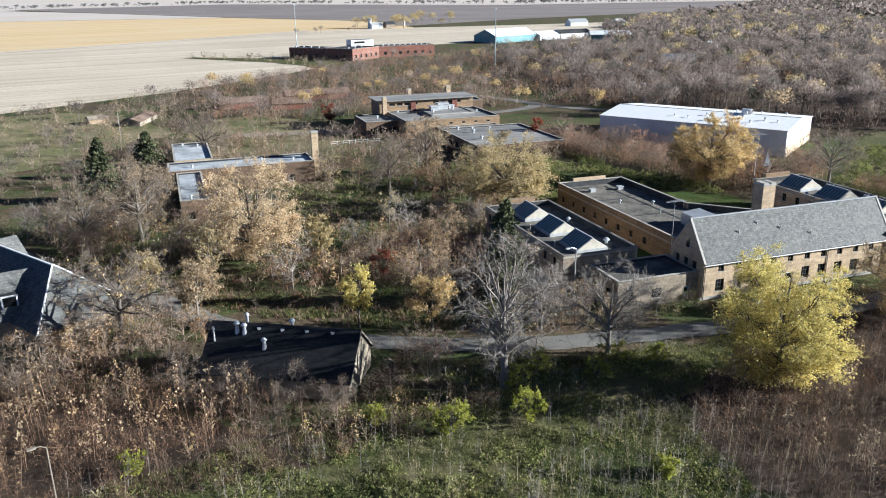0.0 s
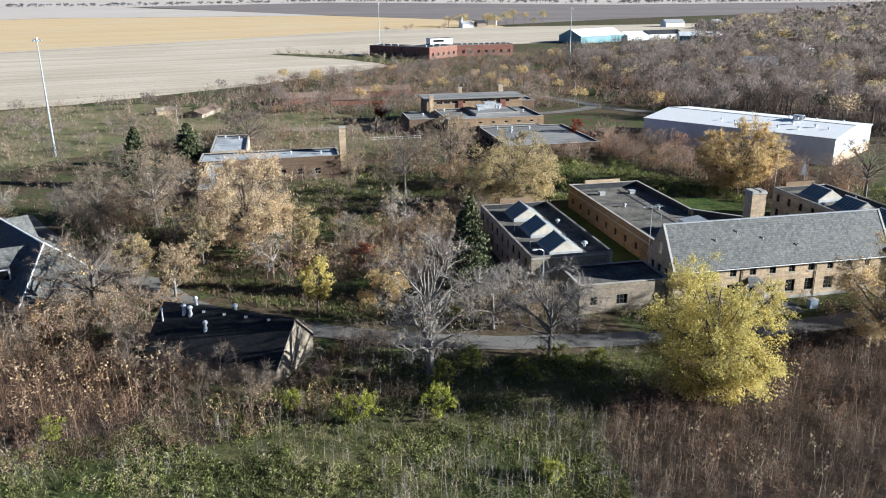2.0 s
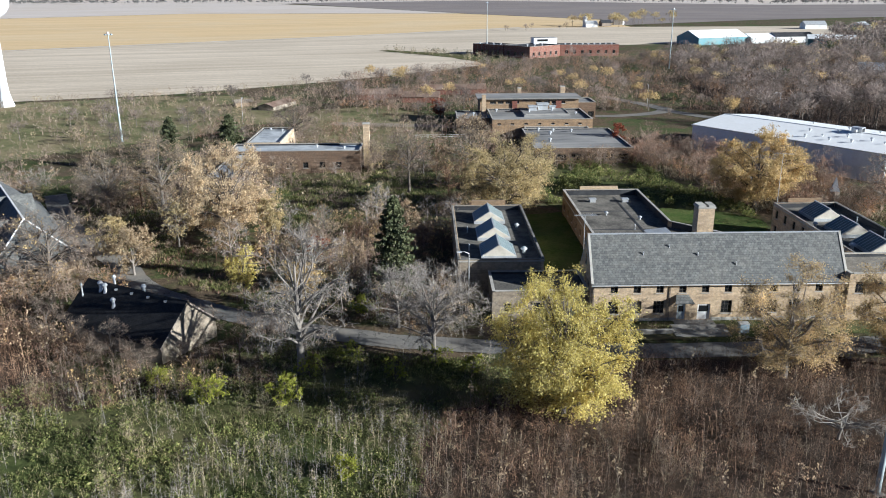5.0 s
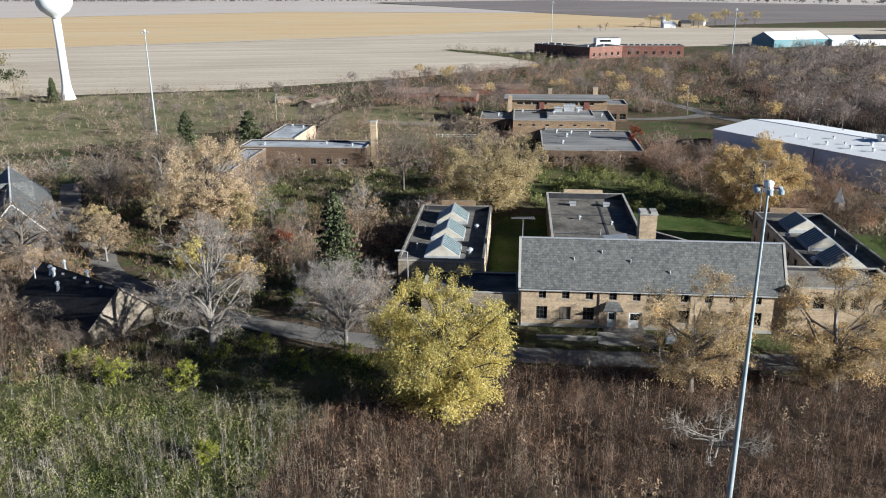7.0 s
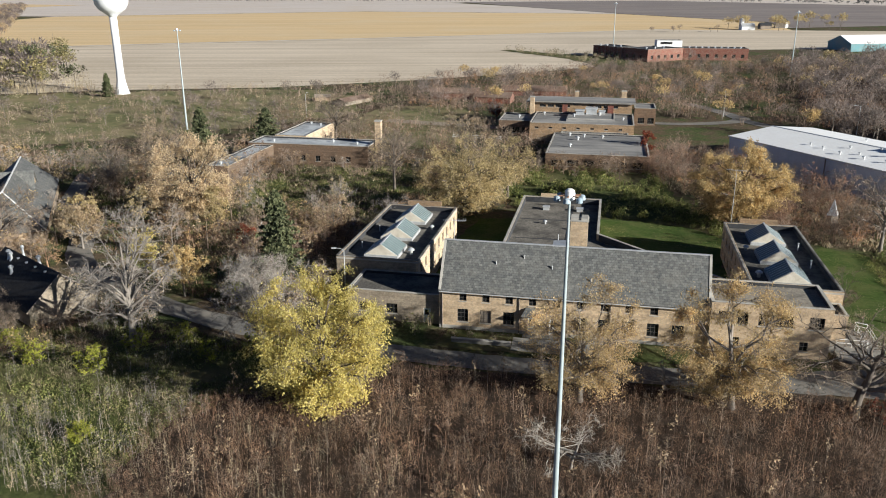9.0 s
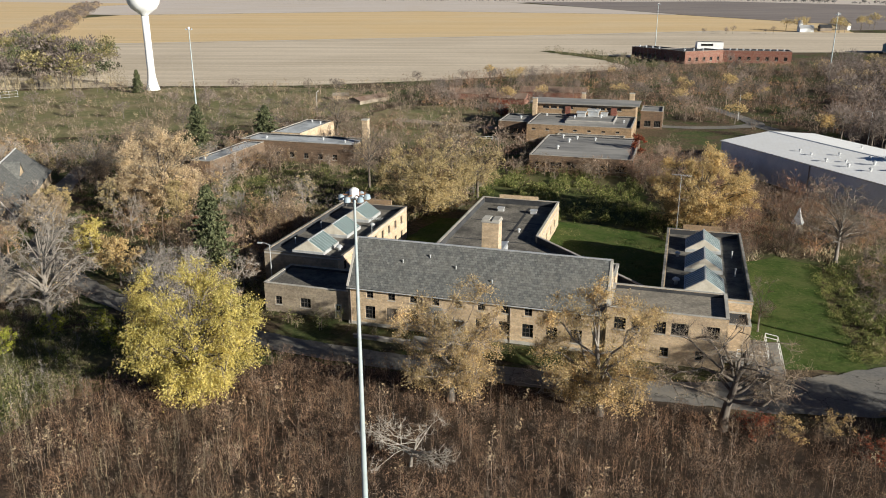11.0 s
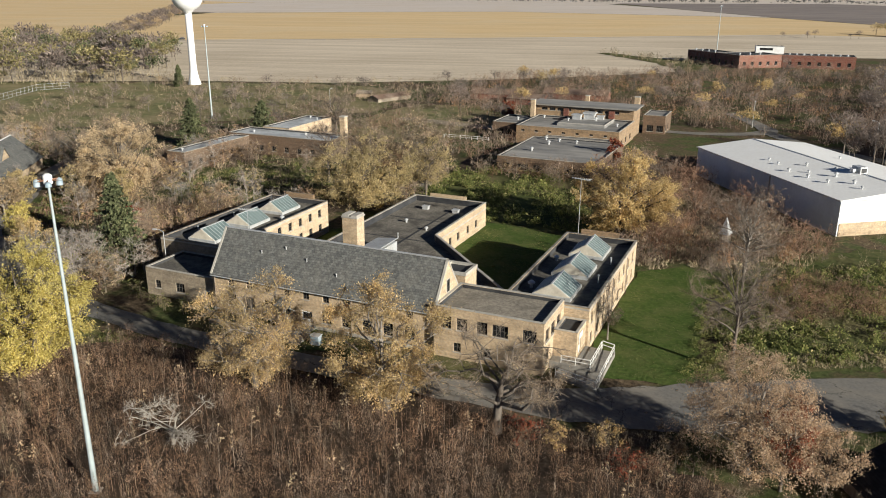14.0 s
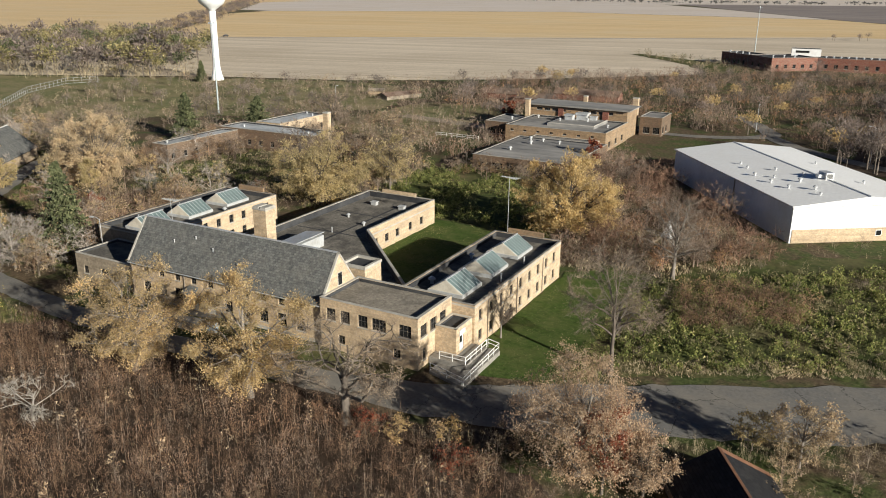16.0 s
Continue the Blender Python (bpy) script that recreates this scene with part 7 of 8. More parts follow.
for i, (x, y, h, s) in enumerate(((23.5, 66.3, 3.9, 2.4), (32.0, 66.0, 3.8, 2.3), (16.9, 70.8, 2.4, 1.4), (38.3, 91.0, 3.0, 1.7), (39.7, 52.8, 2.2, 1.4), (48.2, 75.6, 2.4, 2.6), (38.0, 76.2, 3.0, 2.2), (33.6, 72.6, 3.0, 2.0), (-6.5, 69.8, 2.6, 1.7), (43.5, 72.0, 2.6, 2.0), (52.6, 73.5, 2.0, 1.8))):
    tree("bush", x, y, "low yellow-green bush in rough grass", M_BARK, M_TWIG, M_GREENLEAF, "bush", "green bushes", seed=200 + i, height=h, spread=s, trunk=0.1, radius=0.06, limbs=14, subs=6, twigs=8, twig_length=0.5, twig_width=0.02, leaf_count=1900 if i < 5 else 1000, leaf_size=0.2)
for i, (x, y, h, s, mat, lab) in enumerate(((119.5, 72.5, 3.0, 2.6, M_REDLEAF, "russet bush below the gnarled tree"), (123.0, 73.0, 2.6, 2.2, M_ORANGE, "russet bush at the road edge"), (127.5, 75.5, 2.4, 2.4, M_ORANGE, "russet bush at the road edge"), (134.0, 76.8, 3.0, 2.6, M_TANLEAF, "dry tan bush at the road edge"), (130.5, 71.0, 2.8, 2.4, M_REDLEAF, "russet bush in the thicket"))):
    tree("bush", x, y, lab, M_BARK, M_TWIGRED, mat, "bush", "russet bushes", seed=230 + i, height=h, spread=s, trunk=0.1, radius=0.06, limbs=14, subs=6, twigs=14, twig_length=0.6, twig_width=0.02, leaf_count=1190, leaf_size=0.15)

# ---- thickets, woods and grass ----
rng = np.random.default_rng(5)
FUZZ = [plume(760 + i, 3.0, 0.7 + 0.05 * i, 105, 0.021) for i in range(8)]
THIN = [sapling(300 + i, 4.0, 1, 21, 0.022, flare=0.5) for i in range(12)]
BUSHY = [shrub(320 + i, 3.6, 2.0, 8, 5, 9, 0.032) for i in range(8)]
PLUME = [plume(700 + i, 3.8, 1.25 + 0.08 * i, 150, 0.034) for i in range(8)]
FARPLUME = [plume(720 + i, 4.2, 1.5 + 0.08 * i, 56, 0.085) for i in range(8)]
COARSE = [shrub(340 + i, 3.8, 2.2, 5, 4, 4, 0.07) for i in range(8)]
LEAFY = [sapling(360 + i, 5.0, 1, 15, 0.03, 26, 0.2) for i in range(8)]
LEAFYBUSH = [shrub(380 + i, 3.6, 2.0, 6, 4, 5, 0.035, 260, 0.15) for i in range(6)]
STRAW = [sapling(390 + i, 3.4, 3, 8, 0.03, flare=0.5) for i in range(6)]
wood_of, leaf_of = (lambda s: [t[0] for t in s]), (lambda s: [t[1] for t in s])


def thicket(label, templates, places, low, high, twig_mat, leaf_mat=None, slim=0.15):
    sc = scales_of(rng, len(places), low, high, slim)
    state = rng.bit_generator.state
    stuff("thicket", label, "thicket", wood_of(templates), places, sc, twig_mat, rng)
    if leaf_mat:
        rng.bit_generator.state = state
        stuff("thicket_leaves", label + " leaves", "foliage", leaf_of(templates), places, sc, leaf_mat, rng)


NEAR = [(46, 42), (128, 42), (150, 62), (138, 72), (128, 74), (116, 75), (100, 75.2), (85, 75), (68, 74.6), (58, 68), (50, 63), (46.5, 58)]
thicket("dense russet-brown bare sapling thicket", THIN, free_places(rng, NEAR, 0.7), 0.4, 0.95, M_TWIGRED)
thicket("fine russet brush in the thicket", FUZZ, free_places(rng, NEAR, 0.52), 0.5, 1.15, M_TWIGRED)
thicket("dense grey-brown bare sapling thicket", THIN, free_places(rng, NEAR, 0.22), 0.5, 1.1, M_TWIG)
thicket("fine grey-brown brush in the thicket", FUZZ, free_places(rng, NEAR, 0.25, 0.45, 12, 28), 0.5, 1.2, M_TWIGPINK)
thicket("olive-tan stems in the thicket", THIN, free_places(rng, [(46, 42), (80, 42), (78, 56), (62, 60), (47, 58)], 0.4), 0.4, 0.9, M_TWIGTAN)
thicket("straw-coloured dry stems in the thicket", STRAW, free_places(rng, NEAR, 0.04), 0.3, 0.6, M_TWIGTAN)
thicket("saplings with last tan leaves", LEAFY, free_places(rng, NEAR, 0.03), 0.8, 1.1, M_TWIG, M_TANLEAF)
thicket("russet bare brush in the thicket", BUSHY, free_places(rng, NEAR, 0.03, 0.4, 13, 8), 0.5, 0.95, M_TWIGRED)
BORDER = [(14, 44), (47, 44), (50, 60), (46, 65), (36, 61), (24, 56)]
thicket("grey saplings at the thicket's edge", THIN, free_places(rng, BORDER, 0.9, 0.42, 9, 9), 0.45, 0.95, M_TWIGGREY)
thicket("brown saplings at the thicket's edge", THIN, free_places(rng, BORDER, 0.6, 0.42, 11, 10), 0.4, 0.9, M_TWIGTAN)
LEFT = [(-45, 66), (-14, 68), (2, 71.5), (9, 75), (-1, 82), (-14, 90), (-45, 96)]
thicket("leggy saplings with pale tan leaves", LEAFY, free_places(rng, LEFT, 0.11), 0.9, 1.5, M_TWIGRED, M_TANLEAF)
thicket("leggy saplings with brown leaves", LEAFY, free_places(rng, LEFT, 0.08), 0.9, 1.4, M_TWIGRED, M_BROWNLEAF)
thicket("bare brown sapling thicket", THIN, free_places(rng, LEFT, 0.5), 0.6, 1.2, M_TWIGRED)
thicket("fine brown brush", FUZZ, free_places(rng, LEFT, 0.3), 0.7, 1.4, M_TWIGRED)
SKIRT = [(-16, 64.5), (-14, 68), (12, 72), (28, 73.5), (33, 70), (22, 66.5), (4, 64)]
thicket("dark russet brush before the shed", FUZZ, free_places(rng, SKIRT, 0.5), 0.5, 1.1, M_TWIGRED)
thicket("grey saplings before the shed", THIN, free_places(rng, SKIRT, 0.25), 0.6, 1.2, M_TWIG)
SHED = [(-30, 92), (-2, 95), (22, 86), (30, 84), (24, 75), (14, 71), (6, 72), (-2, 81)]
thicket("brown bare brush round the shed", FUZZ + THIN, free_places(rng, SHED, 0.5), 0.8, 1.4, M_TWIGRED)
thicket("grey bare brush round the shed", BUSHY, free_places(rng, SHED, 0.12), 0.7, 1.3, M_TWIG)
FRONT = [(-40, 46), (46, 46), (47, 58), (52, 64), (60, 69), (66, 75), (50, 76.5), (24, 83), (12, 73.5), (-14, 67.5), (-40, 65)]
thicket("sparse bare saplings in rough grass", THIN, free_places(rng, FRONT, 0.32, 0.52, 17, 3), 0.5, 1.0, M_TWIGGREY)
thicket("fuzzy tan brush in rough grass", FUZZ, free_places(rng, FRONT, 0.16, 0.5, 13, 29), 0.5, 1.1, M_TWIGTAN)
thicket("dry straw stems in rough grass", STRAW, free_places(rng, FRONT, 0.15, 0.5, 14, 4), 0.25, 0.5, M_TWIGTAN)
thicket("saplings with last orange leaves", LEAFY, free_places(rng, [(-20, 66), (28, 66), (28, 74), (14, 73), (-20, 70)], 0.05), 0.7, 1.1, M_TWIG, M_ORANGE)
MID = [(-70, 98), (-12, 104), (4, 103), (24, 92), (50, 84), (51, 128), (66, 140), (70, 165), (62, 190), (33, 184), (-5, 182), (-5, 157), (-70, 176)]
thicket("grey-brown bare brush", BUSHY + PLUME, free_places(rng, MID, 0.03, 0.55, 26, 11), 0.7, 1.5, M_TWIG)
thicket("pinkish-brown upright brush", PLUME, free_places(rng, MID, 0.07, 0.57, 19, 26), 0.4, 1.2, M_TWIGPINK)
thicket("silvery bare brush", BUSHY, free_places(rng, MID, 0.016, 0.52, 22, 12), 0.9, 2.0, M_TWIGGREY)
thicket("russet bare brush", PLUME + BUSHY, free_places(rng, MID, 0.045, 0.55, 24, 13), 0.4, 1.2, M_TWIGROSE)
thicket("brush with tan leaves", LEAFYBUSH, free_places(rng, MID, 0.013, 0.47, 20, 14), 0.8, 2.0, M_TWIG, M_TANLEAF)
thicket("brush with brown leaves", LEAFYBUSH, free_places(rng, MID, 0.014, 0.48, 20, 16), 0.7, 1.8, M_TWIGRED, M_BROWNLEAF)
thicket("brush with olive leaves", LEAFYBUSH, free_places(rng, MID, 0.012, 0.5, 20, 15), 0.7, 1.6, M_TWIG, M_OLIVE)
thicket("brush with orange leaves", LEAFYBUSH, free_places(rng, MID, 0.018, 0.5, 20, 20), 0.6, 1.5, M_TWIGROSE, M_ORANGE)
thicket("low russet undergrowth", STRAW, free_places(rng, MID, 0.07, 0.5, 16, 19), 0.2, 0.5, M_TWIGRED)
ROUND = [grow(740 + i, 7.6, 3.7, 0.16, 0.12, 14, 7, 8, 0.95, 0.034, 330, 0.16, 0.14, 0.08, 0.35, 0.0, True) for i in range(7)]
INLEAF = [grow(740 + i, 7.6, 3.7, 0.16, 0.12, 14, 7, 8, 0.95, 0.034, 1100, 0.19, 0.14, 0.08, 0.35, 0.0, True) for i in range(7)]
for lab, mat, lmat, dens in (("round pinkish-brown bare tree crowns", M_TWIGPINK, None, 0.005), ("round grey bare tree crowns", M_TWIGGREY, None, 0.0034), ("round russet tree crowns", M_TWIGRED, M_BROWNLEAF, 0.0035)):
    at = free_places(rng, MID, dens)
    sc = scales_of(rng, len(at), 0.6, 1.25)
    state = rng.bit_generator.state
    stuff("thicket", lab, "thicket", [joined([t[0], t[1]]) for t in ROUND], at, sc, mat, rng)
    if lmat:
        rng.bit_generator.state = state
        stuff("thicket_leaves", lab + " with last leaves", "foliage", [t[2] for t in ROUND], at, sc, lmat, rng)
for lmat, lab, dens in ((M_TANLEAF, "round tan-leaved small trees", 0.0016), (M_ORANGE, "round orange-leaved small trees", 0.0019), (M_OLIVE, "round olive-leaved small trees", 0.0013)):
    at = free_places(rng, MID, dens)
    sc = scales_of(rng, len(at), 0.55, 1.1)
    state = rng.bit_generator.state
    stuff("thicket", lab, "thicket", [joined([t[0], t[1]]) for t in ROUND], at, sc, M_TWIG, rng)
    rng.bit_generator.state = state
    stuff("thicket_leaves", lab + " in leaf", "foliage", [t[2] for t in INLEAF], at, sc, lmat, rng)
ROSY = [(20, 114), (30, 107), (46, 106), (50, 124), (46, 131), (32, 129), (18, 123)]
thicket("rosy brown upright brush beside the brick wing", PLUME, free_places(rng, ROSY, 0.24, 0.38, 15, 45), 0.6, 1.2, M_TWIGROSE)
thicket("tan-tipped brush beside the brick wing", LEAFYBUSH, free_places(rng, ROSY, 0.03), 0.6, 1.1, M_TWIGROSE, M_TANLEAF)
SHADY = [(-30, 92.5), (-2, 95.5), (5, 99), (2, 108), (-10, 112), (-12, 102), (-38, 96)]
thicket("tall grey-brown brush before the brick house", BUSHY + THIN, free_places(rng, SHADY, 0.3), 1.0, 1.7, M_TWIG)
thicket("orange-tan brush before the brick house", LEAFYBUSH, free_places(rng, SHADY, 0.08), 0.9, 1.7, M_TWIGRED, M_BROWNLEAF)
LOWB = [(-12, 150), (12, 150), (12, 176), (34, 178), (36, 196), (12, 200), (14, 218), (-8, 214), (-10, 180)]
thicket("tall brush round the low building", BUSHY, free_places(rng, LOWB, 0.08, 0.4, 14, 17), 1.0, 1.7, M_TWIG)
thicket("tall leafy brush round the low building", LEAFYBUSH, free_places(rng, LOWB, 0.05, 0.4, 14, 18), 0.9, 1.5, M_TWIG, M_BROWNLEAF)
GLADE = [(34, 98), (45, 94), (46.5, 127), (38, 132), (30, 112)]
thicket("tall grey-brown bare saplings", THIN, free_places(rng, GLADE, 0.4), 1.0, 1.6, M_TWIGPINK)
thicket("russet saplings with tan leaves", LEAFY, free_places(rng, GLADE, 0.15), 0.8, 1.3, M_TWIGRED, M_TANLEAF)
NORTH = [(-130, 172), (-70, 178), (-4, 186), (0, 218), (32, 195), (62, 190), (72, 190), (72, 224), (55, 236), (54, 262), (20, 262), (0, 345), (-58, 318), (-130, 296)]
thicket("grey-brown bare brush", FARPLUME + COARSE, free_places(rng, NORTH, 0.03, 0.54, 36, 21), 0.6, 1.6, M_TWIG)
thicket("pinkish-brown upright brush", FARPLUME, free_places(rng, NORTH, 0.03, 0.54, 24, 27), 0.5, 1.3, M_TWIGPINK)
thicket("straw-coloured brush", COARSE, free_places(rng, NORTH, 0.02, 0.52, 30, 22), 0.3, 0.8, M_TWIGTAN)
thicket("brush with tan leaves", LEAFYBUSH, free_places(rng, NORTH, 0.006, 0.45, 30, 23), 0.7, 1.6, M_TWIG, M_TANLEAF)
CLOSE = [(12, 196), (34, 196), (60, 192), (72, 192), (72, 222), (55, 234), (30, 242), (8, 240), (-20, 250), (-24, 225), (-4, 218), (12, 218)]
thicket("bare brush behind the low building", COARSE + FARPLUME, free_places(rng, CLOSE, 0.05, 0.45, 22, 24), 0.8, 1.6, M_TWIG)
thicket("russet brush behind the low building", FARPLUME, free_places(rng, CLOSE, 0.05, 0.46, 22, 25), 0.7, 1.4, M_TWIGROSE)
FAR = [(20, 262), (54, 264), (66, 260), (96, 275), (112, 272), (140, 262), (175, 240), (330, 330), (320, 500), (175, 475), (112, 464), (88, 440), (62, 410), (5, 360), (0, 345)]
thicket("far grey-brown bare brush", FARPLUME, free_places(rng, FAR, 0.04, 0.38, 40, 31), 0.8, 1.9, M_TWIGPINK)
thicket("far russet brush", FARPLUME, free_places(rng, FAR, 0.02, 0.42, 40, 32), 0.9, 1.7, M_TWIGROSE)
thicket("far brush with rusty leaves", LEAFYBUSH, free_places(rng, FAR, 0.008, 0.46, 40, 33), 0.7, 1.5, M_TWIGROSE, M_RUSTLEAF)
EAST = [(113, 136), (118, 129), (134, 134), (144, 140), (149, 150), (142, 164), (118, 203), (101, 207), (99, 182), (105, 171), (112, 153)]
thicket("dense brown brush beside the warehouse", BUSHY + PLUME + PLUME, free_places(rng, EAST, 0.1, 0.36, 18, 41), 0.9, 1.9, M_TWIGROSE)
thicket("russet brush beside the warehouse", PLUME, free_places(rng, EAST, 0.09, 0.46, 18, 42), 0.8, 1.6, M_TWIGPINK)
COPSE = [(139, 114.5), (147, 116), (156, 124), (157, 132), (148, 135), (139, 130)]
thicket("russet brush clump in the meadow", PLUME, free_places(rng, COPSE, 0.45), 0.45, 0.95, M_TWIGROSE)
thicket("brown-leaved brush clump in the meadow", LEAFYBUSH, free_places(rng, COPSE, 0.1), 0.5, 0.95, M_TWIGRED, M_BROWNLEAF)
thicket("golden brush at the clump's edge", LEAFYBUSH, free_places(rng, [(138, 124), (142, 123), (142, 131), (138, 130)], 0.15), 0.4, 0.8, M_TWIGRED, M_ORANGE)
at = free_places(rng, EAST, 0.017)
sc = scales_of(rng, len(at), 0.6, 1.15)
stuff("thicket", "round brown bare tree crowns", "thicket", [joined([t[0], t[1]]) for t in ROUND], at, sc, M_TWIGPINK, rng)
thicket("brush with rusty leaves", LEAFYBUSH, free_places(rng, EAST, 0.04, 0.48, 18, 43), 0.6, 1.3, M_TWIGROSE, M_RUSTLEAF)
thicket("orange and tan brush before the school building", LEAFYBUSH, free_places(rng, [(68, 180), (103, 180), (103, 190), (68, 190)], 0.09), 0.6, 1.1, M_TWIGRED, M_BROWNLEAF)
thicket("bare brush before the school building", BUSHY, free_places(rng, [(68, 178), (112, 178), (118, 204), (101, 215), (101, 190), (68, 190)], 0.06), 0.8, 1.6, M_TWIG)
WEDGE = [(16, 536), (60, 488), (84, 446), (98, 466), (97, 488), (74, 506), (22, 541)]
thicket("scrub in the field corner", COARSE, free_places(rng, WEDGE, 0.05, 0.45, 20, 35), 0.6, 1.3, M_TWIGTAN)
thicket("green scrub in the field corner", LEAFYBUSH, free_places(rng, WEDGE, 0.008), 0.8, 1.4, M_TWIG, M_NEEDLE)
EDGE = [(-330, 203), (-120, 309), (-58, 329), (5, 371), (62, 423), (70, 418), (8, 362), (-56, 320), (-120, 300), (-326, 196)]
thicket("straw fringe along the field", COARSE, free_places(rng, EDGE, 0.05), 0.3, 0.8, M_TWIGTAN)
MEADOW = [(135, 97), (150, 105), (200, 132), (215, 190), (178, 178), (150, 161), (146, 140), (134.5, 130)]
thicket("sparse dry brush in the meadow", BUSHY, free_places(rng, MEADOW, 0.03, 0.52, 22, 51), 0.3, 0.8, M_TWIG)
thicket("straw brush in the meadow", STRAW, free_places(rng, MEADOW, 0.14, 0.5, 18, 52), 0.2, 0.5, M_TWIGTAN)
YARD = [(128, 70), (150, 62), (200, 88), (200, 112), (176, 102), (160, 92.5), (148, 86), (134, 79)]
thicket("dark brush below the service yard", BUSHY + PLUME, free_places(rng, YARD, 0.11, 0.3, 12, 55), 0.35, 0.8, M_TWIG)
p = free_places(rng, [(119, 75.5), (134, 78.5), (148, 85.2), (160, 91.8), (176, 101), (178, 98), (160, 88), (148, 82), (134, 76), (119, 73)], 1.6)
thicket("tall dry grass along the yard edge", STRAW, p, 0.3, 0.65, M_TWIGTAN)
thicket("tan-leaved brush below the service yard", LEAFYBUSH, free_places(rng, YARD, 0.06), 0.5, 0.9, M_TWIG, M_TANLEAF)

# woods
def clad(seed, height, spread, count, length, width):
    """A wood tree whose crown is massed fine slivers in rounded billows."""
    w, f, l = grow(seed, height, spread, 0.2, 0.22, 7, 3, 2, 2.0, 0.1, 0, 0.5, light=True)
    r = np.random.default_rng(seed + 1)
    k = 9
    way = sphere_ways(r, k)
    way[:, 2] = np.abs(way[:, 2]) - 0.3
    at = np.array([0, 0, height * 0.58]) + unit(way) * np.array([spread, spread, height * 0.4]) * 0.55
    pick = r.integers(0, k, count)
    out = sphere_ways(r, count)
    out[:, 2] = out[:, 2] * 0.8 + 0.2
    p = at[pick] + out * np.array([spread, spread, height * 0.34]) * (0.46 * r.uniform(0.3, 1.0, (count, 1)) ** 0.5)
    return w, f, blades(r, p, unit(out + sphere_ways(r, count) * 0.6 + np.array([0, 0, 0.25])) * (length * r.uniform(0.6, 1.2, (count, 1))), width)


BARE = [clad(400 + i, 11.5, 4.6, 300, 1.35, 0.2) for i in range(8)]
CLAD = [clad(420 + i, 11.0, 4.8, 300, 0.85, 0.5) for i in range(6)]
MASS = [clad(460 + i, 12.0, 5.2, 130, 1.7, 0.6) for i in range(6)]
DISTANT = [clad(440 + i, 11.0, 6.5, 34, 3.4, 2.4) for i in range(5)]


def woods(label, templates, places, low, high, wood_mat, twig_mat, leaf_mat=None):
    sc = scales_of(rng, len(places), low, high)
    state = rng.bit_generator.state
    for k, (nm, mat) in enumerate((("wood_trunks", wood_mat), ("wood_crowns", twig_mat), ("wood_leaves", leaf_mat))):
        if mat:
            rng.bit_generator.state = state
            stuff(nm, label, "woods", [t[k] for t in templates], places, sc, mat, rng)


DEEPWOOD = [(420, 260), (640, 620), (760, 900), (520, 780), (420, 690), (345, 610), (345, 520), (250, 480), (420, 330)]
BIGWOOD = [(152, 228), (178, 226), (190, 190), (240, 150), (420, 260), (420, 330), (250, 480), (178, 430), (160, 330)]
land("wood_floor", rough_outline([(154, 232), (180, 229), (192, 193), (240, 152), (420, 262), (418, 330), (252, 478), (180, 428), (162, 330)], 2.0, 8.0), 0.05, M_LITTER, "dark leaf litter under the woods", "ground")
woods("dense bare grey-brown woods", BARE, free_places(rng, BIGWOOD, 0.0105), 0.6, 1.3, M_BARK, M_HAZE, M_HAZE)
thicket("bare brush along the wood's edge", FARPLUME, free_places(rng, [(154, 232), (180, 229), (192, 193), (240, 152), (280, 178), (215, 225), (190, 300), (185, 400), (180, 428), (162, 330)], 0.03), 1.0, 2.2, M_TWIGPINK)
woods("dense bare grey-brown woods", MASS, free_places(rng, DEEPWOOD, 0.0075), 0.7, 1.25, M_BARK, None, M_HAZE)
woods("autumn-coloured trees in the deep woods", MASS, free_places(rng, DEEPWOOD, 0.0009), 0.7, 1.2, M_BARK, None, M_OLIVE)
woods("dark green trees in the deep woods", MASS, free_places(rng, DEEPWOOD, 0.0006), 0.6, 1.1, M_BARK, None, M_NEEDLE)
woods("woods with tan leaves", CLAD, free_places(rng, BIGWOOD, 0.0009), 0.7, 1.15, M_BARK, M_TWIG, M_TANLEAF)
woods("woods with olive leaves", CLAD, free_places(rng, BIGWOOD, 0.0004), 0.7, 1.15, M_BARK, M_TWIG, M_OLIVE)
woods("woods with dark green leaves", CLAD, free_places(rng, BIGWOOD, 0.0004), 0.6, 1.0, M_BARK, M_TWIG, M_NEEDLE)
woods("scattered bare trees in the far brush", BARE, free_places(rng, FAR, 0.0016), 0.5, 0.9, M_BARK, None, M_HAZE)
woods("scattered trees with orange leaves", CLAD, free_places(rng, FAR, 0.0008), 0.45, 0.8, M_BARK, M_TWIG, M_ORANGE)
woods("scattered bare trees", BARE, free_places(rng, NORTH, 0.0014), 0.4, 0.75, M_BARK, None, M_HAZE)
WESTWOOD = [(-330, 245), (-180, 262), (-122, 298), (-140, 318), (-215, 400), (-322, 448), (-380, 400), (-400, 300)]
woods("autumn wood behind the water tower", CLAD, free_places(rng, WESTWOOD, 0.0034), 0.5, 1.7, M_BARK, M_TWIG, M_WESTLEAF)
woods("bare wood behind the water tower", MASS, free_places(rng, WESTWOOD, 0.005), 0.5, 1.5, M_BARK, None, M_HAZE)
woods("dark green trees behind the water tower", CLAD, free_places(rng, WESTWOOD, 0.0014), 0.7, 1.6, M_BARK, M_TWIG, M_NEEDLE)
HEDGE = [(-325, 450), (-352, 450), (-1020, 1340), (-990, 1360), (-420, 600)]
woods("hedgerow between fields", MASS, free_places(rng, HEDGE, 0.009), 0.5, 0.95, M_BARK, None, M_HAZE)
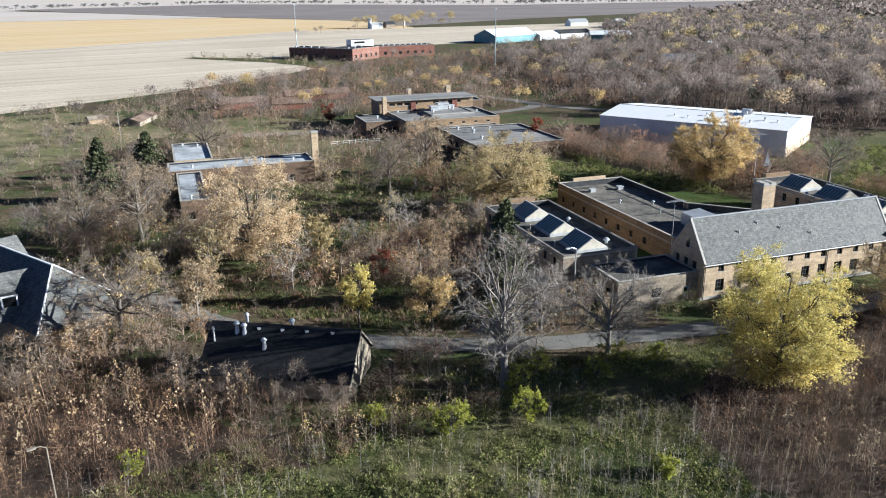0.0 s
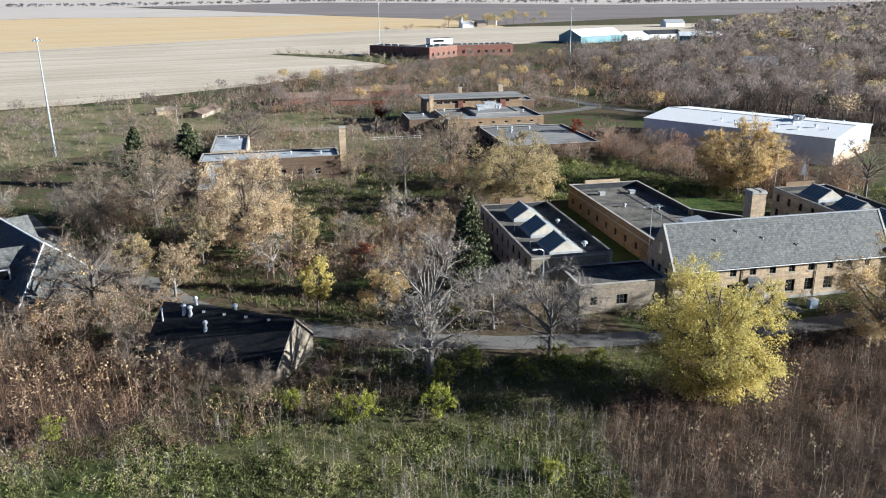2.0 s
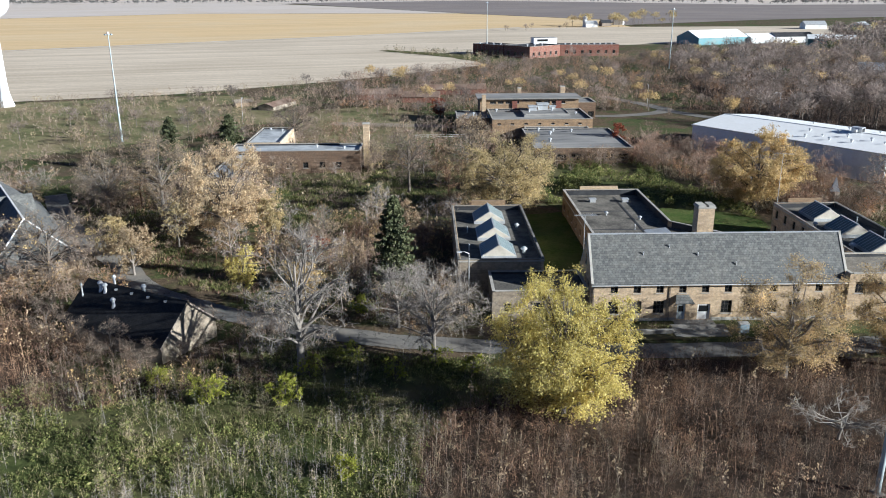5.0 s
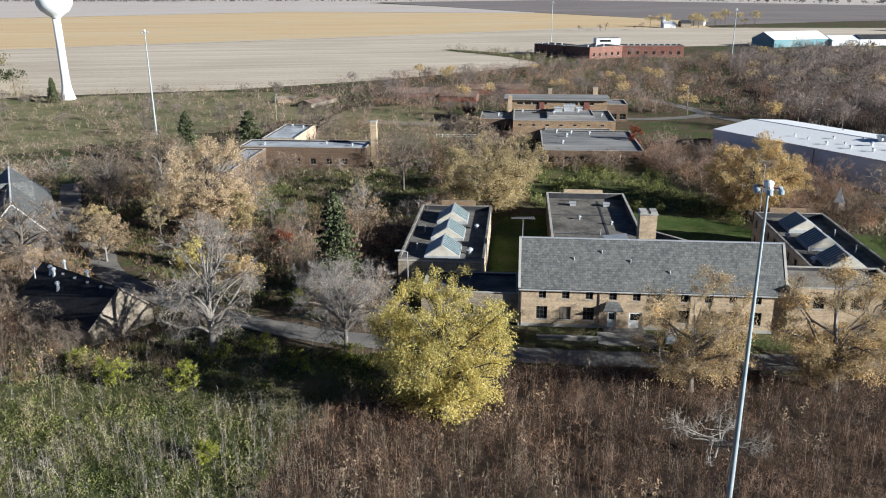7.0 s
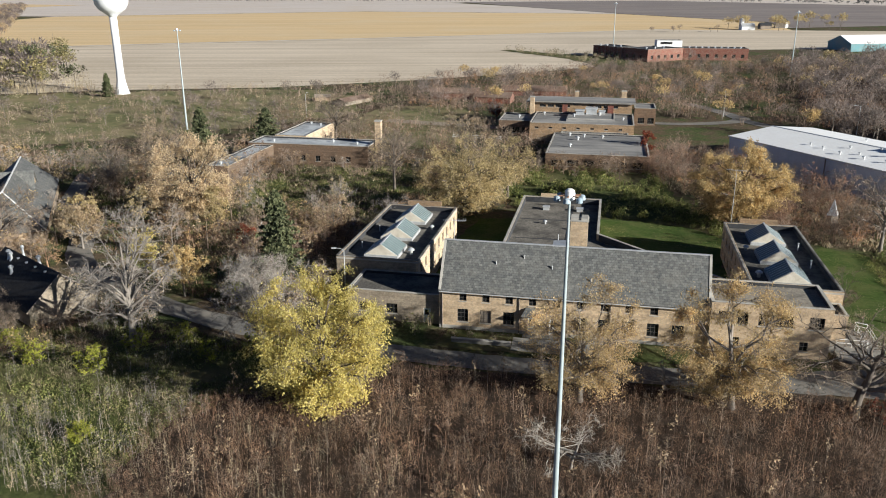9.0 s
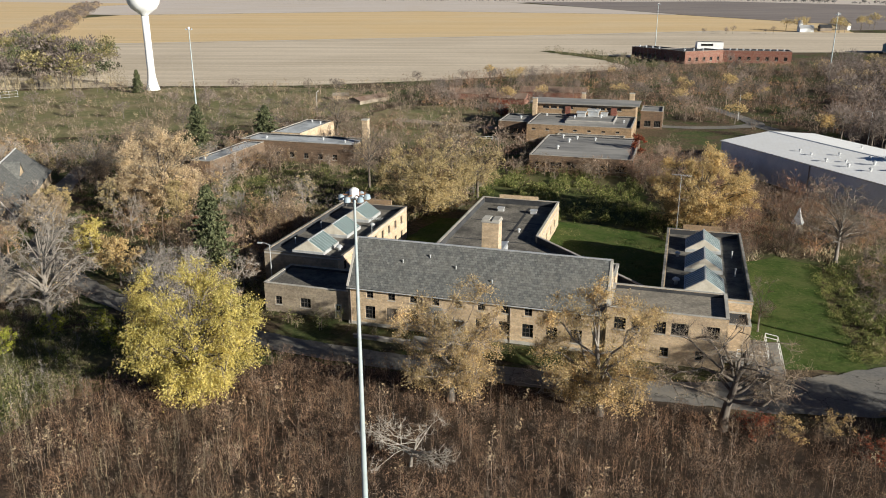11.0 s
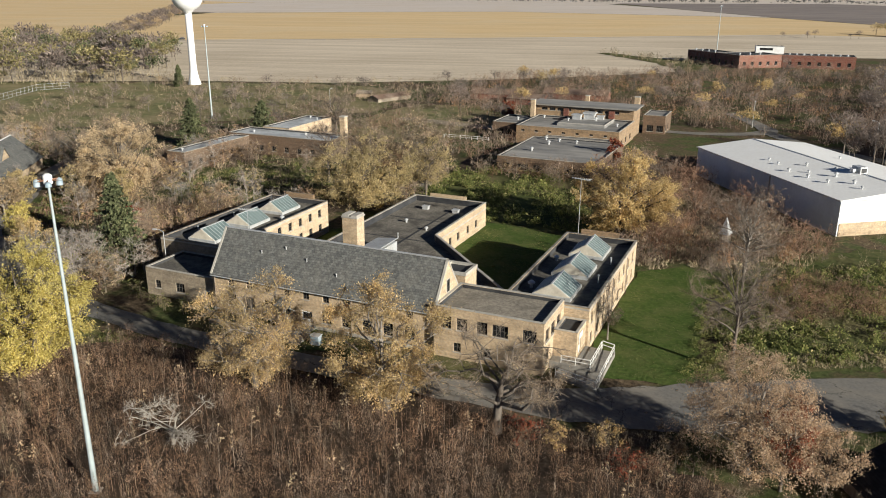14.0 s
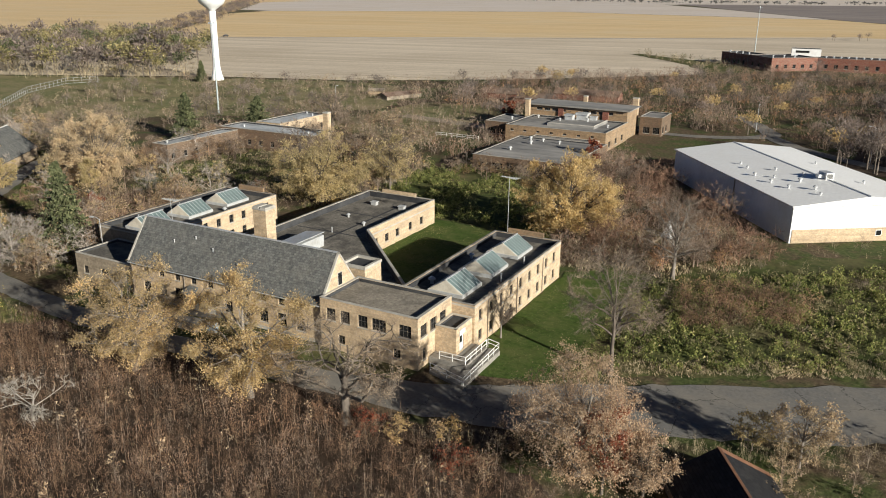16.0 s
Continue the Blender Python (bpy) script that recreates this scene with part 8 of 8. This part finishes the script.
woods("autumn hedgerow between fields", MASS, free_places(rng, HEDGE, 0.004), 0.5, 0.9, M_BARK, None, M_TANLEAF)
woods("farmstead trees", CLAD, free_places(rng, [(190, 800), (300, 790), (300, 880), (200, 860)], 0.0022), 0.8, 1.5, M_BARK, M_TWIG, M_OLIVE)
woods("scrub along the farm track", BARE, free_places(rng, [(120, 740), (190, 760), (190, 775), (120, 760)], 0.008), 0.4, 0.7, M_BARK, None, M_HAZE)
HORIZON = [(-2600, 2300), (-900, 1990), (-300, 2010), (180, 2240), (720, 1590), (1600, 1540), (1700, 1680), (740, 1680), (200, 2330), (-300, 2100), (-2600, 2450)]
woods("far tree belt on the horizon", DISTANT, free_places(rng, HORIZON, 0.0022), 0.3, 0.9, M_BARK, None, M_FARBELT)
RIM = [(500, 760), (640, 620), (1500, 900), (1600, 1500), (900, 1060)]
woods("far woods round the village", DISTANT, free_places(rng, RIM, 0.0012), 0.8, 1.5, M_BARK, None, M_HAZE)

thicket("brush at the foot of the wood", FARPLUME, free_places(rng, [(-330, 240), (-180, 254), (-118, 292), (-140, 312), (-200, 300), (-330, 270)], 0.03), 1.0, 2.2, M_TWIGTAN)
thicket("brush round the ruined houses", FARPLUME + COARSE, free_places(rng, [(-40, 266), (6, 264), (60, 292), (60, 330), (20, 325), (-40, 302)], 0.035), 0.6, 1.3, M_TWIGPINK)
thicket("dark shrubs below the brick annex", LEAFYBUSH, free_places(rng, [(48, 83.6), (69, 83), (69, 88.2), (55, 88.2), (55, 96), (48, 96)], 0.22, keep_open=False), 0.35, 0.75, M_TWIG, M_WEEDLEAF)
thicket("dark shrubs before the brick hall", BUSHY, free_places(rng, [(69.5, 83.6), (79, 83.7), (79, 87.2), (69.5, 87.2)], 0.3, keep_open=False), 0.2, 0.42, M_TWIG)
thicket("dark leafy shrubs before the brick hall", LEAFYBUSH, free_places(rng, [(70, 83.6), (79, 83.7), (79, 87), (70, 87)], 0.22, keep_open=False), 0.2, 0.45, M_TWIG, M_WEEDLEAF)
thicket("golden shrubs beside the white door", LEAFYBUSH, free_places(rng, [(87, 84), (91, 84), (91, 87), (87, 87)], 0.4, keep_open=False), 0.35, 0.6, M_TWIG, M_OLIVE)
# grass and weeds
def tuft(seed, blades_n, height, width, spread):
    r = np.random.default_rng(seed)
    p = np.column_stack([r.normal(0, spread, (blades_n, 2)), np.zeros(blades_n)])
    d = unit(np.column_stack([r.normal(0, 0.45, (blades_n, 2)), np.ones(blades_n)])) * (height * r.uniform(0.5, 1.1, (blades_n, 1)))
    return blades(r, p, d, width)


def weed(seed, count, size, height, spread):
    r = np.random.default_rng(seed)
    p = np.column_stack([r.normal(0, spread, (count, 2)), r.uniform(0.05, height, count)])
    return leaves(r, p, size * r.uniform(0.6, 1.2, count))


TUFTS = [tuft(500 + i, 11, 0.5, 0.07, 0.28) for i in range(6)]
WEEDS = [weed(520 + i, 26, 0.2, 0.5, 0.38) for i in range(6)]
MOUNDS = [weed(540 + i, 64, 0.18, 0.75, 0.5) for i in range(6)]


def dome(seed, count, size, height, spread):
    """A rounded clump of broad weeds, leafy on the outside and hollow below."""
    r = np.random.default_rng(seed)
    w = sphere_ways(r, count)
    w[:, 2] = np.abs(w[:, 2])
    p = w * np.array([spread, spread, height]) * r.uniform(0.75, 1.08, (count, 1)) * (1 + 0.22 * np.sin(3 * np.arctan2(w[:, 1], w[:, 0]) + seed))[:, None]
    return leaves(r, p + np.array([0, 0, 0.06]), size * r.uniform(0.6, 1.2, count))


DOMES = [dome(560 + i, 46, 0.26, 1.05, 0.62) for i in range(8)]
p = free_places(rng, FRONT, 3.8, 0.36, 9, 61)
stuff("grass", "rough green grass tufts", "grass", TUFTS, p, scales_of(rng, len(p), 0.6, 1.3), M_GRASS, rng)
p = free_places(rng, FRONT, 1.5, 0.46, 13, 62)
stuff("weeds", "low green weeds in rough grass", "weeds", WEEDS, p, scales_of(rng, len(p), 0.6, 1.2), M_WEEDLEAF, rng)
WEEDY = [(135, 97.5), (150, 105), (172, 117), (190, 128), (196, 150), (178, 168), (162, 152), (147, 141), (134.5, 131)]
p = free_places(rng, WEEDY, 0.62, 0.3, 16, 63)
stuff("weeds", "mounded green weeds in the meadow", "weeds", DOMES, p, scales_of(rng, len(p), 0.6, 1.3, 0.25), M_WEEDLEAF, rng)
p = free_places(rng, WEEDY, 0.3, 0.44, 11, 73)
stuff("weeds", "tall dry weeds in the meadow", "weeds", DOMES, p, scales_of(rng, len(p), 0.5, 1.1, 0.25), M_DRYWEED, rng)
p = free_places(rng, [(133, 95.5), (150, 104), (176, 117.5), (190, 125), (188, 129), (172, 121), (149, 108), (133, 98.5)], 4.5)
stuff("grass", "tall dry grass beside the service yard", "grass", TUFTS, p, scales_of(rng, len(p), 0.6, 1.3), M_TWIGTAN, rng)
p = free_places(rng, MID, 0.22, 0.4, 18, 64)
stuff("grass", "dry straw-coloured grass tufts", "grass", TUFTS, p, scales_of(rng, len(p), 1.0, 2.2), M_TWIGTAN, rng)
p = free_places(rng, EAST + [], 0.8, 0.3, 18, 65)
stuff("grass", "dry straw-coloured grass tufts", "grass", TUFTS, p, scales_of(rng, len(p), 1.0, 2.2), M_TWIGTAN, rng)
p = free_places(rng, [(75, 145), (96, 144), (105, 141.5), (112, 135), (111, 150), (104, 169), (100, 189), (74, 189), (62, 180), (68, 160)], 0.55, 0.36, 15, 66, keep_open=False)
stuff("weeds", "mounded dark green weeds behind the brick wing", "weeds", DOMES, p, scales_of(rng, len(p), 0.8, 1.5), M_WEEDLEAF, rng)
p = free_places(rng, [(132.6, 92), (136.5, 93), (136.5, 131), (132.0, 131), (131.6, 118)], 1.5, keep_open=False)
stuff("weeds", "tall weeds along the lawn edge", "weeds", MOUNDS, p, scales_of(rng, len(p), 0.45, 0.85), M_WEEDLEAF, rng)
p = free_places(rng, [(84, 80.4), (118, 82.5), (118, 84), (84, 82)], 3.0, keep_open=False)
stuff("grass", "grass verge tufts beside the drive", "grass", TUFTS, p, scales_of(rng, len(p), 0.5, 1.1), M_GRASS, rng)
p = free_places(rng, [(90, 119), (107, 101), (109, 104), (109, 126), (112, 134), (106, 141), (96, 144), (89, 143)], 2.0, 0.42, 11, 71, keep_open=False)
stuff("grass", "longer grass on the courtyard lawn", "grass", TUFTS, p, scales_of(rng, len(p), 0.4, 0.9), M_GRASS, rng)
p = free_places(rng, [(121, 90), (133, 92), (132.5, 104), (132, 118), (133, 129), (127, 133), (121, 128)], 5.0, keep_open=False)
stuff("grass", "short grass blades on the lawn", "grass", TUFTS, p, scales_of(rng, len(p), 0.25, 0.6), M_GRASS, rng)

p = free_places(rng, MID, 0.14, 0.5, 15, 72)
stuff("weeds", "green weeds between the brush", "weeds", MOUNDS, p, scales_of(rng, len(p), 0.8, 1.5), M_WEEDLEAF, rng)
CLEARING = [(22, 132), (45, 133), (53, 150), (51, 174), (30, 179), (14, 168), (11, 150)]
p = free_places(rng, CLEARING, 1.1, 0.34, 11, 74, keep_open=False)
stuff("grass", "long green grass in the clearing", "grass", TUFTS, p, scales_of(rng, len(p), 0.9, 1.9), M_GRASS, rng)
p = free_places(rng, CLEARING, 0.3, 0.5, 9, 75, keep_open=False)
stuff("grass", "straw-coloured grass in the clearing", "grass", TUFTS, p, scales_of(rng, len(p), 1.0, 2.0), M_TWIGTAN, rng)
thicket("few bare saplings in the clearing", PLUME + BUSHY, free_places(rng, CLEARING, 0.02, keep_open=False), 0.5, 1.2, M_TWIGPINK)
CLUMPY = [(-40, 46), (30, 46), (26, 58), (12, 62), (-14, 62), (-40, 60)]
p = free_places(rng, CLUMPY, 0.85, 0.34, 9, 76)
stuff("weeds", "clumps of broad green weeds in rough grass", "weeds", DOMES, p, scales_of(rng, len(p), 0.4, 0.85, 0.25), M_WEEDLEAF, rng)
VERGE = [(-18, 137), (6, 104), (24, 92), (34, 86), (40, 90), (28, 100), (14, 112), (-8, 140)]
p = free_places(rng, VERGE, 1.6, 0.32, 8, 77, keep_open=False)
stuff("grass", "rough green grass beside the drive", "grass", TUFTS, p, scales_of(rng, len(p), 0.8, 1.7), M_GRASS, rng)
p = free_places(rng, VERGE, 0.7, 0.44, 7, 78, keep_open=False)
stuff("grass", "straw and brown grass beside the drive", "grass", TUFTS, p, scales_of(rng, len(p), 0.9, 1.9), M_TWIGROSE, rng)
thicket("low brown brush beside the drive", BUSHY, free_places(rng, VERGE, 0.06, 0.4, 8, 79, keep_open=False), 0.25, 0.5, M_TWIGPINK)
